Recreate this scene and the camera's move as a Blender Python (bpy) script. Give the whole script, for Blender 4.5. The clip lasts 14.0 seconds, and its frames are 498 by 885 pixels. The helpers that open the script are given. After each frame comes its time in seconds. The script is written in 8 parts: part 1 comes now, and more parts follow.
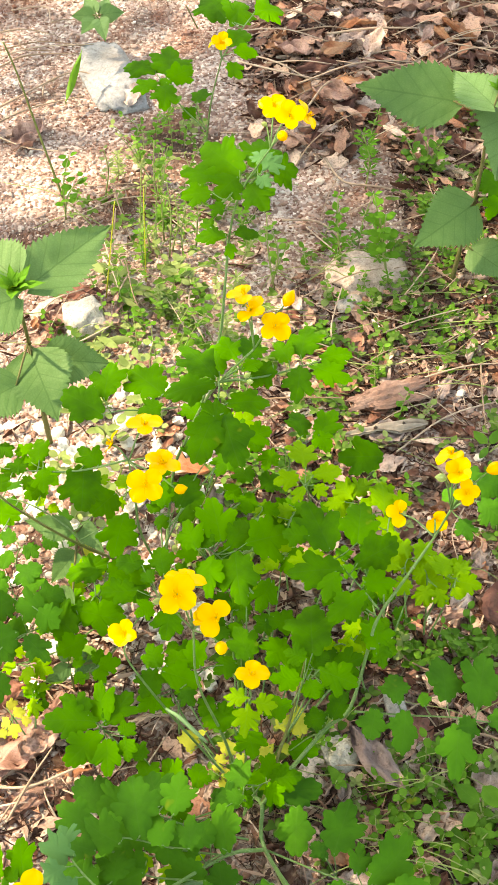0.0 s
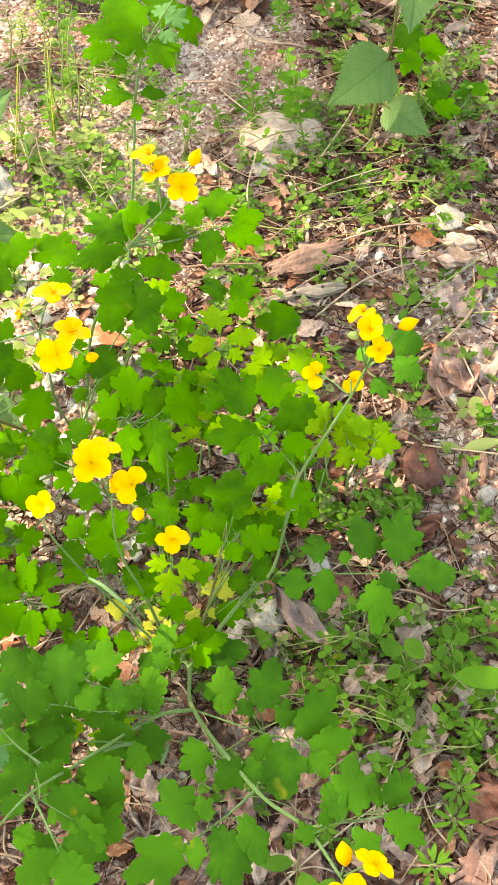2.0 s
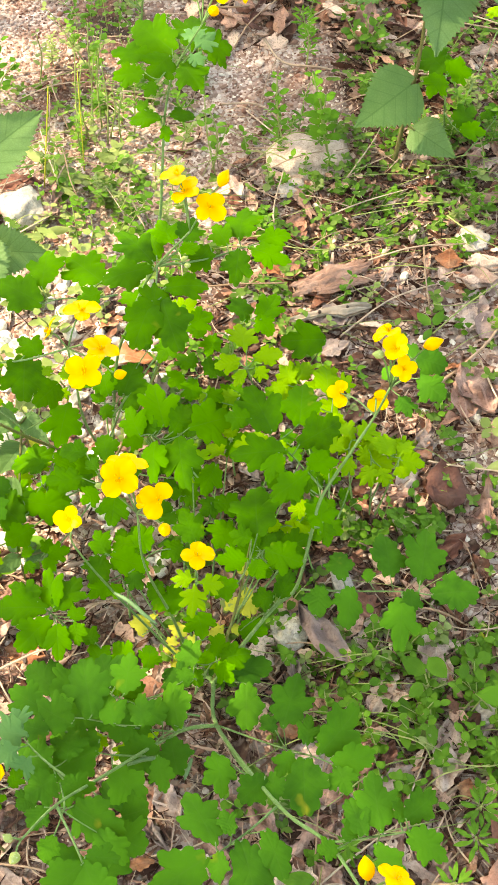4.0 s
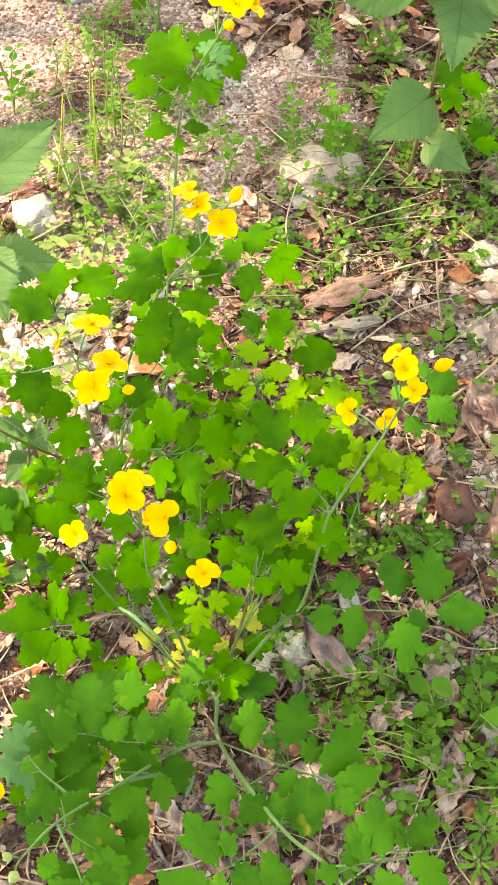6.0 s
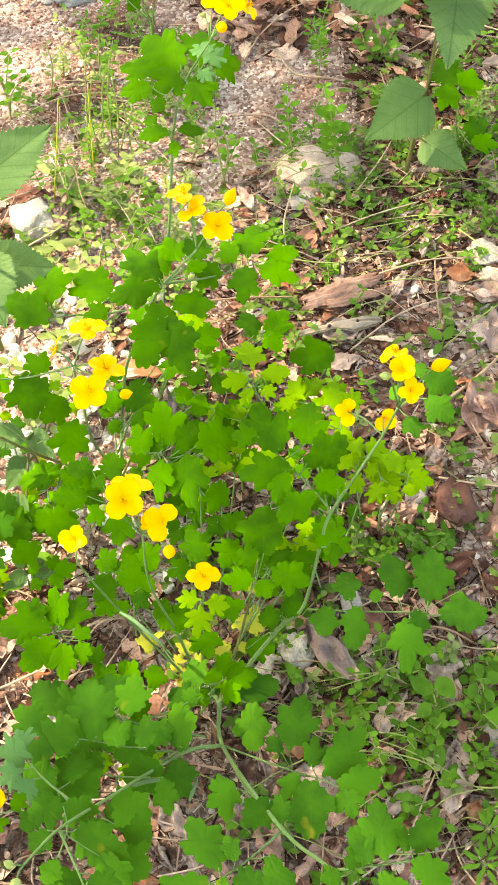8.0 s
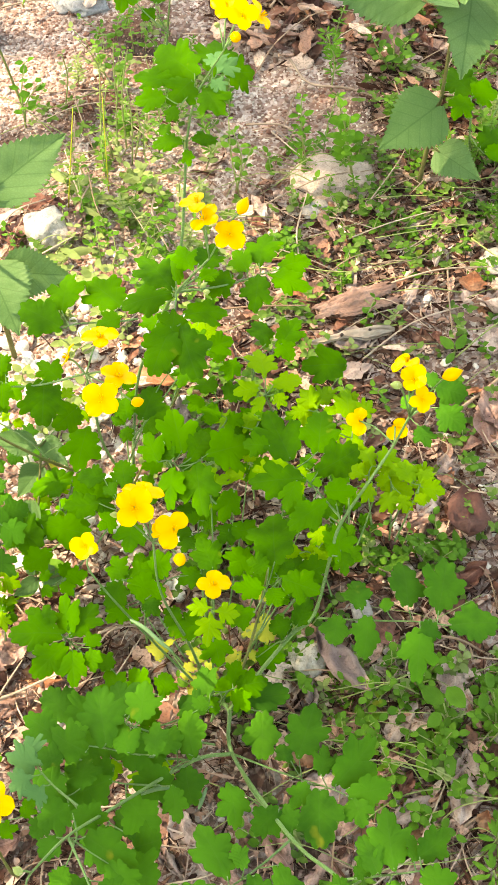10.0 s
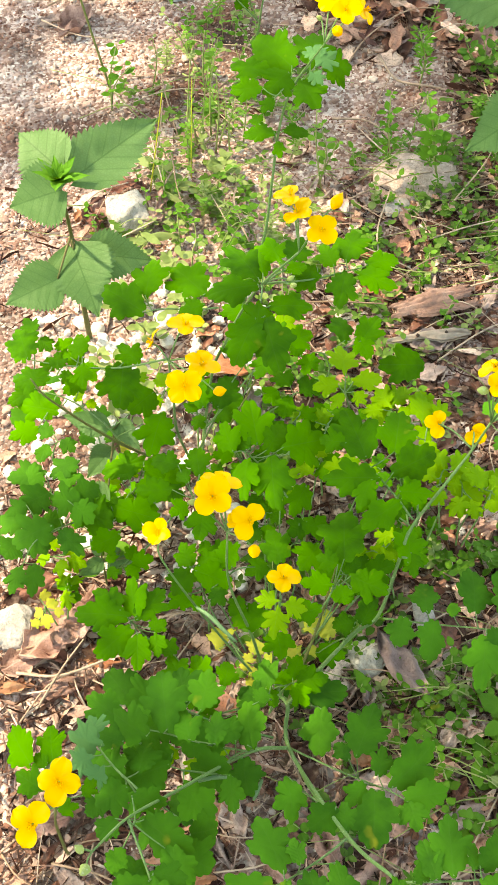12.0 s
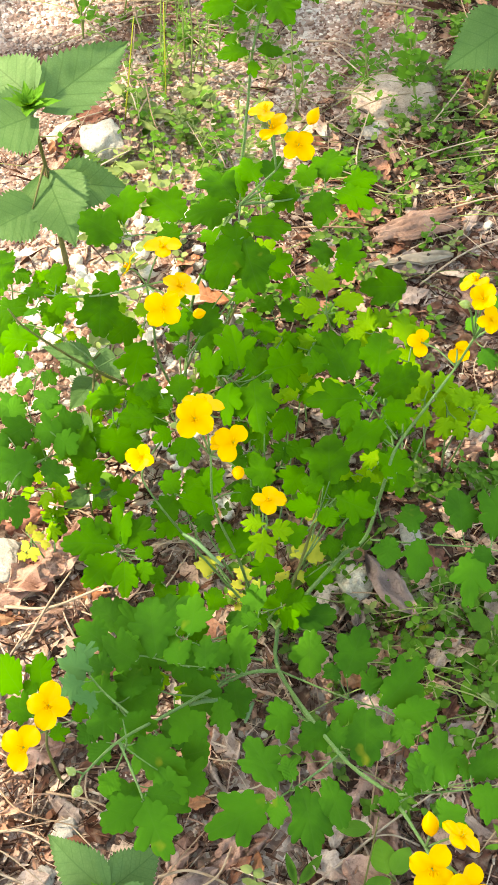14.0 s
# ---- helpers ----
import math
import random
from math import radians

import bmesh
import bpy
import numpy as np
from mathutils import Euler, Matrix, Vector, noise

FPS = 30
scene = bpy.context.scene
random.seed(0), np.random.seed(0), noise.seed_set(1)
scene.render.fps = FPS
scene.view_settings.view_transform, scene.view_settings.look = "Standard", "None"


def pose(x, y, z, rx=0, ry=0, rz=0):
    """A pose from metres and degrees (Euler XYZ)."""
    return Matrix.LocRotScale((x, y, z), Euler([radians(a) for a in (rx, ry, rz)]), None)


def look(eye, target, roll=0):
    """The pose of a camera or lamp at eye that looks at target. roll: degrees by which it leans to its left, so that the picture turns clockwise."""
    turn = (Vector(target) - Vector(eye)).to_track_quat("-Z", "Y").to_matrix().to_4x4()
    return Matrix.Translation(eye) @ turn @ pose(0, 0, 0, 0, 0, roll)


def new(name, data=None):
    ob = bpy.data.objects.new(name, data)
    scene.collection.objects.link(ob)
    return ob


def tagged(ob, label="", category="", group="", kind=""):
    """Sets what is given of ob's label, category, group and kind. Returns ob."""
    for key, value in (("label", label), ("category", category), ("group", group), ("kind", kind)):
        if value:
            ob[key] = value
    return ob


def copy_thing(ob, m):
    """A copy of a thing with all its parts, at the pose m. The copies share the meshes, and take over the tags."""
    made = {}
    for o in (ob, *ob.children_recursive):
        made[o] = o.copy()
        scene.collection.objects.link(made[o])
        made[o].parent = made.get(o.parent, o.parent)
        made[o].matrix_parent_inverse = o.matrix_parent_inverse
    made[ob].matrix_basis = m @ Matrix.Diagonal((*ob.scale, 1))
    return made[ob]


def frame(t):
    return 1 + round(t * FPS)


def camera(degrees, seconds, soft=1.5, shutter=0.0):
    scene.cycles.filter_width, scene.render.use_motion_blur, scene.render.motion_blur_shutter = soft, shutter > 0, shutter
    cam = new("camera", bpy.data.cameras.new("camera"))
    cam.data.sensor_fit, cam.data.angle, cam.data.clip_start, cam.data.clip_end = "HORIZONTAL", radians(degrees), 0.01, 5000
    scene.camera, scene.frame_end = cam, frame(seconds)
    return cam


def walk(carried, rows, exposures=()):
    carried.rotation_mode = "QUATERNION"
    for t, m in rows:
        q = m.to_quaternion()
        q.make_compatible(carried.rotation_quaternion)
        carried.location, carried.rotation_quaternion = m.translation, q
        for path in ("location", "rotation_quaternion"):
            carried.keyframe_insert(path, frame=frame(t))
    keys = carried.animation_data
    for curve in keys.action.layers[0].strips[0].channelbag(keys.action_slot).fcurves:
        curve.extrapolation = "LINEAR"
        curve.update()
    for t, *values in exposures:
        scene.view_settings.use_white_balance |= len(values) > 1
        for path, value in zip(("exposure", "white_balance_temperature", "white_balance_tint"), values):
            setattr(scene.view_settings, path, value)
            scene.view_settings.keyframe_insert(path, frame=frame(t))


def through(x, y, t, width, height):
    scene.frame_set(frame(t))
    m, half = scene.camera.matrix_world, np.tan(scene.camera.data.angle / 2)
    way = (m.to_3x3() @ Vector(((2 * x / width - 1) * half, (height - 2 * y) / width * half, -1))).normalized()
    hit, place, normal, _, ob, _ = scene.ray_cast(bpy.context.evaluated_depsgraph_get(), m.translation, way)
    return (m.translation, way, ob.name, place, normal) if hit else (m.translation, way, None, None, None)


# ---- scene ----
cam = camera(23.10, 14.0, soft=0.5)
PATH = [
    (0, (0.04289, 0.03976, 0.83568), (0.03288, 0.69034, 0.07631), -1.173),
    (0.5, (0.04520, 0.03891, 0.83434), (0.04642, 0.68790, 0.07353), -0.928),
    (1, (0.05540, 0.03545, 0.83302), (0.08675, 0.67762, 0.06711), -0.423),
    (1.5, (0.05513, 0.03746, 0.83067), (0.10473, 0.63651, 0.03149), 1.456),
    (2, (0.05518, 0.03729, 0.82556), (0.09568, 0.60691, 0.00465), 0.641),
    (2.5, (0.05425, 0.03902, 0.82718), (0.08699, 0.60679, 0.00465), 0.440),
    (3, (0.05309, 0.03555, 0.82984), (0.08084, 0.61061, 0.01220), -0.150),
    (3.5, (0.05189, 0.03362, 0.82776), (0.08156, 0.61232, 0.01276), 0.099),
    (3.7, (0.05218, 0.03161, 0.82933), (0.07577, 0.61538, 0.01776), -0.418),
    (5.8, (0.05660, 0.04218, 0.83312), (0.07752, 0.62392, 0.02001), 0.031),
    (6, (0.05455, 0.04126, 0.83347), (0.06931, 0.62676, 0.02293), -0.029),
    (6.5, (0.05715, 0.03733, 0.83234), (0.07416, 0.62687, 0.02478), -0.264),
    (7, (0.05765, 0.03959, 0.83245), (0.06481, 0.61856, 0.01713), -1.191),
    (7.5, (0.05975, 0.04235, 0.83300), (0.07184, 0.61969, 0.01659), -1.347),
    (7.7, (0.05844, 0.04352, 0.83297), (0.06885, 0.62573, 0.01999), -1.167),
    (9.8, (0.06271, 0.04268, 0.83376), (0.07791, 0.63400, 0.02747), -0.922),
    (10, (0.05979, 0.04286, 0.83391), (0.06005, 0.63426, 0.02753), -1.673),
    (10.5, (0.05534, 0.04116, 0.83371), (0.04741, 0.63340, 0.02799), -1.988),
    (11, (0.04902, 0.04241, 0.83555), (0.02404, 0.63514, 0.03053), -2.222),
    (11.5, (0.04135, 0.04463, 0.83519), (0.00020, 0.63919, 0.03220), -1.882),
    (12, (0.04091, 0.04406, 0.83449), (0.00251, 0.62923, 0.02448), -1.103),
    (12.5, (0.04279, 0.04151, 0.82317), (0.01017, 0.58474, -0.01577), -1.442),
    (13, (0.04148, 0.03644, 0.81579), (0.00978, 0.56118, -0.03488), -1.565),
    (13.5, (0.04403, 0.03841, 0.81993), (0.01180, 0.57671, -0.02221), -1.870),
    (14, (0.04382, 0.03781, 0.82238), (0.01677, 0.58489, -0.01426), -1.915),
]
walk(cam, [(t, look(eye, target, roll)) for t, eye, target, roll in PATH], [(0, 2.47, 13400, 5), (1, 2.53, 13400, 5), (2, 2.65, 13600, 5), (10.3, 2.64, 13600, 5), (11.4, 2.46, 12600, 2), (12.1, 2.4, 12200, 1), (13, 2.44, 12200, 1), (14, 2.44, 12200, 1)])

# ---- daylight: clear sky, and a sun that comes through a gap at the edge of an added, unseen tree's crown ----
SUN_WAY = Vector((-0.6, 0.22, 0.77)).normalized()
world = bpy.data.worlds.new("world")
scene.world = world
world.use_nodes = True
wn = world.node_tree
sky = wn.nodes.new("ShaderNodeTexSky")
sky.sky_type = "NISHITA"
sky.sun_disc = False
sky.sun_elevation = math.asin(SUN_WAY.z)
sky.sun_rotation = math.atan2(SUN_WAY.x, SUN_WAY.y)
wn.links.new(sky.outputs[0], wn.nodes["Background"].inputs[0])
wn.nodes["Background"].inputs[1].default_value = 0.15
sun = new("sun", bpy.data.lights.new("sun", "SUN"))
sun.data.energy, sun.data.angle, sun.data.color = 1.78, radians(0.53), (1.0, 0.962, 0.985)
sun.matrix_world = look(SUN_WAY * 20, (0, 0, 0))

rng = random.Random(7)


# ---- materials ----
class Nodes:
    """A material's node tree with short ways to add to it."""

    def __init__(self, name):
        self.mat = bpy.data.materials.new(name)
        self.mat.use_nodes = True
        self.tree = self.mat.node_tree
        self.bsdf = self.tree.nodes["Principled BSDF"]
        self.out = self.tree.nodes["Material Output"]

    def add(self, kind, **values):
        node = self.tree.nodes.new(kind)
        for key, value in values.items():
            node.inputs[key.replace("_", " ")].default_value = value
        return node

    def link(self, a, b):
        self.tree.links.new(a, b)

    def math(self, op, a, b=0.0):
        node = self.tree.nodes.new("ShaderNodeMath")
        node.operation = op
        for socket, value in zip(node.inputs, (a, b)):
            if isinstance(value, (int, float)):
                socket.default_value = value
            else:
                self.link(value, socket)
        return node.outputs[0]

    def mix(self, fac, a, b, blend="MIX"):
        node = self.tree.nodes.new("ShaderNodeMix")
        node.data_type, node.blend_type = "RGBA", blend
        for socket, value in ((node.inputs[0], fac), (node.inputs[6], a), (node.inputs[7], b)):
            if isinstance(value, (int, float)):
                socket.default_value = value
            elif isinstance(value, tuple):
                socket.default_value = (*value, 1)
            else:
                self.link(value, socket)
        return node.outputs[2]

    def ramp(self, fac, stops):
        node = self.tree.nodes.new("ShaderNodeValToRGB")
        while len(node.color_ramp.elements) < len(stops):
            node.color_ramp.elements.new(0.5)
        for el, (at, col) in zip(node.color_ramp.elements, stops):
            el.position, el.color = at, (*col, 1) if isinstance(col, tuple) else (col, col, col, 1)
        self.link(fac, node.inputs[0])
        return node.outputs[0]

    def noise(self, vector, scale, detail=4.0, rough=0.55):
        node = self.add("ShaderNodeTexNoise", Scale=scale, Detail=detail, Roughness=rough)
        if vector is not None:
            self.link(vector, node.inputs["Vector"])
        return node.outputs["Fac"]

    def coords(self, kind="Object"):
        return self.tree.nodes.new("ShaderNodeTexCoord").outputs[kind]

    def place(self):
        return self.tree.nodes.new("ShaderNodeNewGeometry").outputs["Position"]

    def lot(self):
        return self.tree.nodes.new("ShaderNodeObjectInfo").outputs["Random"]

    def island(self):
        return self.tree.nodes.new("ShaderNodeNewGeometry").outputs["Random Per Island"]

    def bump(self, height, distance, strength=1.0, under=None):
        node = self.add("ShaderNodeBump", Strength=strength, Distance=distance)
        self.link(height, node.inputs["Height"])
        if under is not None:
            self.link(under, node.inputs["Normal"])
        return node.outputs[0]

    def done(self, colour, rough, normal=None, specular=0.4, through=None, share=0.4):
        b = self.bsdf
        if isinstance(colour, tuple):
            b.inputs["Base Color"].default_value = (*colour, 1)
        else:
            self.link(colour, b.inputs["Base Color"])
        if isinstance(rough, (int, float)):
            b.inputs["Roughness"].default_value = rough
        else:
            self.link(rough, b.inputs["Roughness"])
        b.inputs["Specular IOR Level"].default_value = specular
        if normal is not None:
            self.link(normal, b.inputs["Normal"])
        if through is not None:
            tr = self.tree.nodes.new("ShaderNodeBsdfTranslucent")
            if isinstance(through, tuple):
                tr.inputs["Color"].default_value = (*through, 1)
            else:
                self.link(through, tr.inputs["Color"])
            if normal is not None:
                self.link(normal, tr.inputs["Normal"])
            mixer = self.add("ShaderNodeMixShader", Fac=share)
            self.link(b.outputs[0], mixer.inputs[1])
            self.link(tr.outputs[0], mixer.inputs[2])
            self.link(mixer.outputs[0], self.out.inputs["Surface"])
        return self.mat


def leaf_material(name, dark, light, through, rough=0.68, spots=(0.3, 0.28, 0.03), veins=7.0, quilt=0.03, share=0.15, spotted=0.69, rib_tint=(0.2, 0.36, 0.1), rib_share=0.08, net=0.0, specular=0.05):
    """A living leaf: its own tint per leaf, mottling, pale midrib and side veins, a few yellowed spots."""
    n = Nodes(name)
    co = n.coords()
    split = n.tree.nodes.new("ShaderNodeSeparateXYZ")
    n.link(co, split.inputs[0])
    x, y = split.outputs[0], n.math("ABSOLUTE", split.outputs[1])
    rib = n.math("LESS_THAN", y, 0.012)
    run = n.math("FRACT", n.math("MULTIPLY", n.math("SUBTRACT", x, n.math("MULTIPLY", y, 0.75)), veins))
    side = n.math("LESS_THAN", n.math("ABSOLUTE", n.math("SUBTRACT", run, 0.5)), 0.05)
    vein = n.math("MAXIMUM", rib, n.math("MULTIPLY", side, 0.6))
    tint = n.mix(n.lot(), dark, light)
    mott = n.noise(n.place(), 90.0, 5.0)
    tint = n.mix(n.ramp(mott, [(0.35, 0.0), (0.7, 0.55)]), tint, light)
    tint = n.mix(n.ramp(n.noise(n.place(), 25.0, 4.0), [(0.42, 0.0), (0.66, 0.6)]), tint, dark)
    blot = n.ramp(n.noise(n.place(), 38.0, 3.0), [(spotted, 0.0), (spotted + 0.09, 1.0)])
    tint = n.mix(n.math("MULTIPLY", blot, 0.7), tint, spots)
    tint = n.mix(n.math("MULTIPLY", vein, rib_share), tint, rib_tint)
    if net:
        cells = n.add("ShaderNodeTexVoronoi", Scale=420.0)
        cells.feature = "DISTANCE_TO_EDGE"
        n.link(n.place(), cells.inputs["Vector"])
        tint = n.mix(n.math("MULTIPLY", n.ramp(cells.outputs["Distance"], [(0.03, 1.0), (0.2, 0.0)]), net), tint, rib_tint)
    wide = n.math("PINGPONG", n.math("ADD", run, 0.5), 0.5)
    relief = n.math("ADD", n.math("MULTIPLY", wide, 0.8), n.math("MULTIPLY", n.noise(co, 5.0, 2.0), 0.7))
    nrm = n.bump(relief, quilt * 0.02, 0.28)
    nrm = n.bump(n.noise(n.place(), 900.0, 2.0), 0.0001, 0.2, nrm)
    see = n.mix(n.math("MULTIPLY", vein, 0.2), through, dark)
    see = n.mix(n.math("MULTIPLY", blot, 0.6), see, spots)
    return n.done(tint, rough, nrm, specular, see, share)


CELANDINE = leaf_material("celandine_leaf", (0.012, 0.07, 0.005), (0.061, 0.242, 0.006), (0.145, 0.42, 0.005), specular=0.03, rib_share=0.05)
CELANDINE_PALE = leaf_material("celandine_young_leaf", (0.075, 0.21, 0.006), (0.15, 0.31, 0.012), (0.27, 0.46, 0.008), spots=(0.36, 0.34, 0.03))
CELANDINE_YELLOW = leaf_material("celandine_fading_leaf", (0.3, 0.36, 0.05), (0.45, 0.43, 0.07), (0.48, 0.48, 0.04), spots=(0.2, 0.3, 0.05), spotted=0.6)
CELANDINE_BLUE = leaf_material("celandine_bluish_leaf", (0.045, 0.15, 0.05), (0.085, 0.22, 0.08), (0.14, 0.36, 0.06), rough=0.65)
# cooler, darker copy of CELANDINE; carries the shade of low and far-left leaves
CELANDINE_COOL = leaf_material("celandine_cool_shaded_leaf", (0.011, 0.067, 0.008), (0.051, 0.202, 0.015), (0.11, 0.37, 0.011), specular=0.04, rib_share=0.05)
TOOTHED = leaf_material("toothed_leaf", (0.055, 0.135, 0.045), (0.105, 0.205, 0.078), (0.14, 0.31, 0.055), rough=0.55, specular=0.14, veins=5.0, quilt=0.06, spotted=0.85, rib_tint=(0.025, 0.08, 0.02), rib_share=0.45, net=0.2)
TOOTHED_TIP = leaf_material("toothed_young_leaf", (0.045, 0.16, 0.015), (0.08, 0.23, 0.025), (0.18, 0.4, 0.02), veins=6.0, quilt=0.05, spotted=0.9)
WEED = leaf_material("weed_leaf", (0.032, 0.115, 0.012), (0.1, 0.25, 0.026), (0.17, 0.4, 0.018), rough=0.5, veins=5.0, specular=0.1)
WEED_PALE = leaf_material("pale_weed_leaf", (0.13, 0.2, 0.06), (0.25, 0.31, 0.13), (0.3, 0.4, 0.09), rough=0.5, veins=5.0)


def stem_material(name, a, b, hairy=0.5):
    n = Nodes(name)
    tint = n.mix(n.noise(n.place(), 45.0, 4.0), a, b)
    tint = n.mix(n.math("MULTIPLY", n.ramp(n.noise(n.place(), 700.0, 2.0), [(0.55, 0.0), (0.7, 1.0)]), hairy), tint, (0.5, 0.55, 0.42))
    return n.done(tint, 0.6, n.bump(n.noise(n.place(), 800.0, 2.0), 0.0004, 0.6), 0.3, (0.2, 0.4, 0.08), 0.15)


STEM = stem_material("celandine_stem", (0.075, 0.18, 0.05), (0.135, 0.25, 0.1), 0.3)
STEM_BROWN = stem_material("weathered_stem", (0.085, 0.13, 0.03), (0.16, 0.13, 0.05), 0.15)
BUD_GREEN = stem_material("hairy_sepal", (0.22, 0.34, 0.08), (0.36, 0.42, 0.16), 0.6)


def petal_material():
    n = Nodes("petal")
    co = n.coords()
    split = n.tree.nodes.new("ShaderNodeSeparateXYZ")
    n.link(co, split.inputs[0])
    tint = n.mix(n.math("POWER", n.math("MAXIMUM", split.outputs[0], 0.0), 0.7), (0.86, 0.45, 0.003), (0.88, 0.55, 0.004))
    tint = n.mix(n.math("MULTIPLY", n.noise(co, 6.0, 3.0), 0.4), tint, (0.87, 0.5, 0.003))
    streak = n.add("ShaderNodeTexWave", Scale=5.0, Distortion=2.5)
    streak.bands_direction = "Y"
    n.link(co, streak.inputs["Vector"])
    return n.done(tint, 0.42, n.bump(streak.outputs["Fac"], 0.0001, 0.12), 0.3, (0.88, 0.54, 0.004), 0.32)


PETAL = petal_material()


def stamen_material():
    n = Nodes("stamen")
    tint = n.mix(n.island(), (0.88, 0.5, 0.006), (0.95, 0.7, 0.02))
    return n.done(tint, 0.6, None, 0.2, (0.95, 0.62, 0.01), 0.45)


STAMEN = stamen_material()


def ground_material():
    """Pale pinkish granite grit with darker humus where litter lies."""
    n = Nodes("gritty_soil")
    at = n.place()
    grain = n.add("ShaderNodeTexVoronoi", Scale=260.0)
    n.link(at, grain.inputs["Vector"])
    speck = n.ramp(grain.outputs["Color"], [(0.0, (0.16, 0.095, 0.08)), (0.35, (0.32, 0.21, 0.185)), (0.7, (0.54, 0.43, 0.4)), (1.0, (0.74, 0.67, 0.63))])
    soil = n.mix(n.ramp(n.noise(at, 32.0, 7.0), [(0.4, 0.0), (0.66, 1.0)]), (0.022, 0.009, 0.006), (0.19, 0.08, 0.055))
    patch = n.ramp(n.noise(at, 7.0, 5.0), [(0.36, 0.1), (0.54, 1.0)])
    tint = n.mix(patch, soil, speck)
    tint = n.mix(n.ramp(n.noise(at, 60.0, 4.0), [(0.6, 0.0), (0.75, 0.4)]), tint, (0.28, 0.15, 0.11))
    high = n.math("ADD", n.math("MULTIPLY", grain.outputs["Distance"], -0.6), n.noise(at, 140.0, 5.0))
    nrm = n.bump(high, 0.004, 0.9)
    return n.done(tint, 0.92, n.bump(n.noise(at, 900.0, 3.0), 0.0008, 0.7, nrm), 0.2)


GROUND = ground_material()


def grit_material(name, single=False):
    n = Nodes(name)
    at = n.place()
    tint = n.ramp(n.lot() if single else n.island(), [(0.0, (0.16, 0.08, 0.065)), (0.3, (0.33, 0.2, 0.17)), (0.52, (0.49, 0.36, 0.325)), (0.76, (0.62, 0.52, 0.485)), (0.93, (0.8, 0.74, 0.7)), (1.0, (0.3, 0.235, 0.22))])
    tint = n.mix(n.math("MULTIPLY", n.noise(at, 420.0, 4.0), 0.45), tint, (0.197, 0.131, 0.093))
    tint = n.mix(n.ramp(n.noise(at, 11.0, 4.0, 0.6), [(0.46, 0.0), (0.58, 0.8)]), tint, (0.6, 0.38, 0.32), "MULTIPLY")
    return n.done(tint, 0.85, n.bump(n.noise(at, 700.0, 4.0), 0.001, 0.7), 0.3)


GRIT = grit_material("granite_grit")
PEBBLE = grit_material("granite_pebble", True)


def rock_material(name, a, b, dark):
    n = Nodes(name)
    at = n.place()
    tint = n.mix(n.noise(at, 45.0, 6.0), a, b)
    fleck = n.add("ShaderNodeTexVoronoi", Scale=800.0)
    n.link(at, fleck.inputs["Vector"])
    tint = n.mix(n.ramp(fleck.outputs["Color"], [(0.6, 0.0), (0.9, 0.5)]), tint, dark)
    tint = n.mix(n.ramp(n.noise(at, 110.0, 7.0, 0.7), [(0.45, 0.0), (0.7, 0.6)]), tint, dark)
    tint = n.mix(n.ramp(n.noise(at, 18.0, 4.0), [(0.55, 0.0), (0.8, 0.6)]), tint, (0.3, 0.2, 0.14))
    nrm = n.bump(n.noise(at, 160.0, 6.0), 0.003, 0.8)
    return n.done(tint, 0.88, n.bump(fleck.outputs["Distance"], 0.0006, 0.5, nrm), 0.25)


ROCK = rock_material("pale_granite", (0.27, 0.245, 0.235), (0.47, 0.43, 0.405), (0.15, 0.14, 0.145))
ROCK_GREY = rock_material("grey_granite", (0.2, 0.205, 0.225), (0.4, 0.405, 0.43), (0.1, 0.098, 0.108))
ROCK_PALE = rock_material("whitish_stone", (0.405, 0.371, 0.338), (0.594, 0.553, 0.499), (0.216, 0.189, 0.162))
ROCK_PINK = rock_material("pinkish_granite", (0.414, 0.299, 0.265), (0.575, 0.483, 0.425), (0.184, 0.115, 0.103))


def litter_material(name, dark, mid, pale):
    """A dead leaf: brown with paler edges, veins and mould."""
    n = Nodes(name)
    co = n.coords()
    at = n.place()
    split = n.tree.nodes.new("ShaderNodeSeparateXYZ")
    n.link(co, split.inputs[0])
    y = n.math("ABSOLUTE", split.outputs[1])
    run = n.math("FRACT", n.math("MULTIPLY", n.math("SUBTRACT", split.outputs[0], n.math("MULTIPLY", y, 0.8)), 9.0))
    rib = n.math("MAXIMUM", n.math("LESS_THAN", y, 0.012), n.math("MULTIPLY", n.math("LESS_THAN", run, 0.08), 0.5))
    tint = n.mix(n.lot(), dark, mid)
    tint = n.mix(n.ramp(n.noise(at, 55.0, 5.0), [(0.4, 0.0), (0.68, 0.85)]), tint, pale)
    tint = n.mix(n.ramp(n.noise(at, 150.0, 4.0), [(0.62, 0.0), (0.72, 0.6)]), tint, (0.05, 0.03, 0.025))
    tint = n.mix(n.ramp(n.noise(at, 520.0, 4.0), [(0.5, 0.0), (0.72, 0.5)]), tint, (0.06, 0.035, 0.03))
    tint = n.mix(n.math("MULTIPLY", rib, 0.3), tint, pale)
    nrm = n.bump(n.math("ADD", n.math("MULTIPLY", run, 0.4), n.noise(at, 200.0, 5.0)), 0.002, 0.9)
    return n.done(tint, 0.72, nrm, 0.3, mid, 0.12)


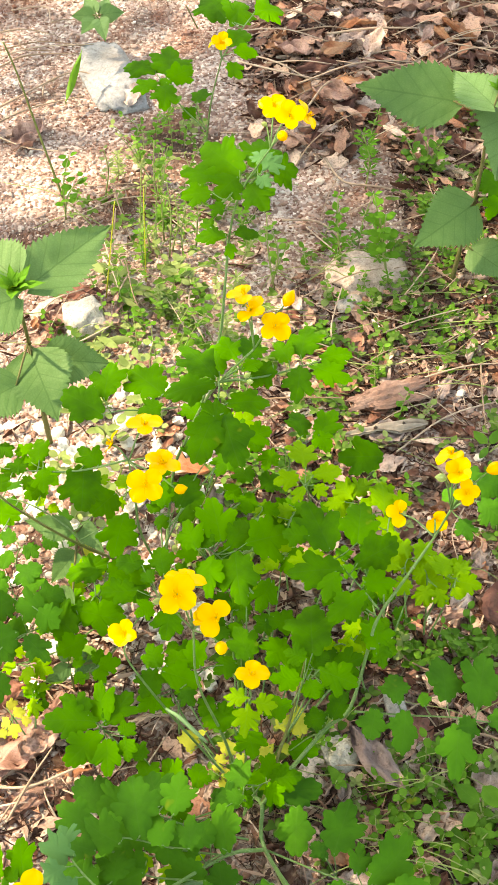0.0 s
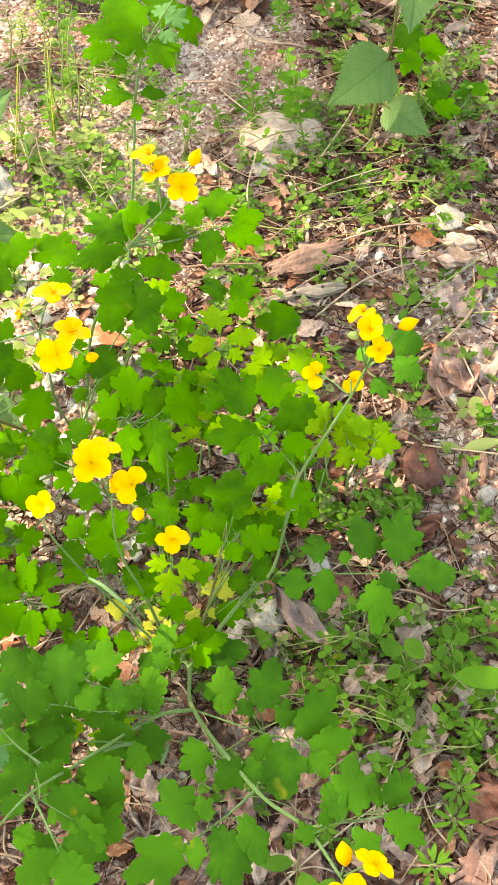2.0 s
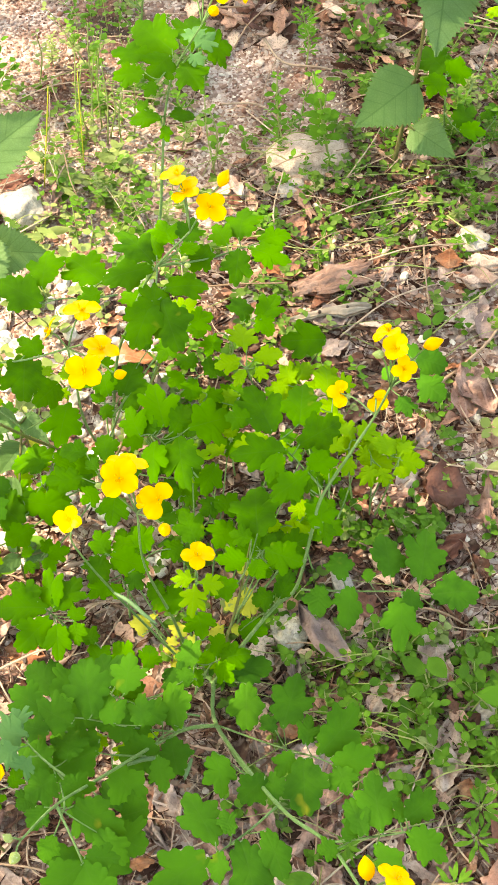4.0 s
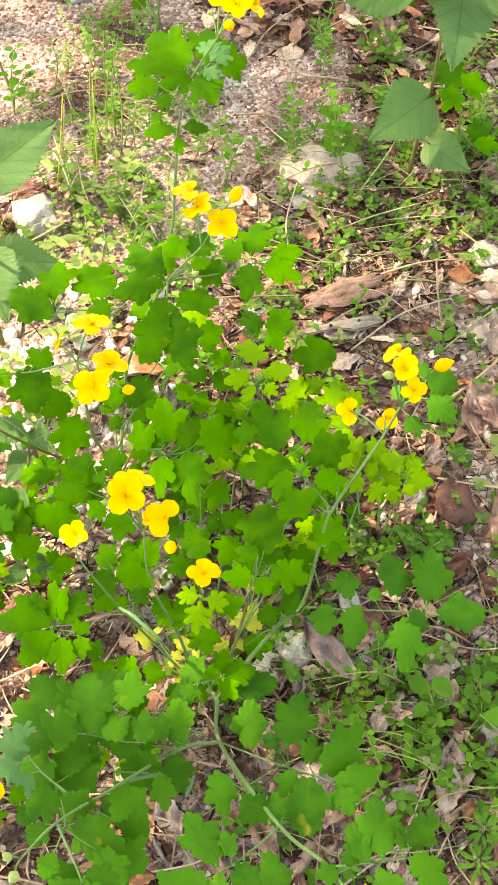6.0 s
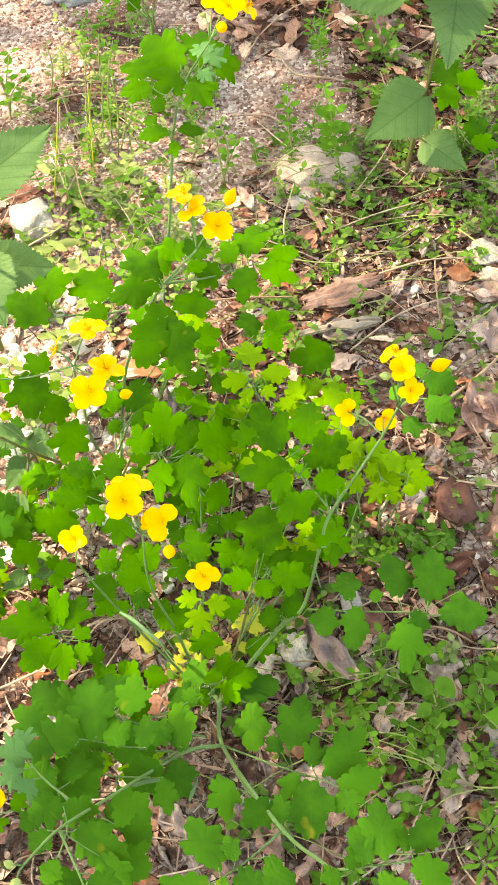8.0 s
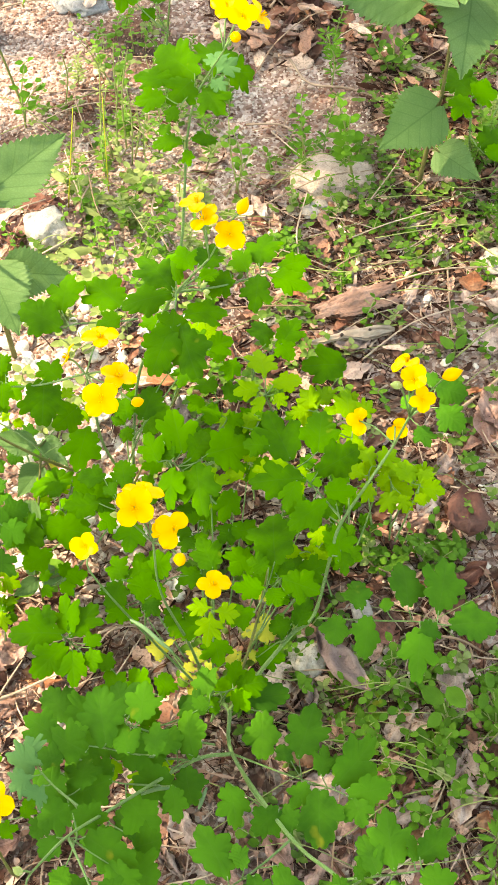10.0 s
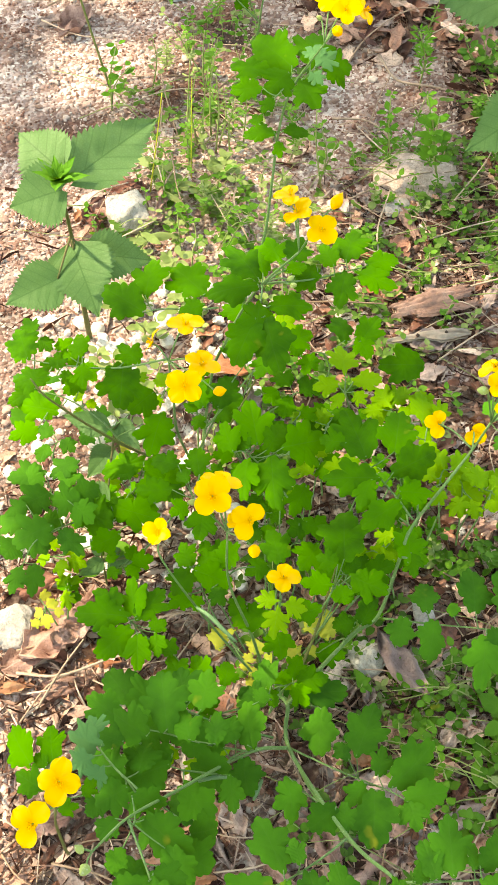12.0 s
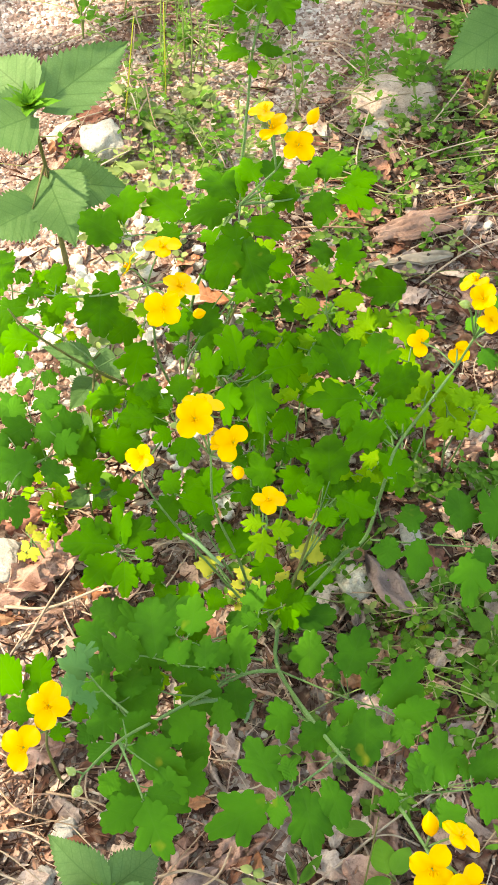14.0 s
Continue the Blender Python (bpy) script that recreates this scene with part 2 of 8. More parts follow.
LITTER_BROWN = litter_material("brown_litter", (0.115, 0.055, 0.045), (0.33, 0.172, 0.14), (0.6, 0.385, 0.335))
LITTER_GREY = litter_material("grey_litter", (0.14, 0.092, 0.085), (0.35, 0.25, 0.23), (0.6, 0.47, 0.435))
LITTER_RED = litter_material("russet_litter", (0.24, 0.075, 0.035), (0.34, 0.13, 0.065), (0.42, 0.24, 0.15))
LITTER_UMBER = litter_material("umber_litter", (0.108, 0.038, 0.028), (0.228, 0.089, 0.064), (0.382, 0.169, 0.128))
LITTER_MAROON = litter_material("maroon_litter", (0.075, 0.026, 0.021), (0.105, 0.039, 0.031), (0.15, 0.066, 0.055))
LITTER_MAUVE = litter_material("mauve_litter", (0.16, 0.112, 0.115), (0.22, 0.155, 0.155), (0.31, 0.225, 0.22))
LITTER_TAN = litter_material("tan_litter", (0.32, 0.2, 0.17), (0.51, 0.365, 0.32), (0.75, 0.61, 0.555))


def straw_material():
    n = Nodes("dry_stalk")
    tint = n.mix(n.lot(), (0.3, 0.2, 0.145), (0.68, 0.56, 0.47))
    tint = n.mix(n.noise(n.place(), 160.0, 3.0), tint, (0.2, 0.12, 0.08))
    return n.done(tint, 0.7, n.bump(n.noise(n.place(), 600.0, 2.0), 0.0005, 0.6), 0.3)


STRAW = straw_material()
BARK = litter_material("weathered_bark", (0.13, 0.065, 0.052), (0.24, 0.13, 0.105), (0.37, 0.24, 0.205))


# ---- building helpers ----
def mesh_of(name, verts, faces, smooth=True, material=None):
    me = bpy.data.meshes.new(name)
    me.from_pydata([tuple(v) for v in verts], [], faces)
    if smooth:
        me.shade_smooth()
    if material:
        me.materials.append(material)
    return me


def child(name, data, parent, m=None, label=""):
    ob = new(name, data)
    ob.parent = parent
    if m is not None:
        ob.matrix_basis = m
    return tagged(ob, label)


def thing(name, at, label, category, group="", kind=""):
    ob = new(name)
    ob.location = at
    ob.empty_display_size = 0.02
    return tagged(ob, label, category, group, kind)


def curve_through(points, steps=5):
    """A smooth line through the points, with a fraction of the whole at each place."""
    pts = [Vector(p) for p in points]
    if len(pts) == 2:
        pts = [pts[0], pts[0].lerp(pts[1], 0.5), pts[1]]
    ext = [pts[0] * 2 - pts[1], *pts, pts[-1] * 2 - pts[-2]]
    line = []
    for i in range(1, len(ext) - 2):
        a, b, c, d = ext[i - 1 : i + 3]
        for k in range(steps):
            t = k / steps
            line.append(0.5 * (2 * b + (c - a) * t + (2 * a - 5 * b + 4 * c - d) * t * t + (3 * b - a - 3 * c + d) * t**3))
    line.append(ext[-2])
    return line


def tube(points, r0, r1, sides=6, steps=5, knots=0.0, seed=0):
    """Vertices and faces of a tapered tube along a smooth line."""
    line = curve_through(points, steps)
    lot = random.Random(seed)
    verts, faces = [], []
    side = Vector((0.3, 0.2, 1)).normalized()
    for i, p in enumerate(line):
        ahead = (line[min(i + 1, len(line) - 1)] - line[max(i - 1, 0)]).normalized()
        u = ahead.cross(side)
        u = u.normalized() if u.length > 1e-4 else ahead.orthogonal().normalized()
        v = ahead.cross(u)
        r = (r0 + (r1 - r0) * i / (len(line) - 1)) * (1 + knots * lot.uniform(-1, 1))
        verts += [p + (u * math.cos(a) + v * math.sin(a)) * r for a in (2 * math.pi * k / sides for k in range(sides))]
    for i in range(len(line) - 1):
        for k in range(sides):
            faces.append((i * sides + k, i * sides + (k + 1) % sides, (i + 1) * sides + (k + 1) % sides, (i + 1) * sides + k))
    faces.append(tuple(range(sides))[::-1])
    faces.append(tuple(range((len(line) - 1) * sides, len(line) * sides)))
    return verts, faces


def facing(origin, along, normal, scale=1.0):
    """The pose whose x runs along and whose z is near the normal."""
    x = Vector(along).normalized()
    z = Vector(normal) - x * x.dot(Vector(normal))
    z = z.normalized() if z.length > 1e-4 else x.orthogonal().normalized()
    y = z.cross(x)
    m = Matrix((x, y, z)).transposed().to_4x4()
    return Matrix.Translation(origin) @ m @ Matrix.Diagonal((scale, scale, scale, 1))


# ---- leaf shapes, one unit long ----
def lobed_blade(seed, style):
    """A celandine leaflet: blunt lobes that run into one another, scalloped all round its edge. One unit long and one wide."""
    lot = random.Random(seed)
    seg, rings = 90, (0.36, 0.7, 0.92, 1.0)
    # lobes: centre, half length, half width and turn of each; the outline is the outer edge of them all
    if style == "end":
        lobes = [(0.65, 0.0, 0.37, 0.255, 0.0), (0.36, 0.0, 0.34, 0.25, 0.0)]
        for flank in (-1, 1):
            lobes.append((0.5 + lot.uniform(-0.04, 0.04), flank * 0.255, 0.3, 0.155, flank * lot.uniform(0.75, 1.0)))
            lobes.append((0.24, flank * 0.15, 0.24, 0.14, flank * lot.uniform(1.0, 1.4)))
    elif style == "deep":
        lobes = [(0.68, 0.0, 0.33, 0.22, 0.0), (0.35, 0.0, 0.36, 0.16, 0.0)]
        for flank in (-1, 1):
            lobes.append((0.5 + lot.uniform(-0.05, 0.05), flank * 0.25, 0.28, 0.15, flank * lot.uniform(0.65, 0.95)))
            lobes.append((0.24, flank * 0.18, 0.24, 0.13, flank * lot.uniform(0.9, 1.3)))
    elif style == "cut":
        lobes = [(0.68, 0.0, 0.33, 0.17, 0.0), (0.35, 0.0, 0.34, 0.1, 0.0)]
        for flank in (-1, 1):
            lobes.append((0.6, flank * 0.21, 0.27, 0.12, flank * lot.uniform(0.7, 0.9)))
            lobes.append((0.34, flank * 0.2, 0.26, 0.11, flank * lot.uniform(0.9, 1.2)))
    else:
        lobes = [(0.6, 0.0, 0.41, 0.32, 0.0), (0.31, 0.0, 0.31, 0.27, 0.0)]
        for flank in (-1, 1):
            deep = lot.uniform(0.01, 0.09)
            lobes.append((0.42 + lot.uniform(-0.06, 0.06), flank * (0.2 + deep), 0.25, 0.16, flank * lot.uniform(0.7, 1.1)))
    mid = np.array((0.46, 0.0))
    ways = [2 * math.pi * k / 720 for k in range(720)]
    edge = np.zeros(720)
    for cx, cy, la, lb, turn in lobes:
        c, d = math.cos(turn), math.sin(turn)
        for k, a in enumerate(ways):
            ox, oy = mid[0] - cx, mid[1] - cy
            px, py = (ox * c + oy * d) / la, (-ox * d + oy * c) / lb
            vx, vy = (math.cos(a) * c + math.sin(a) * d) / la, (-math.cos(a) * d + math.sin(a) * c) / lb
            qa, qb, qc = vx * vx + vy * vy, px * vx + py * vy, px * px + py * py - 1
            root = qb * qb - qa * qc
            if root > 0:
                edge[k] = max(edge[k], (-qb + math.sqrt(root)) / qa)
    edge = np.maximum(edge, 0.07)
    rim = np.stack([mid[0] + edge * np.cos(ways), edge * np.sin(ways)], 1)
    run = np.concatenate([[0.0], np.cumsum(np.linalg.norm(np.diff(np.concatenate([rim, rim[:1]]), axis=0), axis=1))])
    at = np.linspace(0, run[-1], seg, endpoint=False)
    far = np.interp(at, run, np.append(edge, edge[0]))
    ang = np.interp(at, run, [*ways, 2 * math.pi])
    teeth, shift = 14, lot.uniform(0, 3)
    scallop = np.abs(np.sin(math.pi * (np.arange(seg) * teeth / seg + shift))) ** 0.7
    far = far + (np.repeat([lot.uniform(0.05, 0.11) for _ in range(15)], 6) * scallop - 0.05) * np.minimum(1.0, far / 0.3)
    x, y = 0.46 + far * np.cos(ang), far * np.sin(ang)
    low, wide = x.min(), y.max() - y.min()
    x, y = (x - low) / (x.max() - low), y / wide
    bend, fold, ripple = lot.uniform(0.02, 0.26), lot.uniform(-0.06, 0.16), lot.uniform(0.01, 0.03)
    hub = (0.46 - low) / 1.02
    verts, faces = [(hub, 0, 0)], []
    for q in rings:
        for k in range(seg):
            u, v = hub + (x[k] - hub) * q, y[k] * q
            z = -bend * (u - 0.35) ** 2 + fold * abs(v) - 0.6 * fold * v * v
            verts.append((u, v, z + ripple * math.sin(6 * u + 8 * v + seed) * q - 0.035 * q**4))
    for k in range(seg):
        faces.append((0, 1 + k, 1 + (k + 1) % seg))
        for j in range(len(rings) - 1):
            a, b = 1 + j * seg, 1 + (j + 1) * seg
            faces.append((a + k, b + k, b + (k + 1) % seg, a + (k + 1) % seg))
    return verts, faces


def toothed_blade(seed, teeth=17):
    """A broad ovate leaf, rounded at its base, with a drawn-out tip and saw teeth, quilted between its side veins. One unit long and one wide."""
    lot = random.Random(seed)
    rows, half = teeth * 3, 6
    bend, fold = lot.uniform(0.06, 0.2), lot.uniform(0.05, 0.16)
    verts, faces = [], []
    for i in range(rows + 1):
        s = i / rows
        w = 0.5 * float(np.interp(s, (0, 0.04, 0.1, 0.18, 0.28, 0.4, 0.55, 0.7, 0.82, 0.92, 1.0), (0.12, 0.52, 0.8, 0.95, 1.0, 0.93, 0.74, 0.5, 0.29, 0.12, 0.004)))
        saw = (0.92, 0.99, 1.06)[i % 3]
        w *= saw * (1 + 0.03 * math.sin(5 * s + seed))
        for j in range(-half, half + 1):
            f = j / half
            y = w * f
            x = s + (0.0, 0.008, 0.02)[i % 3] * abs(f) ** 3 - 0.09 * abs(f) ** 1.5 * (1 - s) ** 6
            z = -bend * (s - 0.2) ** 2 + fold * abs(y) - 0.5 * fold * y * y
            z += 0.004 * math.sin((s - abs(y) * 0.55) * 6 * 2 * math.pi) * (1 - abs(f) * 0.4) * min(1, abs(f) * 3)
            verts.append((x, y, z + 0.012 * math.sin(9 * s + 4 * f + seed) * abs(f)))
    n = 2 * half + 1
    for i in range(rows):
        for j in range(n - 1):
            faces.append((i * n + j, (i + 1) * n + j, (i + 1) * n + j + 1, i * n + j + 1))
    return verts, faces


def plain_blade(seed, wide, rows=9, half=2, curl=0.3, rough=0.0, peak=0.8):
    """A simple leaf with smooth edges; curled and torn at the rim when dead."""
    lot = random.Random(seed)
    bend, roll, twist = lot.uniform(-0.4, 0.9) * curl, lot.uniform(-0.5, 1.4) * curl, lot.uniform(-0.8, 0.8) * curl
    ph = [lot.uniform(0, 6.28) for _ in range(4)]
    verts, faces = [], []
    for i in range(rows + 1):
        s = i / rows
        w = wide * (math.sin(math.pi * s**peak) ** 0.75 + 0.015)
        for j in range(-half, half + 1):
            f = j / half
            tear = 1 - rough * abs(f) * max(0.0, lot.uniform(-0.4, 1.0)) if abs(f) > 0.6 else 1
            y = w * f * tear
            z = -bend * (s - 0.4) ** 2 + roll * y * y / wide + twist * y * (s - 0.5)
            z += curl * 0.12 * (math.sin(6 * s + ph[0]) * math.cos(5 * f + ph[1]) + 0.6 * math.sin(13 * s + ph[2] + 3 * f))
            verts.append((s + 0.03 * rough * math.sin(9 * f + ph[3]), y, z))
    n = 2 * half + 1
    for i in range(rows):
        for j in range(n - 1):
            faces.append((i * n + j, (i + 1) * n + j, (i + 1) * n + j + 1, i * n + j + 1))
    return verts, faces


LEAFLETS = {}
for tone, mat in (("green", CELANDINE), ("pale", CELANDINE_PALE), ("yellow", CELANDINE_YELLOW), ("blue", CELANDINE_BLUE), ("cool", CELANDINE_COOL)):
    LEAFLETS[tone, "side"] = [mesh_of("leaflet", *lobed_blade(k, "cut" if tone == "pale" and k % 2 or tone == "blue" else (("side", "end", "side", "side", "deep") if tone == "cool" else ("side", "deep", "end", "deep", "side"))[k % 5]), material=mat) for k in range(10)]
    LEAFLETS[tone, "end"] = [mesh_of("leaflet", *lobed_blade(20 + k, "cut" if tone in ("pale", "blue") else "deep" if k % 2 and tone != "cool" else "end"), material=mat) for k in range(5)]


def leaf(plant, base, leaflets, tone="green", label=""):
    """A pinnate celandine leaf: a stalk from the base along its leaflets, each given by its root, its tip and its width."""
    at = plant.location
    roots = [Vector(a) for a, _, _ in leaflets]
    start = Vector(base)
    order = sorted(roots, key=lambda p: (p - start).length)
    middle = sum(roots, Vector()) / len(roots)
    low = Vector((0, 0, 0.004))
    line = [start, start.lerp(middle, 0.6) - Vector((0, 0, 0.1 * (middle - start).length)), middle.lerp(order[-1], 0.4) - low, order[-1] - low * 0.5]
    verts, faces = tube([p - at for p in line], 0.0008, 0.0004, 5, 5)
    rachis = curve_through(line, 6)
    for root in roots[:]:
        near = min(rachis, key=lambda p: (p - root).length)
        if (near - root).length > 0.002:
            v, f = tube([near - at, near.lerp(root, 0.5) - at - low * 0.3, root - at], 0.0005, 0.0004, 4, 2)
            faces += [tuple(i + len(verts) for i in q) for q in f]
            verts += v
    stalk = child("leaf", mesh_of("leaf_stalk", verts, faces, material=STEM), plant, label=label)
    for a, b, width in leaflets:
        a, b = Vector(a), Vector(b)
        along = b - a
        size = along.length * 1.1
        a = a - along * 0.05
        width = max(width * 1.12, 0.7 * size)
        tilt = Vector((rng.uniform(-0.4, 0.4), -0.4 + rng.uniform(-0.4, 0.4), 1))
        m = facing(a - at, along, tilt) @ Matrix.Diagonal((size, width, 0.5 * (size + width), 1))
        child("leaflet", rng.choice(LEAFLETS[tone, "end" if width > 0.032 or rng.random() < 0.3 else "side"]), stalk, m)
    return stalk


def stem(plant, points, r0, r1, material=None, name="stem", label=""):
    """A round stem with swollen joints."""
    at = plant.location
    v, f = tube([Vector(p) - at for p in points], r0 * 1.05, r1, 7, 6, 0.07, len(points))
    return child(name, mesh_of(name, v, f, material=material or STEM), plant, label=label)


# ---- celandine flowers ----
def petal_mesh(seed):
    """A broad rounded petal on a short claw, hollowed along its middle and wavy at its rim."""
    lot = random.Random(seed)
    rows, half = 10, 4
    verts, faces = [], []
    cup, fold, wide = lot.uniform(0.3, 0.9), lot.uniform(-0.1, 0.4), lot.uniform(0.42, 0.5)
    for i in range(rows + 1):
        s = (i / rows) ** 0.85
        w = wide * max(0.0, 1 - abs((s - 0.57) / 0.435) ** 2.3) ** 0.5
        w = max(w, 0.2 if s < 0.5 else 0.02)
        for j in range(-half, half + 1):
            f = j / half
            y = w * f
            z = -0.5 * cup * (s - 0.35) ** 2 + 0.12 * s + fold * y * y + 0.035 * math.sin(5 * f + 4 * s + seed) * s
            verts.append((s * (1 - 0.04 * f * f), y, z))
    n = 2 * half + 1
    for i in range(rows):
        for j in range(n - 1):
            faces.append((i * n + j, (i + 1) * n + j, (i + 1) * n + j + 1, i * n + j + 1))
    return mesh_of("petal", verts, faces, material=PETAL)


PETALS = [petal_mesh(k) for k in range(5)]


def stamens_mesh(seed):
    """A ring of filaments tipped with anthers."""
    lot = random.Random(seed)
    verts, faces = [], []
    for k in range(11):
        a, out = lot.uniform(0, 6.28), lot.uniform(0.06, 0.26)
        tip = (out * math.cos(a), out * math.sin(a), lot.uniform(0.22, 0.4))
        for pts, r0, r1 in ((((0.04 * math.cos(a), 0.04 * math.sin(a), 0), tip), 0.018, 0.022), ((tip, (tip[0] * 1.08, tip[1] * 1.08, tip[2] + 0.09)), 0.04, 0.035)):
            v, f = tube(pts, r0, r1, 4, 1)
            faces += [tuple(i + len(verts) for i in q) for q in f]
            verts += v
    return mesh_of("flower_centre", verts, faces, material=STAMEN)


def bulb(length, wide, sides=10, rows=7, seed=0):
    verts, faces = [], []
    for i in range(rows + 1):
        s = i / rows
        r = wide * math.sin(math.pi * (0.04 + 0.94 * s) ** 0.9) * (1 - 0.15 * s)
        verts += [(s * length, r * math.cos(2 * math.pi * k / sides) * (1 + 0.08 * math.sin(3 * k + seed)), r * math.sin(2 * math.pi * k / sides)) for k in range(sides)]
    for i in range(rows):
        for k in range(sides):
            faces.append((i * sides + k, i * sides + (k + 1) % sides, (i + 1) * sides + (k + 1) % sides, (i + 1) * sides + k))
    faces += [tuple(range(sides))[::-1], tuple(range(rows * sides, (rows + 1) * sides))]
    return verts, faces


STAMENS = [stamens_mesh(k) for k in range(2)]
PISTIL_GREEN = stem_material("pistil_green", (0.45, 0.45, 0.05), (0.55, 0.52, 0.08), 0.0)
PISTIL = mesh_of("pistil", *tube([(0, 0, 0), (0.03, 0, 0.25), (0.06, 0, 0.36)], 0.045, 0.03, 6, 3), material=PISTIL_GREEN)
BUD_YELLOW = mesh_of("bud", *bulb(1.0, 0.36), material=PETAL)
BUD_HAIRY = mesh_of("bud", *bulb(1.0, 0.33, seed=2), material=BUD_GREEN)


def flower(plant, at, face, reach=0.0105, petals=4, spin=0.0, closed=0.0, joint=None):
    """An open flower: petals round a ring of stamens and a green pistil, on a thin stalk from its joint."""
    here, up = Vector(at) - plant.location, Vector(face).normalized()
    stalk = [Vector(joint) - plant.location, (Vector(joint) - plant.location).lerp(here, 0.55) + Vector((0, 0, 0.004)), here] if joint else [here - up * 0.012, here]
    bloom = child("flower", mesh_of("flower_stalk", *tube(stalk, 0.0006, 0.0006, 5, 4), material=STEM), plant)
    x = up.orthogonal().normalized()
    for k in range(petals):
        a = radians(spin + 360 * k / 4 + rng.uniform(-7, 7))
        way = (x * math.cos(a) + up.cross(x) * math.sin(a)).normalized()
        lie = way * math.cos(closed) + up * math.sin(closed)
        normal = up * math.cos(closed) - way * math.sin(closed)
        child("petal", rng.choice(PETALS), bloom, facing(here + up * 0.0003 * k, lie, normal, 1.02 * reach * rng.uniform(0.93, 1.07)))
    child("flower_centre", rng.choice(STAMENS), bloom, facing(here, x, up, reach * 0.85))
    child("pistil", PISTIL, bloom, facing(here, x, up, reach * 0.7))
    return bloom


def bud(plant, at, way, length, joint=None, hairy=False):
    here = Vector(at) - plant.location
    d = Vector(way).normalized()
    if joint:
        j = Vector(joint) - plant.location
        stalk = [j, j.lerp(here, 0.6) + Vector((0, 0, 0.003)), here]
    else:
        stalk = [here - d * 0.008, here]
    tall = child("flower_bud", mesh_of("bud_stalk", *tube(stalk, 0.0006, 0.0005, 5, 3), material=STEM), plant, label="hairy green bud" if hairy else "closed yellow bud")
    child("bud", BUD_HAIRY if hairy else BUD_YELLOW, tall, facing(here - d * length * 0.2, d, (0.1, 0.2, 1), length))



CAPSULE = stem_material("seed_capsule", (0.07, 0.16, 0.07), (0.12, 0.24, 0.12), 0.15)


def capsule(plant, points, r):
    """A slender green seed capsule, thickest near its middle, on its short stalk."""
    at = plant.location
    line = [Vector(p) - at for p in points]
    v, f = tube(line, r, r, 8, 6)
    rows = len(v) // 8
    spine = curve_through(line, 6)
    for i in range(rows):
        k = 0.25 + 0.85 * math.sin(math.pi * min(1.0, 0.1 + 0.88 * i / (rows - 1))) ** 0.6
        for q in range(8):
            v[i * 8 + q] = spine[i] + (v[i * 8 + q] - spine[i]) * k
    return child("seed_capsule", mesh_of("seed_capsule", v, f, material=CAPSULE), plant, label="slender bluish green seed capsule")



# ---- the ground: one sheet, fine near the plants, out to the horizon ----
def ground_height(x, y):
    z = 0.006 * noise.noise((x * 3.1, y * 3.1, 0.3)) + 0.004 * noise.noise((x * 11, y * 11, 4.0)) + 0.0016 * noise.noise((x * 45, y * 45, 2.0))
    return z * min(1.0, 6.0 / (1.0 + abs(x) + abs(y)) ** 2 + 0.1)


def build_ground():
    def axis(lo, hi, fine, far):
        grow = [lo - (far ** (k / 14) - 1) for k in range(14, 0, -1)]
        return grow + [lo + (hi - lo) * k / fine for k in range(fine + 1)] + [hi + (far ** (k / 14) - 1) for k in range(1, 15)]

    xs, ys = axis(-0.5, 0.6, 150, 600.0), axis(-0.1, 1.8, 240, 600.0)
    verts = [(x, y, ground_height(x, y)) for y in ys for x in xs]
    n = len(xs)
    faces = [(j * n + i, j * n + i + 1, (j + 1) * n + i + 1, (j + 1) * n + i) for j in range(len(ys) - 1) for i in range(n - 1)]
    ob = new("ground", mesh_of("ground", verts, faces, material=GROUND))
    return tagged(ob, "pinkish granite grit and bare soil under leaf litter", "ground", kind="structure")


GROUND_SHEET = build_ground()


def scatter_grit(name, count, small, large, label, seed, keep, material=None):
    """Loose grit as one mesh: many small uneven stones pressed into the soil."""
    lot = np.random.default_rng(seed)
    bm = bmesh.new()
    bmesh.ops.create_icosphere(bm, subdivisions=1, radius=1.0)
    base = np.array([v.co[:] for v in bm.verts])
    tris = np.array([[v.index for v in f.verts] for f in bm.faces])
    bm.free()
    verts, faces, made = [], [], 0
    while made < count:
        x, y = lot.uniform(-0.42, 0.5), lot.uniform(0.1, 1.75)
        if lot.uniform() > keep(x, y):
            continue
        size = small * (large / small) ** (lot.uniform() ** 2.2)
        shape = base * (1 + lot.uniform(-0.3, 0.3, (len(base), 1))) * (lot.uniform(0.6, 1.2, 3) * (1, 1, 0.75)) * size
        a = lot.uniform(0, 6.28)
        c, s = math.cos(a), math.sin(a)
        verts.append(shape @ np.array([[c, s, 0], [-s, c, 0], [0, 0, 1]]) + (x, y, ground_height(x, y) + size * 0.25))
        faces.append(tris + made * len(base))
        made += 1
    me = bpy.data.meshes.new(name)
    me.from_pydata(np.concatenate(verts).tolist(), [], np.concatenate(faces).tolist())
    me.materials.append(material or GRIT)
    tagged(new(name, me), label, "gravel", kind="stuff")


def grit_here(x, y):
    return min(1.0, max(0.08, 0.5 + 1.5 * noise.noise((x * 4, y * 4, 9.0)) + (0.7 if x < 0.02 else 0) + (0.35 if y > 0.9 else 0) - (0.35 if 0.0 < x < 0.2 and y < 0.68 else 0) + (0.25 if x > 0.2 else 0) + (0.5 if x < -0.04 and y < 0.5 else 0.2 if x < 0 and y < 0.5 else 0)))


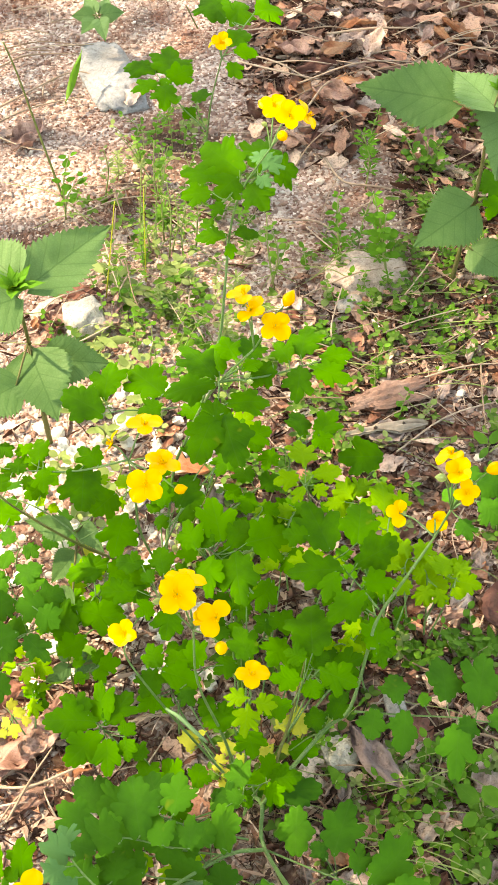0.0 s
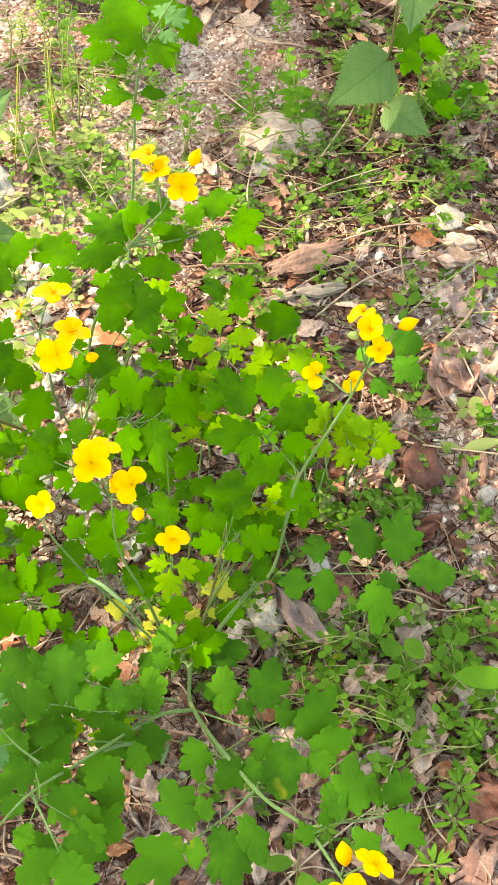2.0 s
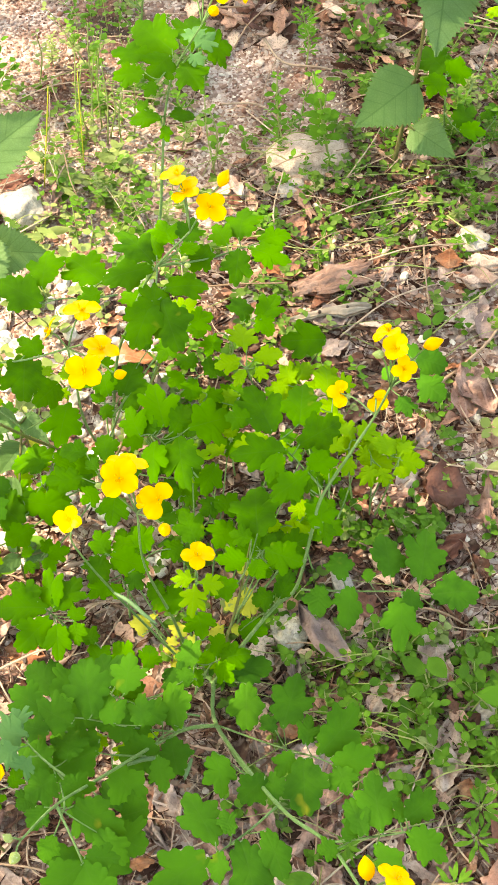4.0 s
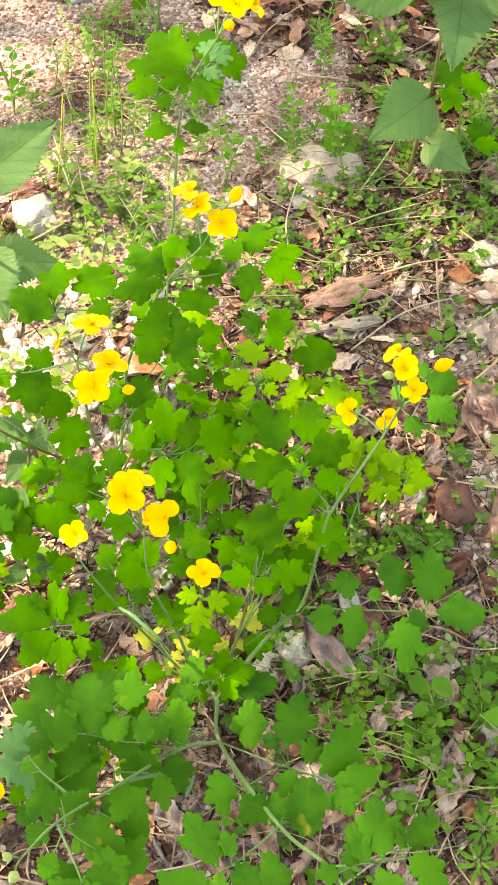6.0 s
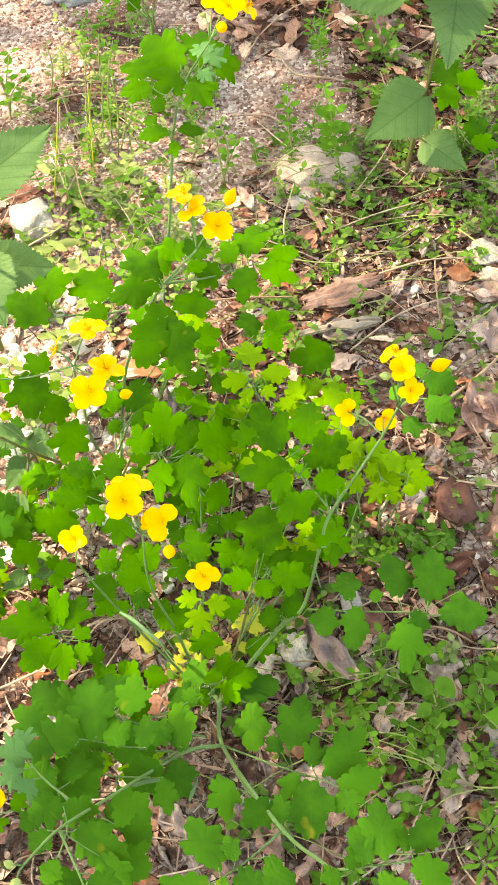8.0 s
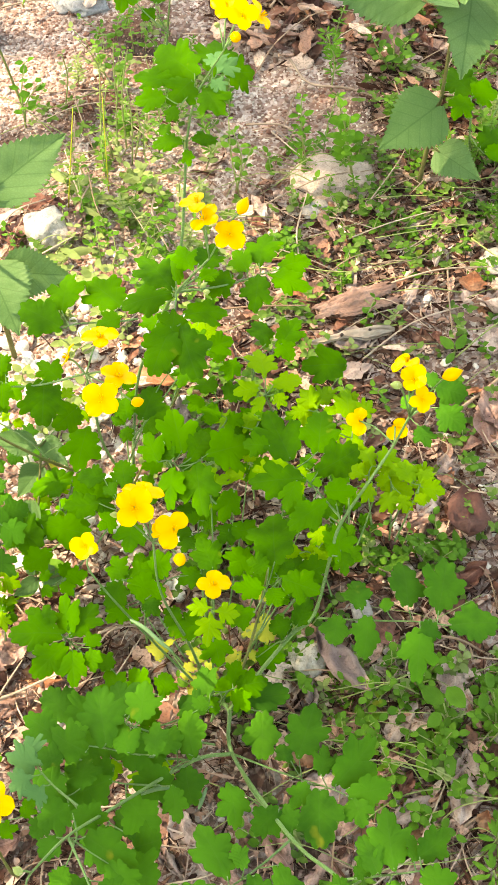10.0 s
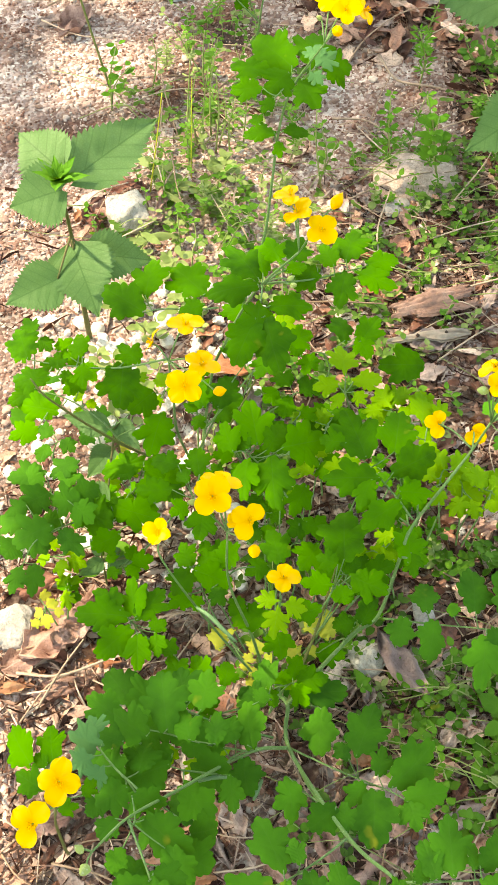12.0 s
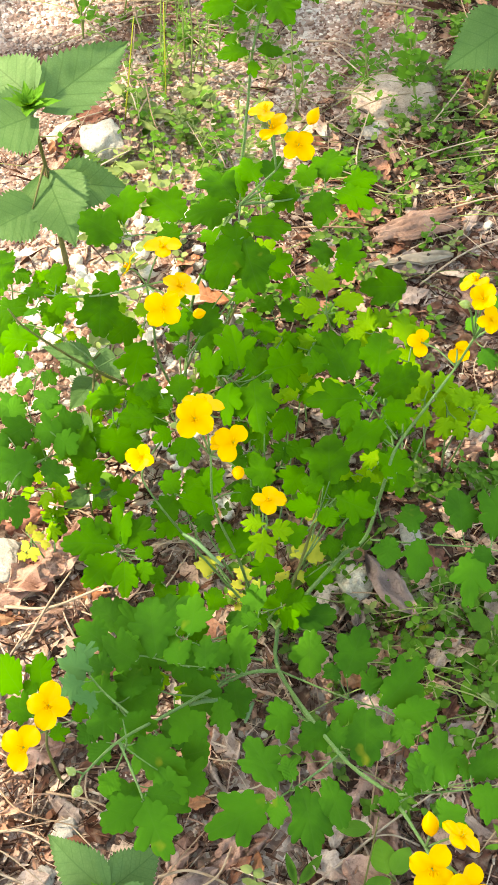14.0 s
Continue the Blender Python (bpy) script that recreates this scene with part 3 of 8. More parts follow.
scatter_grit("fine_grit", 64000, 0.0009, 0.0024, "fine pinkish granite grit strewn over the soil", 3, grit_here)
scatter_grit("coarse_grit", 3200, 0.0021, 0.0052, "coarse pale granite gravel lying on the soil", 4, grit_here)


# near-white, so the pebble colour also holds the sun's glare on bare soil
SUN_QUARTZ = rock_material("sun_white_quartz", (0.68, 0.63, 0.58), (0.82, 0.78, 0.73), (0.45, 0.39, 0.35))


def pebble_mesh(seed, material):
    lot = random.Random(seed)
    bm = bmesh.new()
    bmesh.ops.create_icosphere(bm, subdivisions=2, radius=1.0)
    for v in bm.verts:
        v.co *= 1 + 0.45 * noise.noise(v.co * 1.1 + Vector((seed * 3.7, 0, 0))) + lot.uniform(-0.05, 0.05)
    me = bpy.data.meshes.new("pebble")
    bm.to_mesh(me)
    bm.free()
    me.materials.append(material)
    return me


# whitish quartz pebbles, each its own piece of the ground; on the left they paint glaring sunlit soil
PEBBLES = [pebble_mesh(k, SUN_QUARTZ) for k in range(8)]
lot = random.Random(6)
for n in range(300):
    x, y = (lot.uniform(-0.2, 0.01), lot.uniform(0.5, 0.82)) if n < 250 else (lot.uniform(0.17, 0.33), lot.uniform(0.45, 0.84))
    size = (0.0042 if n < 150 else 0.0026) * 2.0 ** (lot.random() ** 1.6)
    m = pose(x, y, ground_height(x, y) + size * 0.3, lot.uniform(-40, 40), lot.uniform(-40, 40), lot.uniform(0, 360))
    child("pebble", lot.choice(PEBBLES), GROUND_SHEET, m @ Matrix.Diagonal((size * lot.uniform(0.8, 1.4), size, size * lot.uniform(0.5, 0.9), 1)))

# the larger bits of the pinkish gravel near the plants
GRAVEL = [pebble_mesh(20 + k, PEBBLE) for k in range(8)]
made = 0
while made < 280:
    x, y = lot.uniform(-0.22, 0.3), lot.uniform(0.15, 0.95)
    if lot.random() > grit_here(x, y):
        continue
    made += 1
    size = 0.0032 * 1.9 ** (lot.random() ** 1.8)
    m = pose(x, y, ground_height(x, y) + size * 0.3, lot.uniform(-40, 40), lot.uniform(-40, 40), lot.uniform(0, 360))
    child("pebble", lot.choice(GRAVEL), GROUND_SHEET, m @ Matrix.Diagonal((size * lot.uniform(0.8, 1.4), size, size * lot.uniform(0.5, 0.9), 1)))

# ---- stones ----
def stone(at, wide, deep, tall, turn, seed, material, label):
    bm = bmesh.new()
    bmesh.ops.create_icosphere(bm, subdivisions=4, radius=1.0)
    for v in bm.verts:
        p = v.co.copy()
        k = 1 + 0.34 * noise.noise(p * 1.3 + Vector((seed, 0, 0))) + 0.2 * noise.noise(p * 3.1 + Vector((0, seed, 0))) + 0.06 * noise.noise(p * 8 + Vector((0, 0, seed))) + 0.03 * noise.noise(p * 21 + Vector((seed, seed, 0)))
        q = p * k
        q = Vector([math.copysign(min(abs(c), 0.9 + 0.2 * (abs(c) - 0.9)) if abs(c) > 0.9 else abs(c), c) for c in q])
        v.co = Vector((q.x * wide / 2, q.y * deep / 2, q.z * tall / 2))
    me = bpy.data.meshes.new("stone")
    bm.to_mesh(me)
    bm.free()
    me.shade_smooth()
    me.materials.append(material)
    ob = new("stone", me)
    x, y = at[0], at[1]
    ob.matrix_basis = pose(x, y, ground_height(x, y) + tall * 0.22, 0, 0, turn)
    return tagged(ob, label, "stone", "stones on the soil")


stone((-0.129, 0.911, 0.010), 0.046, 0.05, 0.034, 10, 3, ROCK_PALE, "rounded whitish granite stone beside dead leaves")
stone((-0.137, 1.340, 0.000), 0.07, 0.17, 0.016, 22, 5, ROCK_GREY, "long grey granite rock half sunk in the grit")
stone((-0.168, 0.924, 0.000), 0.035, 0.03, 0.02, 30, 8, ROCK_PINK, "small pinkish stone leaning on the white one")
stone((0.098, 0.447, 0.008), 0.027, 0.031, 0.024, 40, 11, ROCK_PALE, "angular pale stone under the celandine stem")
stone((0.151, 0.973, 0.000), 0.09, 0.07, 0.024, 5, 13, ROCK_PINK, "flat beige stone sunk among small weeds")
stone((0.299, 0.851, 0.000), 0.032, 0.034, 0.016, 15, 16, ROCK, "small greyish stone among dead leaves")
stone((-0.100, 0.262, 0.000), 0.022, 0.018, 0.014, 25, 18, ROCK, "speckled grey pebble beside the toothed plant")
stone((-0.109, 0.232, 0.000), 0.017, 0.016, 0.011, 60, 21, ROCK, "small pale pebble on the grit")
stone((-0.127, 0.221, 0.000), 0.017, 0.015, 0.012, 0, 23, ROCK_PINK, "small dark grey pebble on the grit")
stone((-0.166, 0.461, 0.000), 0.035, 0.04, 0.02, 0, 27, ROCK, "bright pale stone in the sun beside dead leaves")
stone((0.142, 0.487, 0.000), 0.016, 0.034, 0.016, 8, 31, ROCK, "narrow pale stone under celandine leaflets")
stone((0.305, 0.821, 0.000), 0.034, 0.018, 0.014, -12, 45, ROCK_PINK, "pinkish stone beside a grey one in litter")
stone((0.264, 0.366, 0.000), 0.024, 0.022, 0.016, 10, 47, ROCK, "pale stone at the edge of the weeds")
stone((0.132, 0.928, 0.000), 0.03, 0.024, 0.014, 20, 35, ROCK, "small bluish grey stone among weeds")
stone((0.282, 0.546, 0.000), 0.018, 0.014, 0.012, 50, 37, ROCK, "small white stone among dead leaves")
stone((0.238, 0.379, 0.000), 0.026, 0.022, 0.018, 70, 41, ROCK, "grey stone under ground weeds")

# ---- greater celandine: near clump ----
NODE_1, NODE_2, NODE_3 = (0.041, 0.387, 0.058), (0.043, 0.350, 0.072), (0.077, 0.262, 0.167)
near_clump = thing("celandine", (0.028, 0.420, 0.000), "flowering celandine clump with lobed green leaves and yellow flowers", "plant", "celandine plants")
stem(near_clump, [near_clump.location, NODE_1, NODE_2, NODE_3, (0.099, 0.225, 0.215), (0.109, 0.185, 0.270)], 0.0016, 0.0008)
R_END = (0.157, 0.487, 0.25)
R_FORK = (0.151, 0.492, 0.215)
stem(near_clump, [NODE_1, (0.083, 0.426, 0.085), (0.1, 0.432, 0.105), (0.111, 0.451, 0.15), (0.117, 0.462, 0.17), (0.136, 0.479, 0.195), (0.151, 0.492, 0.215), R_END], 0.0015, 0.0007)
stem(near_clump, [NODE_2, (0.019, 0.339, 0.090), (-0.022, 0.285, 0.160), (-0.041, 0.256, 0.200), (-0.052, 0.227, 0.235)], 0.0013, 0.0006)
stem(near_clump, [NODE_1, (0.060, 0.430, 0.090), (0.067, 0.440, 0.130), (0.070, 0.446, 0.145)], 0.0012, 0.0004, STEM_BROWN)
M_END = (0.003, 0.413, 0.235)
stem(near_clump, [near_clump.location, (0.016, 0.424, 0.080), (0.002, 0.421, 0.160), M_END], 0.0012, 0.0006)
stem(near_clump, [near_clump.location, (0.032, 0.418, 0.100), (0.035, 0.403, 0.190)], 0.0010, 0.0005)
stem(near_clump, [near_clump.location, (-0.018, 0.430, 0.100), (-0.041, 0.431, 0.170), (-0.042, 0.436, 0.185)], 0.0010, 0.0005)
leaf(near_clump, (0.049, 0.489, 0.130), [
    ((0.000, 0.503, 0.190), (-0.009, 0.529, 0.187), 0.017), ((0.016, 0.510, 0.190), (0.009, 0.547, 0.187), 0.022),
    ((0.025, 0.500, 0.190), (0.029, 0.463, 0.187), 0.024), ((0.010, 0.497, 0.190), (0.008, 0.469, 0.187), 0.014),
    ((0.022, 0.504, 0.190), (0.033, 0.528, 0.187), 0.017), ((0.033, 0.507, 0.190), (0.061, 0.517, 0.187), 0.030),
    ((0.011, 0.505, 0.190), (-0.002, 0.518, 0.187), 0.014),
])
leaf(near_clump, (0.054, 0.484, 0.080), [
    ((0.049, 0.505, 0.150), (0.040, 0.483, 0.147), 0.018), ((0.045, 0.474, 0.150), (0.068, 0.472, 0.147), 0.015),
    ((0.058, 0.459, 0.150), (0.047, 0.441, 0.147), 0.021), ((0.034, 0.445, 0.150), (0.025, 0.472, 0.147), 0.020),
    ((0.050, 0.476, 0.150), (0.038, 0.466, 0.147), 0.015),
])
leaf(near_clump, (0.116, 0.458, 0.185), [
    ((0.086, 0.495, 0.200), (0.073, 0.534, 0.197), 0.020), ((0.104, 0.499, 0.200), (0.109, 0.535, 0.197), 0.026),
    ((0.103, 0.483, 0.200), (0.132, 0.503, 0.197), 0.023), ((0.094, 0.479, 0.200), (0.060, 0.479, 0.197), 0.018),
    ((0.107, 0.461, 0.200), (0.084, 0.445, 0.197), 0.019), ((0.107, 0.469, 0.200), (0.127, 0.470, 0.197), 0.014),
    ((0.073, 0.505, 0.200), (0.056, 0.509, 0.197), 0.016), ((0.089, 0.477, 0.200), (0.081, 0.458, 0.197), 0.015),
])
leaf(near_clump, (0.067, 0.440, 0.130), [
    ((0.074, 0.439, 0.165), (0.074, 0.478, 0.162), 0.034), ((0.078, 0.427, 0.165), (0.101, 0.418, 0.162), 0.021),
    ((0.067, 0.420, 0.165), (0.047, 0.423, 0.162), 0.015), ((0.071, 0.420, 0.165), (0.076, 0.409, 0.162), 0.013),
    ((0.070, 0.435, 0.165), (0.056, 0.443, 0.162), 0.014), ((0.060, 0.404, 0.165), (0.043, 0.399, 0.162), 0.016),
])
leaf(near_clump, (0.111, 0.445, 0.160), [
    ((0.115, 0.441, 0.160), (0.118, 0.472, 0.157), 0.016), ((0.117, 0.449, 0.160), (0.119, 0.433, 0.157), 0.013),
])
leaf(near_clump, (0.085, 0.582, 0.12), [
    ((0.072, 0.55, 0.215), (0.068, 0.578, 0.212), 0.014), ((0.067, 0.541, 0.215), (0.051, 0.54, 0.212), 0.014), ((0.077, 0.543, 0.215), (0.096, 0.55, 0.212), 0.014), ((0.07, 0.533, 0.215), (0.063, 0.523, 0.212), 0.009), ((0.077, 0.535, 0.215), (0.085, 0.528, 0.212), 0.010),
], "pale", "young yellow-green leaf")
leaf(near_clump, (0.121, 0.622, 0.030), [
    ((0.116, 0.620, 0.090), (0.101, 0.639, 0.087), 0.019), ((0.120, 0.624, 0.090), (0.124, 0.644, 0.087), 0.015),
    ((0.139, 0.614, 0.090), (0.133, 0.640, 0.087), 0.020), ((0.105, 0.629, 0.090), (0.103, 0.606, 0.087), 0.015),
    ((0.146, 0.599, 0.090), (0.129, 0.595, 0.087), 0.015),
], "pale", "young yellow-green leaf")
leaf(near_clump, (0.063, 0.576, 0.030), [
    ((0.069, 0.618, 0.080), (0.051, 0.617, 0.077), 0.018), ((0.066, 0.586, 0.080), (0.055, 0.583, 0.077), 0.012),
    ((0.048, 0.615, 0.080), (0.037, 0.628, 0.077), 0.016), ((0.055, 0.562, 0.080), (0.042, 0.574, 0.077), 0.017),
], "pale", "young yellow-green leaf")
leaf(near_clump, (0.119, 0.493, 0.020), [
    ((0.116, 0.516, 0.070), (0.101, 0.520, 0.067), 0.016), ((0.115, 0.496, 0.070), (0.100, 0.500, 0.067), 0.015),
    ((0.094, 0.503, 0.070), (0.082, 0.507, 0.067), 0.012),
], "pale", "young yellow-green leaf")
leaf(near_clump, (0.135, 0.517, 0.030), [
    ((0.157, 0.565, 0.080), (0.140, 0.572, 0.077), 0.018), ((0.161, 0.560, 0.080), (0.174, 0.575, 0.077), 0.017),
    ((0.156, 0.555, 0.080), (0.181, 0.547, 0.077), 0.018),
], "pale", "young yellow-green leaf")
leaf(near_clump, (0.170, 0.557, 0.010), [
    ((0.181, 0.555, 0.075), (0.180, 0.582, 0.072), 0.017), ((0.181, 0.555, 0.075), (0.201, 0.553, 0.072), 0.021),
    ((0.169, 0.545, 0.075), (0.157, 0.537, 0.072), 0.014), ((0.176, 0.545, 0.075), (0.174, 0.533, 0.072), 0.013),
    ((0.186, 0.563, 0.075), (0.200, 0.572, 0.072), 0.015), ((0.173, 0.561, 0.075), (0.161, 0.569, 0.072), 0.014),
], "pale", "young yellow-green leaf")
leaf(near_clump, (0.102, 0.422, 0.120), [
    ((0.128, 0.418, 0.14), (0.127, 0.441, 0.137), 0.019),
    ((0.145, 0.415, 0.14), (0.145, 0.427, 0.137), 0.009),
    ((0.114, 0.413, 0.14), (0.109, 0.395, 0.137), 0.019),
    ((0.133, 0.412, 0.14), (0.129, 0.385, 0.137), 0.020),
    ((0.159, 0.419, 0.14), (0.16, 0.453, 0.137), 0.024),
    ((0.178, 0.414, 0.14), (0.189, 0.454, 0.137), 0.028),
    ((0.165, 0.402, 0.14), (0.16, 0.369, 0.137), 0.024),
    ((0.185, 0.404, 0.14), (0.216, 0.407, 0.137), 0.027),
    ((0.171, 0.408, 0.14), (0.171, 0.393, 0.137), 0.015),
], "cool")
leaf(near_clump, (0.077, 0.417, 0.090), [
    ((0.089, 0.428, 0.100), (0.099, 0.449, 0.097), 0.017), ((0.085, 0.429, 0.100), (0.070, 0.427, 0.097), 0.016),
    ((0.061, 0.435, 0.04), (0.081, 0.435, 0.037), 0.019),
])
leaf(near_clump, (0.041, 0.387, 0.058), [
    ((0.047, 0.402, 0.04), (0.082, 0.408, 0.037), 0.018), ((0.064, 0.373, 0.085), (0.062, 0.343, 0.082), 0.024),
], "cool")
leaf(near_clump, (0.043, 0.350, 0.072), [
    ((0.085, 0.332, 0.110), (0.097, 0.367, 0.107), 0.026), ((0.080, 0.329, 0.110), (0.072, 0.341, 0.107), 0.012),
    ((0.098, 0.320, 0.110), (0.103, 0.340, 0.107), 0.015), ((0.107, 0.313, 0.110), (0.135, 0.343, 0.107), 0.027),
    ((0.090, 0.314, 0.110), (0.079, 0.300, 0.107), 0.016), ((0.096, 0.310, 0.110), (0.095, 0.277, 0.107), 0.027),
    ((0.114, 0.306, 0.110), (0.141, 0.312, 0.107), 0.020), ((0.117, 0.304, 0.110), (0.122, 0.288, 0.107), 0.018),
], "cool")
leaf(near_clump, (0.077, 0.262, 0.167), [
    ((0.042, 0.236, 0.190), (0.027, 0.265, 0.187), 0.023), ((0.037, 0.228, 0.190), (0.008, 0.212, 0.187), 0.028),
    ((0.051, 0.240, 0.190), (0.046, 0.254, 0.187), 0.011), ((0.056, 0.236, 0.190), (0.063, 0.204, 0.187), 0.018),
    ((0.044, 0.231, 0.190), (0.042, 0.216, 0.187), 0.012), ((0.069, 0.241, 0.190), (0.077, 0.217, 0.187), 0.015),
], "cool")
leaf(near_clump, (0.043, 0.350, 0.072), [
    ((0.043, 0.301, 0.150), (0.047, 0.276, 0.147), 0.020), ((0.071, 0.285, 0.150), (0.057, 0.272, 0.147), 0.021),
    ((0.077, 0.271, 0.150), (0.075, 0.289, 0.147), 0.013),
], "cool")
leaf(near_clump, (0.099, 0.225, 0.215), [
    ((0.116, 0.222, 0.235), (0.110, 0.241, 0.232), 0.013), ((0.124, 0.224, 0.235), (0.123, 0.254, 0.232), 0.019),
    ((0.134, 0.227, 0.235), (0.136, 0.241, 0.232), 0.010), ((0.137, 0.229, 0.235), (0.155, 0.242, 0.232), 0.017),
    ((0.138, 0.223, 0.235), (0.155, 0.209, 0.232), 0.017), ((0.121, 0.217, 0.235), (0.132, 0.201, 0.232), 0.014),
    ((0.102, 0.216, 0.235), (0.092, 0.216, 0.232), 0.012), ((0.105, 0.220, 0.235), (0.113, 0.229, 0.232), 0.010),
], "cool")
leaf(near_clump, (0.019, 0.339, 0.090), [
    ((-0.015, 0.319, 0.155), (-0.022, 0.340, 0.152), 0.019), ((-0.000, 0.317, 0.155), (-0.001, 0.339, 0.152), 0.016),
    ((-0.029, 0.325, 0.155), (-0.037, 0.364, 0.152), 0.028), ((-0.010, 0.338, 0.155), (-0.007, 0.365, 0.152), 0.021),
    ((-0.041, 0.320, 0.155), (-0.064, 0.335, 0.152), 0.024), ((-0.045, 0.325, 0.155), (-0.049, 0.341, 0.152), 0.013),
], "cool")
leaf(near_clump, (0.018, 0.367, 0.050), [
    ((-0.055, 0.356, 0.120), (-0.076, 0.378, 0.117), 0.024), ((0.020, 0.330, 0.120), (0.015, 0.362, 0.117), 0.024),
    ((0.023, 0.360, 0.120), (0.026, 0.372, 0.117), 0.011), ((-0.030, 0.350, 0.120), (-0.045, 0.363, 0.117), 0.021),
], "cool")
leaf(near_clump, (0.000, 0.312, 0.120), [
    ((-0.029, 0.313, 0.130), (-0.059, 0.301, 0.127), 0.030), ((-0.019, 0.302, 0.130), (-0.002, 0.281, 0.127), 0.024),
    ((0.008, 0.308, 0.130), (0.012, 0.287, 0.127), 0.015), ((-0.027, 0.320, 0.130), (-0.044, 0.317, 0.127), 0.020),
], "cool")
leaf(near_clump, (-0.041, 0.256, 0.200), [
    ((-0.035, 0.264, 0.175), (-0.009, 0.247, 0.172), 0.024), ((-0.022, 0.249, 0.175), (-0.007, 0.233, 0.172), 0.017),
    ((-0.043, 0.277, 0.175), (-0.024, 0.274, 0.172), 0.016), ((-0.051, 0.264, 0.175), (-0.059, 0.254, 0.172), 0.015),
    ((-0.045, 0.248, 0.175), (-0.051, 0.236, 0.172), 0.013),
], "cool")
leaf(near_clump, (-0.041, 0.256, 0.200), [
    ((-0.026, 0.223, 0.205), (-0.045, 0.209, 0.202), 0.019), ((-0.025, 0.224, 0.205), (-0.012, 0.196, 0.202), 0.024),
    ((-0.024, 0.227, 0.205), (-0.007, 0.226, 0.202), 0.014),
], "cool")
leaf(near_clump, (-0.040, 0.282, 0.170), [
    ((-0.064, 0.308, 0.170), (-0.085, 0.313, 0.167), 0.021), ((-0.067, 0.312, 0.170), (-0.074, 0.326, 0.167), 0.017),
    ((-0.068, 0.301, 0.170), (-0.081, 0.295, 0.167), 0.016), ((-0.061, 0.295, 0.170), (-0.070, 0.285, 0.167), 0.014),
], "blue")
leaf(near_clump, (-0.041, 0.323, 0.130), [
    ((-0.059, 0.332, 0.150), (-0.080, 0.348, 0.147), 0.021), ((-0.055, 0.318, 0.150), (-0.071, 0.324, 0.147), 0.017),
], "cool")
leaf(near_clump, (-0.028, 0.397, 0.080), [
    ((-0.063, 0.406, 0.140), (-0.097, 0.409, 0.137), 0.021), ((-0.068, 0.410, 0.140), (-0.087, 0.427, 0.137), 0.019),
    ((-0.057, 0.406, 0.140), (-0.066, 0.436, 0.137), 0.021), ((-0.056, 0.404, 0.140), (-0.042, 0.429, 0.137), 0.021),
    ((-0.060, 0.398, 0.140), (-0.079, 0.379, 0.137), 0.022), ((-0.055, 0.393, 0.140), (-0.053, 0.371, 0.137), 0.017),
    ((-0.047, 0.398, 0.140), (-0.038, 0.406, 0.137), 0.012), ((-0.044, 0.395, 0.140), (-0.041, 0.380, 0.137), 0.013),
])
leaf(near_clump, (-0.016, 0.438, 0.060), [
    ((-0.027, 0.450, 0.130), (-0.035, 0.471, 0.127), 0.016), ((-0.021, 0.451, 0.130), (-0.008, 0.465, 0.127), 0.017),
    ((-0.027, 0.449, 0.130), (-0.036, 0.430, 0.127), 0.018), ((-0.023, 0.447, 0.130), (0.002, 0.439, 0.127), 0.019),
    ((0.001, 0.451, 0.130), (-0.006, 0.474, 0.127), 0.018), ((-0.011, 0.434, 0.130), (-0.002, 0.424, 0.127), 0.013),
    ((0.025, 0.453, 0.130), (0.010, 0.448, 0.127), 0.015),
])
leaf(near_clump, (0.027, 0.427, 0.050), [
    ((0.026, 0.431, 0.100), (0.002, 0.429, 0.097), 0.020), ((0.032, 0.421, 0.100), (0.037, 0.402, 0.097), 0.023),
    ((0.008, 0.444, 0.100), (0.001, 0.432, 0.097), 0.014),
])
leaf(near_clump, (0.035, 0.411, 0.165), [
    ((0.034, 0.402, 0.175), (0.019, 0.405, 0.172), 0.012), ((0.034, 0.399, 0.175), (0.031, 0.379, 0.172), 0.016),
    ((0.036, 0.400, 0.175), (0.051, 0.398, 0.172), 0.013),
], "pale", "young yellow-green leaf")
leaf(near_clump, (0.036, 0.411, 0.020), [
    ((0.038, 0.411, 0.060), (0.042, 0.398, 0.057), 0.018), ((0.028, 0.405, 0.060), (0.020, 0.417, 0.057), 0.012),
])
leaf(near_clump, (0.058, 0.448, 0.010), [
    ((0.068, 0.451, 0.030), (0.068, 0.478, 0.027), 0.017), ((0.062, 0.456, 0.030), (0.052, 0.467, 0.027), 0.012),
    ((0.047, 0.442, 0.030), (0.043, 0.431, 0.027), 0.015), ((0.060, 0.436, 0.030), (0.059, 0.448, 0.027), 0.010),
    ((0.072, 0.495, 0.030), (0.062, 0.490, 0.027), 0.012),
], "yellow", "yellowed leaf low in the shade of the clump")
leaf(near_clump, (0.015, 0.429, 0.010), [
    ((0.017, 0.439, 0.025), (0.016, 0.454, 0.022), 0.014), ((0.023, 0.435, 0.025), (0.032, 0.427, 0.022), 0.013),
    ((-0.010, 0.442, 0.025), (-0.012, 0.462, 0.022), 0.016), ((0.010, 0.425, 0.025), (0.009, 0.436, 0.022), 0.008),
    ((0.014, 0.413, 0.025), (0.014, 0.424, 0.022), 0.008), ((-0.004, 0.453, 0.025), (-0.003, 0.461, 0.022), 0.010),
], "yellow", "yellowed leaf low in the shade of the clump")
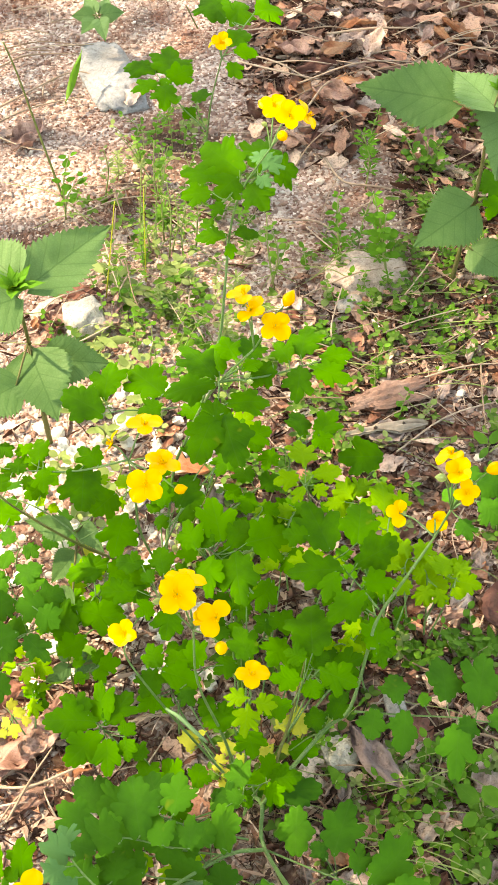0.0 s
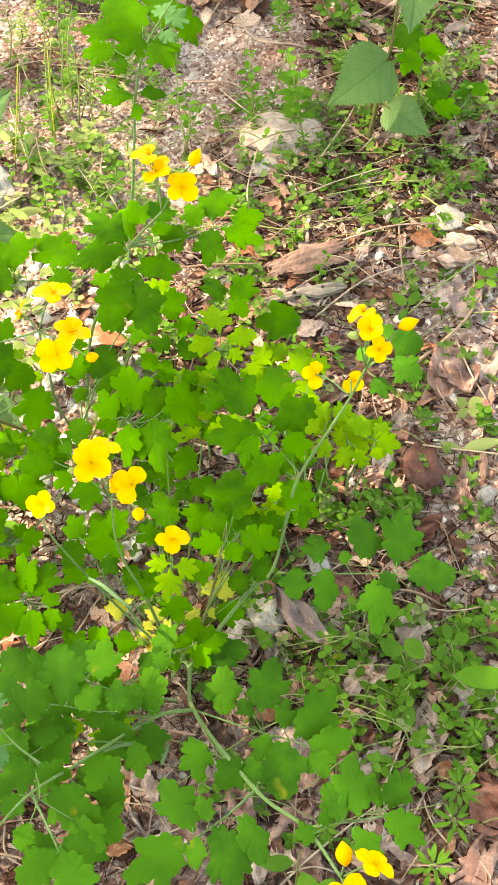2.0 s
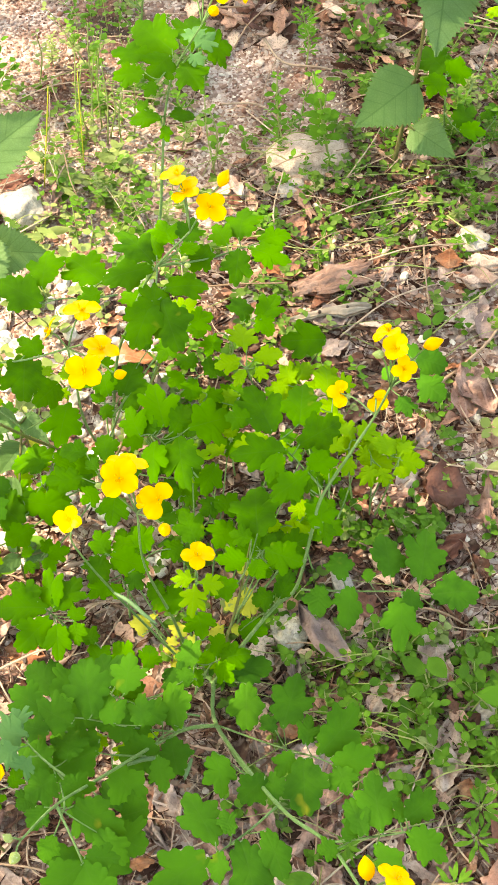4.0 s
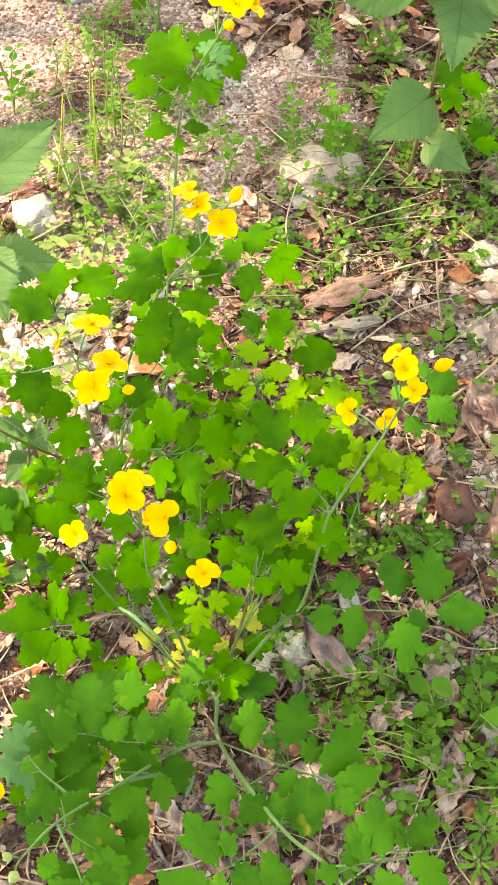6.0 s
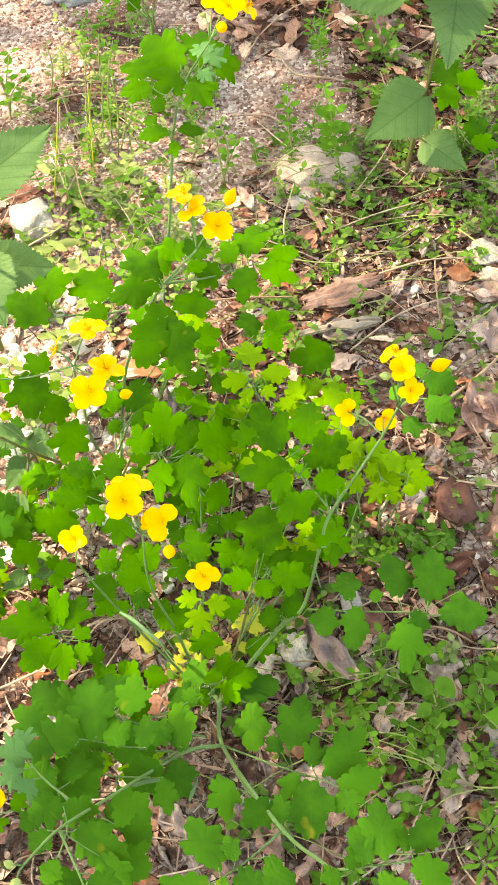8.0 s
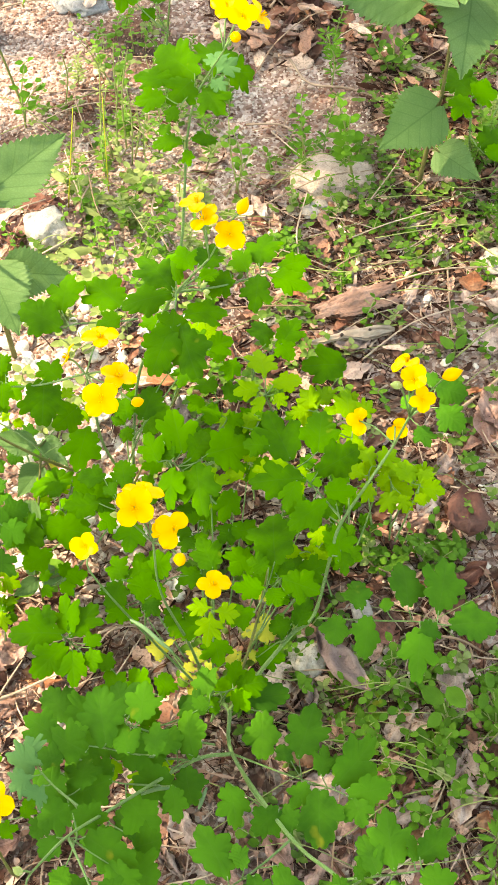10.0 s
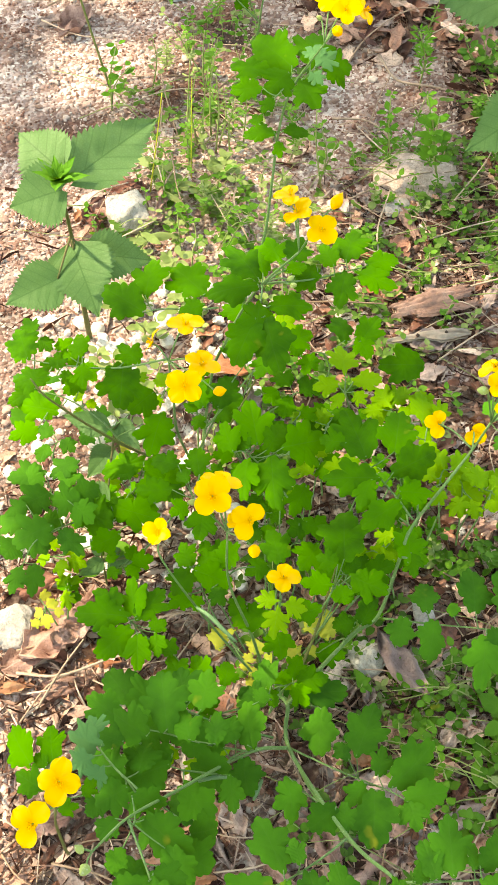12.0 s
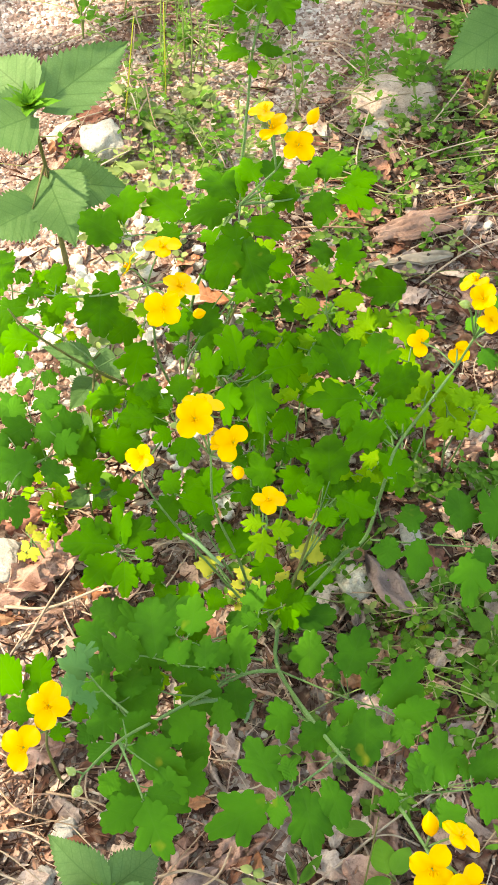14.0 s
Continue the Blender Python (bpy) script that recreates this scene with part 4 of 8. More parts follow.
leaf(near_clump, (-0.131, 0.460, 0.005), [
    ((-0.144, 0.470, 0.040), (-0.137, 0.476, 0.037), 0.009), ((-0.138, 0.464, 0.040), (-0.131, 0.470, 0.037), 0.010),
    ((-0.140, 0.459, 0.040), (-0.147, 0.457, 0.037), 0.010), ((-0.138, 0.457, 0.040), (-0.135, 0.447, 0.037), 0.010),
    ((-0.132, 0.460, 0.040), (-0.125, 0.460, 0.037), 0.008), ((-0.142, 0.452, 0.040), (-0.147, 0.448, 0.037), 0.008),
    ((-0.127, 0.474, 0.040), (-0.121, 0.481, 0.037), 0.007),
], "yellow", "yellowed leaf low in the shade of the clump")
leaf(near_clump, (-0.128, 0.474, 0.005), [
    ((-0.122, 0.473, 0.050), (-0.116, 0.481, 0.047), 0.010), ((-0.120, 0.468, 0.050), (-0.112, 0.467, 0.047), 0.009),
    ((-0.124, 0.473, 0.050), (-0.130, 0.480, 0.047), 0.008),
])
leaf(near_clump, (-0.127, 0.460, 0.005), [
    ((-0.124, 0.473, 0.050), (-0.120, 0.458, 0.047), 0.012), ((-0.120, 0.476, 0.050), (-0.118, 0.487, 0.047), 0.014),
    ((-0.124, 0.475, 0.050), (-0.129, 0.487, 0.047), 0.012),
], "pale", "young yellow-green leaf")
leaf(near_clump, (0.157, 0.487, 0.25), [
    ((0.176, 0.51, 0.25), (0.194, 0.504, 0.247), 0.019), ((0.175, 0.493, 0.25), (0.189, 0.48, 0.247), 0.019), ((0.16, 0.493, 0.25), (0.155, 0.506, 0.247), 0.011), ((0.162, 0.48, 0.25), (0.167, 0.467, 0.247), 0.015), ((0.172, 0.51, 0.25), (0.178, 0.524, 0.247), 0.010),
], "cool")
leaf(near_clump, (0.127, 0.533, 0.06), [
    ((0.112, 0.612, 0.1), (0.101, 0.633, 0.097), 0.012), ((0.114, 0.615, 0.1), (0.123, 0.636, 0.097), 0.011), ((0.106, 0.61, 0.1), (0.09, 0.61, 0.097), 0.011), ((0.118, 0.606, 0.1), (0.13, 0.616, 0.097), 0.008),
], "pale", "young yellow-green leaf")
leaf(near_clump, (0.133, 0.532, 0.06), [
    ((0.136, 0.6, 0.1), (0.137, 0.632, 0.097), 0.015), ((0.144, 0.603, 0.1), (0.156, 0.62, 0.097), 0.011), ((0.129, 0.587, 0.1), (0.119, 0.585, 0.097), 0.012), ((0.137, 0.581, 0.1), (0.145, 0.57, 0.097), 0.011),
], "pale", "young yellow-green leaf")
leaf(near_clump, (0.15, 0.531, 0.06), [
    ((0.15, 0.558, 0.1), (0.144, 0.582, 0.097), 0.014), ((0.155, 0.557, 0.1), (0.17, 0.574, 0.097), 0.014), ((0.144, 0.548, 0.1), (0.129, 0.561, 0.097), 0.014), ((0.149, 0.542, 0.1), (0.141, 0.527, 0.097), 0.013), ((0.132, 0.536, 0.1), (0.121, 0.533, 0.097), 0.012),
], "pale", "young yellow-green leaf")
leaf(near_clump, (0.17, 0.534, 0.03), [
    ((0.177, 0.541, 0.1), (0.172, 0.564, 0.097), 0.015), ((0.185, 0.536, 0.1), (0.201, 0.534, 0.097), 0.016), ((0.184, 0.541, 0.1), (0.193, 0.556, 0.097), 0.011), ((0.181, 0.531, 0.1), (0.185, 0.523, 0.097), 0.010),
], "pale", "young yellow-green leaf")
leaf(near_clump, (0.166, 0.535, 0.03), [
    ((0.165, 0.538, 0.095), (0.154, 0.522, 0.092), 0.012), ((0.169, 0.535, 0.095), (0.173, 0.521, 0.092), 0.011), ((0.163, 0.547, 0.095), (0.152, 0.55, 0.092), 0.011), ((0.162, 0.552, 0.095), (0.158, 0.565, 0.092), 0.010),
], "pale", "young yellow-green leaf")
leaf(near_clump, (0.107, 0.503, 0.02), [
    ((0.109, 0.511, 0.06), (0.115, 0.497, 0.057), 0.011), ((0.107, 0.513, 0.06), (0.099, 0.507, 0.057), 0.010), ((0.112, 0.517, 0.06), (0.122, 0.506, 0.057), 0.011), ((0.111, 0.522, 0.06), (0.108, 0.534, 0.057), 0.011), ((0.099, 0.509, 0.06), (0.091, 0.504, 0.057), 0.009),
], "pale", "young yellow-green leaf")
leaf(near_clump, (0.123, 0.507, 0.1), [
    ((0.116, 0.488, 0.13), (0.119, 0.465, 0.127), 0.015), ((0.107, 0.497, 0.13), (0.092, 0.489, 0.127), 0.018), ((0.116, 0.511, 0.13), (0.111, 0.495, 0.127), 0.012), ((0.097, 0.512, 0.13), (0.085, 0.5, 0.127), 0.014),
], "green")
leaf(near_clump, (-0.033, 0.341, 0.060), [
    ((-0.065, 0.331, 0.100), (-0.082, 0.317, 0.097), 0.021), ((-0.043, 0.313, 0.100), (-0.052, 0.292, 0.097), 0.021),
    ((-0.016, 0.288, 0.100), (-0.028, 0.307, 0.097), 0.019), ((-0.070, 0.301, 0.100), (-0.079, 0.291, 0.097), 0.015),
    ((-0.051, 0.324, 0.100), (-0.061, 0.340, 0.097), 0.018), ((-0.034, 0.295, 0.100), (-0.045, 0.274, 0.097), 0.019),
], "cool")
leaf(near_clump, (-0.036, 0.365, 0.050), [
    ((-0.011, 0.375, 0.110), (-0.023, 0.396, 0.107), 0.019), ((-0.025, 0.375, 0.110), (-0.038, 0.396, 0.107), 0.018),
    ((0.000, 0.375, 0.110), (0.003, 0.393, 0.107), 0.016), ((-0.034, 0.395, 0.110), (-0.044, 0.408, 0.107), 0.015),
])


leaf(near_clump, (0.033, 0.345, 0.1), [
    ((-0.035, 0.358, 0.13), (-0.059, 0.353, 0.127), 0.029), ((-0.031, 0.347, 0.13), (-0.051, 0.327, 0.127), 0.026), ((-0.021, 0.354, 0.13), (-0.029, 0.378, 0.127), 0.025), ((-0.017, 0.344, 0.13), (-0.014, 0.32, 0.127), 0.024),
], "cool")
leaf(near_clump, (0.023, 0.338, 0.1), [
    ((0.01, 0.334, 0.12), (-0.006, 0.349, 0.117), 0.023), ((0.006, 0.32, 0.12), (-0.014, 0.308, 0.117), 0.027), ((0.015, 0.323, 0.12), (0.019, 0.301, 0.117), 0.023), ((0.003, 0.329, 0.12), (-0.011, 0.331, 0.117), 0.014),
], "cool")
leaf(near_clump, (-0.04, 0.291, 0.1), [
    ((-0.055, 0.301, 0.14), (-0.071, 0.313, 0.137), 0.024), ((-0.051, 0.294, 0.14), (-0.068, 0.284, 0.137), 0.025), ((-0.045, 0.304, 0.14), (-0.043, 0.324, 0.137), 0.022),
], "cool")
leaf(near_clump, (-0.027, 0.276, 0.12), [
    ((-0.017, 0.253, 0.16), (0.002, 0.244, 0.157), 0.030), ((-0.022, 0.244, 0.16), (-0.019, 0.224, 0.157), 0.032), ((-0.034, 0.245, 0.16), (-0.046, 0.228, 0.157), 0.030), ((-0.01, 0.262, 0.16), (0.005, 0.267, 0.157), 0.022),
], "cool")
leaf(near_clump, (0.029, 0.378, 0.06), [
    ((0.027, 0.369, 0.1), (0.01, 0.379, 0.097), 0.022), ((0.03, 0.38, 0.1), (0.023, 0.4, 0.097), 0.019), ((0.038, 0.402, 0.045), (0.059, 0.412, 0.042), 0.019),
], "cool")

capsule(near_clump, [(-0.019, 0.414, 0.14), (-0.01, 0.407, 0.142), (0.0, 0.398, 0.14), (0.008, 0.393, 0.135)], 0.0013)
capsule(near_clump, [(-0.011, 0.307, 0.12), (-0.001, 0.31, 0.12), (0.01, 0.311, 0.118)], 0.0013)
capsule(near_clump, [(0.011, 0.308, 0.11), (0.017, 0.31, 0.112), (0.022, 0.309, 0.11)], 0.0011)
capsule(near_clump, [(0.027, 0.321, 0.09), (0.024, 0.313, 0.09), (0.022, 0.308, 0.088)], 0.0013)
flower(near_clump, (0.109, 0.171, 0.288), (0.05, -0.5, 1), 0.0112, spin=12, joint=(0.109, 0.185, 0.270))
flower(near_clump, (0.125, 0.164, 0.285), (0.35, -0.5, 1), 0.0105, spin=30, joint=(0.109, 0.185, 0.270))
flower(near_clump, (0.122, 0.184, 0.290), (0.4, 0.45, 0.8), 0.0095, spin=10, joint=(0.109, 0.185, 0.270))
bud(near_clump, (0.110, 0.188, 0.285), (-0.1, 0.7, 0.6), 0.0115, (0.109, 0.185, 0.270))
bud(near_clump, (0.111, 0.160, 0.280), (0.0, -0.9, 0.5), 0.012, (0.109, 0.185, 0.270))
bud(near_clump, (-0.053, 0.218, 0.240), (-0.2, -0.7, 0.6), 0.009, (-0.052, 0.227, 0.235), True)
bud(near_clump, (-0.056, 0.225, 0.242), (-0.5, 0.2, 0.8), 0.007, (-0.052, 0.227, 0.235), True)
flower(near_clump, (0.156, 0.457, 0.305), (0.1, -0.75, 0.7), 0.0075, spin=40, joint=R_END)
flower(near_clump, (0.152, 0.465, 0.312), (-0.2, -0.3, 1), 0.0088, spin=5, closed=0.35, joint=R_END)
flower(near_clump, (0.150, 0.480, 0.310), (-0.35, 0.4, 0.85), 0.0105, 3, spin=75, joint=R_END)
bud(near_clump, (0.171, 0.471, 0.307), (0.9, 0.1, 0.35), 0.012, R_END)
bud(near_clump, (0.144, 0.463, 0.310), (-0.9, -0.2, 0.4), 0.008, R_END, True)
flower(near_clump, (0.132, 0.518, 0.206), (0.0, -0.35, 1), 0.0095, 3, spin=30, joint=R_FORK)
flower(near_clump, (0.154, 0.512, 0.207), (0.2, -0.9, 0.6), 0.0092, 3, spin=0, closed=0.5, joint=R_FORK)
flower(near_clump, (-0.004, 0.412, 0.273), (0.0, -0.45, 1), 0.0125, spin=8, joint=M_END)
flower(near_clump, (0.000, 0.425, 0.268), (0.2, 0.3, 1), 0.0115, spin=40, joint=M_END)
flower(near_clump, (0.017, 0.404, 0.262), (0.15, -0.5, 1), 0.0115, 3, spin=15, joint=M_END)
flower(near_clump, (0.012, 0.407, 0.255), (-0.5, 0.1, 0.8), 0.009, 3, spin=20, closed=0.6, joint=M_END)
bud(near_clump, (0.020, 0.391, 0.255), (0.0, -0.9, 0.3), 0.0105, M_END)
bud(near_clump, (-0.014, 0.411, 0.268), (-0.8, -0.3, 0.5), 0.006, M_END, True)
flower(near_clump, (0.036, 0.404, 0.200), (0.05, 0.05, 1), 0.0105, spin=42, joint=(0.035, 0.403, 0.190))
flower(near_clump, (-0.042, 0.435, 0.196), (-0.1, -0.4, 1), 0.0098, spin=25, closed=0.3, joint=(-0.042, 0.436, 0.185))

# ---- greater celandine: middle clump ----
mid_clump = thing("celandine", (-0.038, 0.611, 0.000), "tall celandine clump with yellow flowers above lobed leaves", "plant", "celandine plants")
T_NODE = (0.016, 0.585, 0.260)
T_END = (0.039, 0.577, 0.298)
stem(mid_clump, [mid_clump.location, (-0.028, 0.652, 0.080), (-0.012, 0.633, 0.150), (0.001, 0.607, 0.210), T_NODE, T_END], 0.0014, 0.0007)
L_END = (-0.040, 0.527, 0.250)
stem(mid_clump, [mid_clump.location, (-0.046, 0.573, 0.110), (-0.041, 0.537, 0.200), L_END], 0.0012, 0.0006)
stem(mid_clump, [mid_clump.location, (0.000, 0.622, 0.090), (0.017, 0.633, 0.130)], 0.0010, 0.0006, STEM_BROWN)
stem(mid_clump, [mid_clump.location, (-0.088, 0.569, 0.100), (-0.129, 0.554, 0.170), (-0.141, 0.557, 0.190)], 0.0013, 0.0006, STEM_BROWN)
leaf(mid_clump, (0.016, 0.585, 0.260), [
    ((0.016, 0.569, 0.262), (0.012, 0.537, 0.259), 0.022), ((0.019, 0.556, 0.262), (0.028, 0.518, 0.259), 0.018),
    ((0.013, 0.554, 0.262), (0.002, 0.521, 0.259), 0.018), ((0.022, 0.565, 0.262), (0.048, 0.569, 0.259), 0.021),
    ((0.013, 0.583, 0.262), (-0.018, 0.577, 0.259), 0.020), ((0.013, 0.589, 0.262), (-0.009, 0.623, 0.259), 0.021),
    ((0.016, 0.593, 0.262), (0.011, 0.624, 0.259), 0.015),
])
leaf(mid_clump, (-0.020, 0.654, 0.160), [
    ((-0.026, 0.626, 0.205), (-0.052, 0.655, 0.202), 0.030), ((-0.026, 0.616, 0.205), (-0.043, 0.611, 0.202), 0.015),
    ((-0.068, 0.623, 0.205), (-0.066, 0.662, 0.202), 0.022), ((-0.068, 0.608, 0.205), (-0.099, 0.633, 0.202), 0.027),
])
leaf(mid_clump, (0.016, 0.585, 0.260), [
    ((0.084, 0.615, 0.250), (0.105, 0.625, 0.247), 0.017), ((0.070, 0.619, 0.250), (0.076, 0.653, 0.247), 0.019),
    ((0.077, 0.609, 0.250), (0.103, 0.598, 0.247), 0.016), ((0.070, 0.609, 0.250), (0.066, 0.580, 0.247), 0.019),
    ((0.062, 0.614, 0.250), (0.053, 0.636, 0.247), 0.015), ((0.051, 0.611, 0.250), (0.038, 0.595, 0.247), 0.018),
])
leaf(mid_clump, (0.016, 0.585, 0.260), [
    ((0.027, 0.594, 0.272), (0.018, 0.618, 0.269), 0.014), ((0.035, 0.594, 0.272), (0.041, 0.619, 0.269), 0.013),
    ((0.032, 0.586, 0.272), (0.044, 0.595, 0.269), 0.010),
])
leaf(mid_clump, (0.061, 0.665, 0.060), [
    ((0.075, 0.643, 0.140), (0.070, 0.672, 0.137), 0.018), ((0.087, 0.643, 0.140), (0.101, 0.670, 0.137), 0.018),
    ((0.084, 0.647, 0.140), (0.094, 0.631, 0.137), 0.017), ((0.052, 0.630, 0.140), (0.045, 0.612, 0.137), 0.016),
    ((0.042, 0.627, 0.140), (0.035, 0.650, 0.137), 0.015),
])
leaf(mid_clump, (0.120, 0.663, 0.050), [
    ((0.135, 0.638, 0.120), (0.103, 0.640, 0.117), 0.028),
])
leaf(mid_clump, (-0.035, 0.603, 0.050), [
    ((-0.017, 0.584, 0.130), (-0.008, 0.617, 0.127), 0.024), ((-0.028, 0.584, 0.130), (-0.033, 0.607, 0.127), 0.020),
    ((0.001, 0.627, 0.130), (-0.015, 0.651, 0.127), 0.019),
])
leaf(mid_clump, (-0.047, 0.570, 0.200), [
    ((-0.113, 0.587, 0.180), (-0.118, 0.611, 0.177), 0.014), ((-0.110, 0.580, 0.180), (-0.108, 0.562, 0.177), 0.017),
    ((-0.132, 0.568, 0.180), (-0.155, 0.564, 0.177), 0.019), ((-0.149, 0.584, 0.180), (-0.162, 0.615, 0.177), 0.017),
    ((-0.081, 0.582, 0.180), (-0.080, 0.548, 0.177), 0.032), ((-0.071, 0.582, 0.180), (-0.087, 0.603, 0.177), 0.019),
    ((-0.126, 0.574, 0.180), (-0.129, 0.592, 0.177), 0.009),
])
leaf(mid_clump, (-0.088, 0.569, 0.100), [
    ((-0.134, 0.576, 0.130), (-0.164, 0.583, 0.127), 0.019), ((-0.145, 0.560, 0.130), (-0.166, 0.553, 0.127), 0.018),
    ((-0.065, 0.596, 0.130), (-0.081, 0.580, 0.127), 0.025), ((-0.057, 0.578, 0.130), (-0.063, 0.544, 0.127), 0.029),
    ((-0.118, 0.608, 0.130), (-0.131, 0.594, 0.127), 0.016), ((-0.153, 0.596, 0.130), (-0.171, 0.583, 0.127), 0.016),
])
# cool tone on these far-left leaves darkens them as if shaded
leaf(mid_clump, (-0.079, 0.549, 0.050), [
    ((-0.115, 0.540, 0.120), (-0.134, 0.528, 0.117), 0.021), ((-0.137, 0.528, 0.120), (-0.163, 0.524, 0.117), 0.022),
    ((-0.108, 0.505, 0.120), (-0.131, 0.507, 0.117), 0.024), ((-0.126, 0.484, 0.120), (-0.151, 0.471, 0.117), 0.031),
    ((-0.120, 0.481, 0.120), (-0.102, 0.464, 0.117), 0.018), ((-0.132, 0.453, 0.120), (-0.132, 0.431, 0.117), 0.013),
    ((-0.142, 0.451, 0.120), (-0.147, 0.432, 0.117), 0.015), ((-0.146, 0.500, 0.120), (-0.160, 0.494, 0.117), 0.016),
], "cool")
leaf(mid_clump, (-0.065, 0.525, 0.040), [
    ((-0.090, 0.514, 0.100), (-0.055, 0.507, 0.097), 0.025), ((-0.070, 0.555, 0.100), (-0.100, 0.546, 0.097), 0.017),
    ((-0.090, 0.495, 0.100), (-0.114, 0.521, 0.097), 0.028), ((-0.081, 0.491, 0.100), (-0.100, 0.481, 0.097), 0.020),
])
leaf(mid_clump, (-0.022, 0.496, 0.130), [
    ((-0.037, 0.504, 0.170), (-0.055, 0.510, 0.167), 0.016), ((-0.039, 0.484, 0.170), (-0.063, 0.484, 0.167), 0.017),
    ((-0.022, 0.497, 0.170), (-0.027, 0.522, 0.167), 0.017), ((-0.028, 0.473, 0.170), (-0.039, 0.467, 0.167), 0.015),
    ((-0.017, 0.469, 0.170), (-0.019, 0.449, 0.167), 0.020), ((-0.029, 0.491, 0.170), (-0.037, 0.502, 0.167), 0.011),
])
leaf(mid_clump, (-0.027, 0.587, 0.100), [
    ((0.026, 0.622, 0.160), (0.019, 0.646, 0.157), 0.019), ((0.034, 0.623, 0.160), (0.050, 0.634, 0.157), 0.019),
    ((0.022, 0.612, 0.160), (0.011, 0.591, 0.157), 0.019), ((-0.003, 0.643, 0.160), (-0.016, 0.662, 0.157), 0.018),
])
leaf(mid_clump, (-0.000, 0.618, 0.060), [
    ((0.035, 0.615, 0.120), (0.022, 0.633, 0.117), 0.018), ((0.043, 0.609, 0.120), (0.057, 0.623, 0.117), 0.018),
    ((0.035, 0.604, 0.120), (0.031, 0.588, 0.117), 0.016), ((0.026, 0.609, 0.120), (0.016, 0.601, 0.117), 0.016),
])
# cool again on some leaves here: shade put into the leaf colour
leaf(mid_clump, (-0.139, 0.55, 0.05), [
    ((-0.137, 0.52, 0.12), (-0.158, 0.527, 0.117), 0.021), ((-0.131, 0.511, 0.12), (-0.152, 0.5, 0.117), 0.023), ((-0.12, 0.516, 0.12), (-0.121, 0.537, 0.117), 0.018), ((-0.115, 0.509, 0.12), (-0.097, 0.519, 0.117), 0.021), ((-0.113, 0.502, 0.12), (-0.098, 0.49, 0.117), 0.020),
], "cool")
leaf(mid_clump, (-0.078, 0.542, 0.05), [
    ((-0.069, 0.546, 0.1), (-0.052, 0.556, 0.097), 0.019), ((-0.074, 0.531, 0.1), (-0.056, 0.529, 0.097), 0.021), ((-0.081, 0.521, 0.1), (-0.09, 0.506, 0.097), 0.021), ((-0.079, 0.538, 0.1), (-0.087, 0.553, 0.097), 0.014),
], "green")
leaf(mid_clump, (-0.176, 0.644, 0.04), [
    ((-0.162, 0.619, 0.1), (-0.18, 0.635, 0.097), 0.016), ((-0.159, 0.611, 0.1), (-0.141, 0.606, 0.097), 0.018), ((-0.164, 0.6, 0.1), (-0.173, 0.586, 0.097), 0.018), ((-0.154, 0.625, 0.1), (-0.145, 0.636, 0.097), 0.012),
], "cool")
leaf(mid_clump, (-0.144, 0.676, 0.03), [
    ((-0.134, 0.671, 0.08), (-0.143, 0.694, 0.077), 0.015), ((-0.131, 0.662, 0.08), (-0.121, 0.648, 0.077), 0.016), ((-0.143, 0.668, 0.08), (-0.155, 0.673, 0.077), 0.011),
], "green")
leaf(mid_clump, (-0.165, 0.505, 0.04), [
    ((-0.149, 0.497, 0.1), (-0.17, 0.503, 0.097), 0.025), ((-0.144, 0.49, 0.1), (-0.131, 0.476, 0.097), 0.021), ((-0.153, 0.483, 0.1), (-0.161, 0.471, 0.097), 0.021), ((-0.138, 0.502, 0.1), (-0.123, 0.498, 0.097), 0.018),
], "cool")
leaf(mid_clump, (-0.165, 0.681, 0.03), [
    ((-0.158, 0.684, 0.07), (-0.148, 0.7, 0.067), 0.014), ((-0.151, 0.677, 0.07), (-0.134, 0.674, 0.067), 0.014), ((-0.16, 0.675, 0.07), (-0.166, 0.662, 0.067), 0.012), ((-0.145, 0.663, 0.07), (-0.148, 0.651, 0.067), 0.011),
], "green")
leaf(mid_clump, (-0.184, 0.681, 0.03), [
    ((-0.173, 0.684, 0.09), (-0.185, 0.702, 0.087), 0.015), ((-0.168, 0.678, 0.09), (-0.158, 0.669, 0.087), 0.014), ((-0.175, 0.666, 0.09), (-0.186, 0.657, 0.087), 0.015),
], "green")
leaf(mid_clump, (-0.115, 0.606, 0.03), [
    ((-0.12, 0.611, 0.06), (-0.128, 0.6, 0.057), 0.015), ((-0.111, 0.611, 0.06), (-0.099, 0.605, 0.057), 0.015), ((-0.115, 0.623, 0.06), (-0.114, 0.639, 0.057), 0.013), ((-0.126, 0.622, 0.06), (-0.138, 0.627, 0.057), 0.012),
], "cool")
leaf(mid_clump, (-0.155, 0.6, 0.03), [
    ((-0.151, 0.606, 0.06), (-0.166, 0.613, 0.057), 0.014), ((-0.144, 0.6, 0.06), (-0.132, 0.592, 0.057), 0.014), ((-0.154, 0.595, 0.06), (-0.159, 0.581, 0.057), 0.013),
], "cool")
leaf(mid_clump, (-0.101, 0.657, 0.03), [
    ((-0.095, 0.665, 0.05), (-0.106, 0.679, 0.047), 0.012), ((-0.09, 0.659, 0.05), (-0.079, 0.653, 0.047), 0.013), ((-0.093, 0.668, 0.05), (-0.086, 0.683, 0.047), 0.011),
], "pale", "young yellow-green leaf")
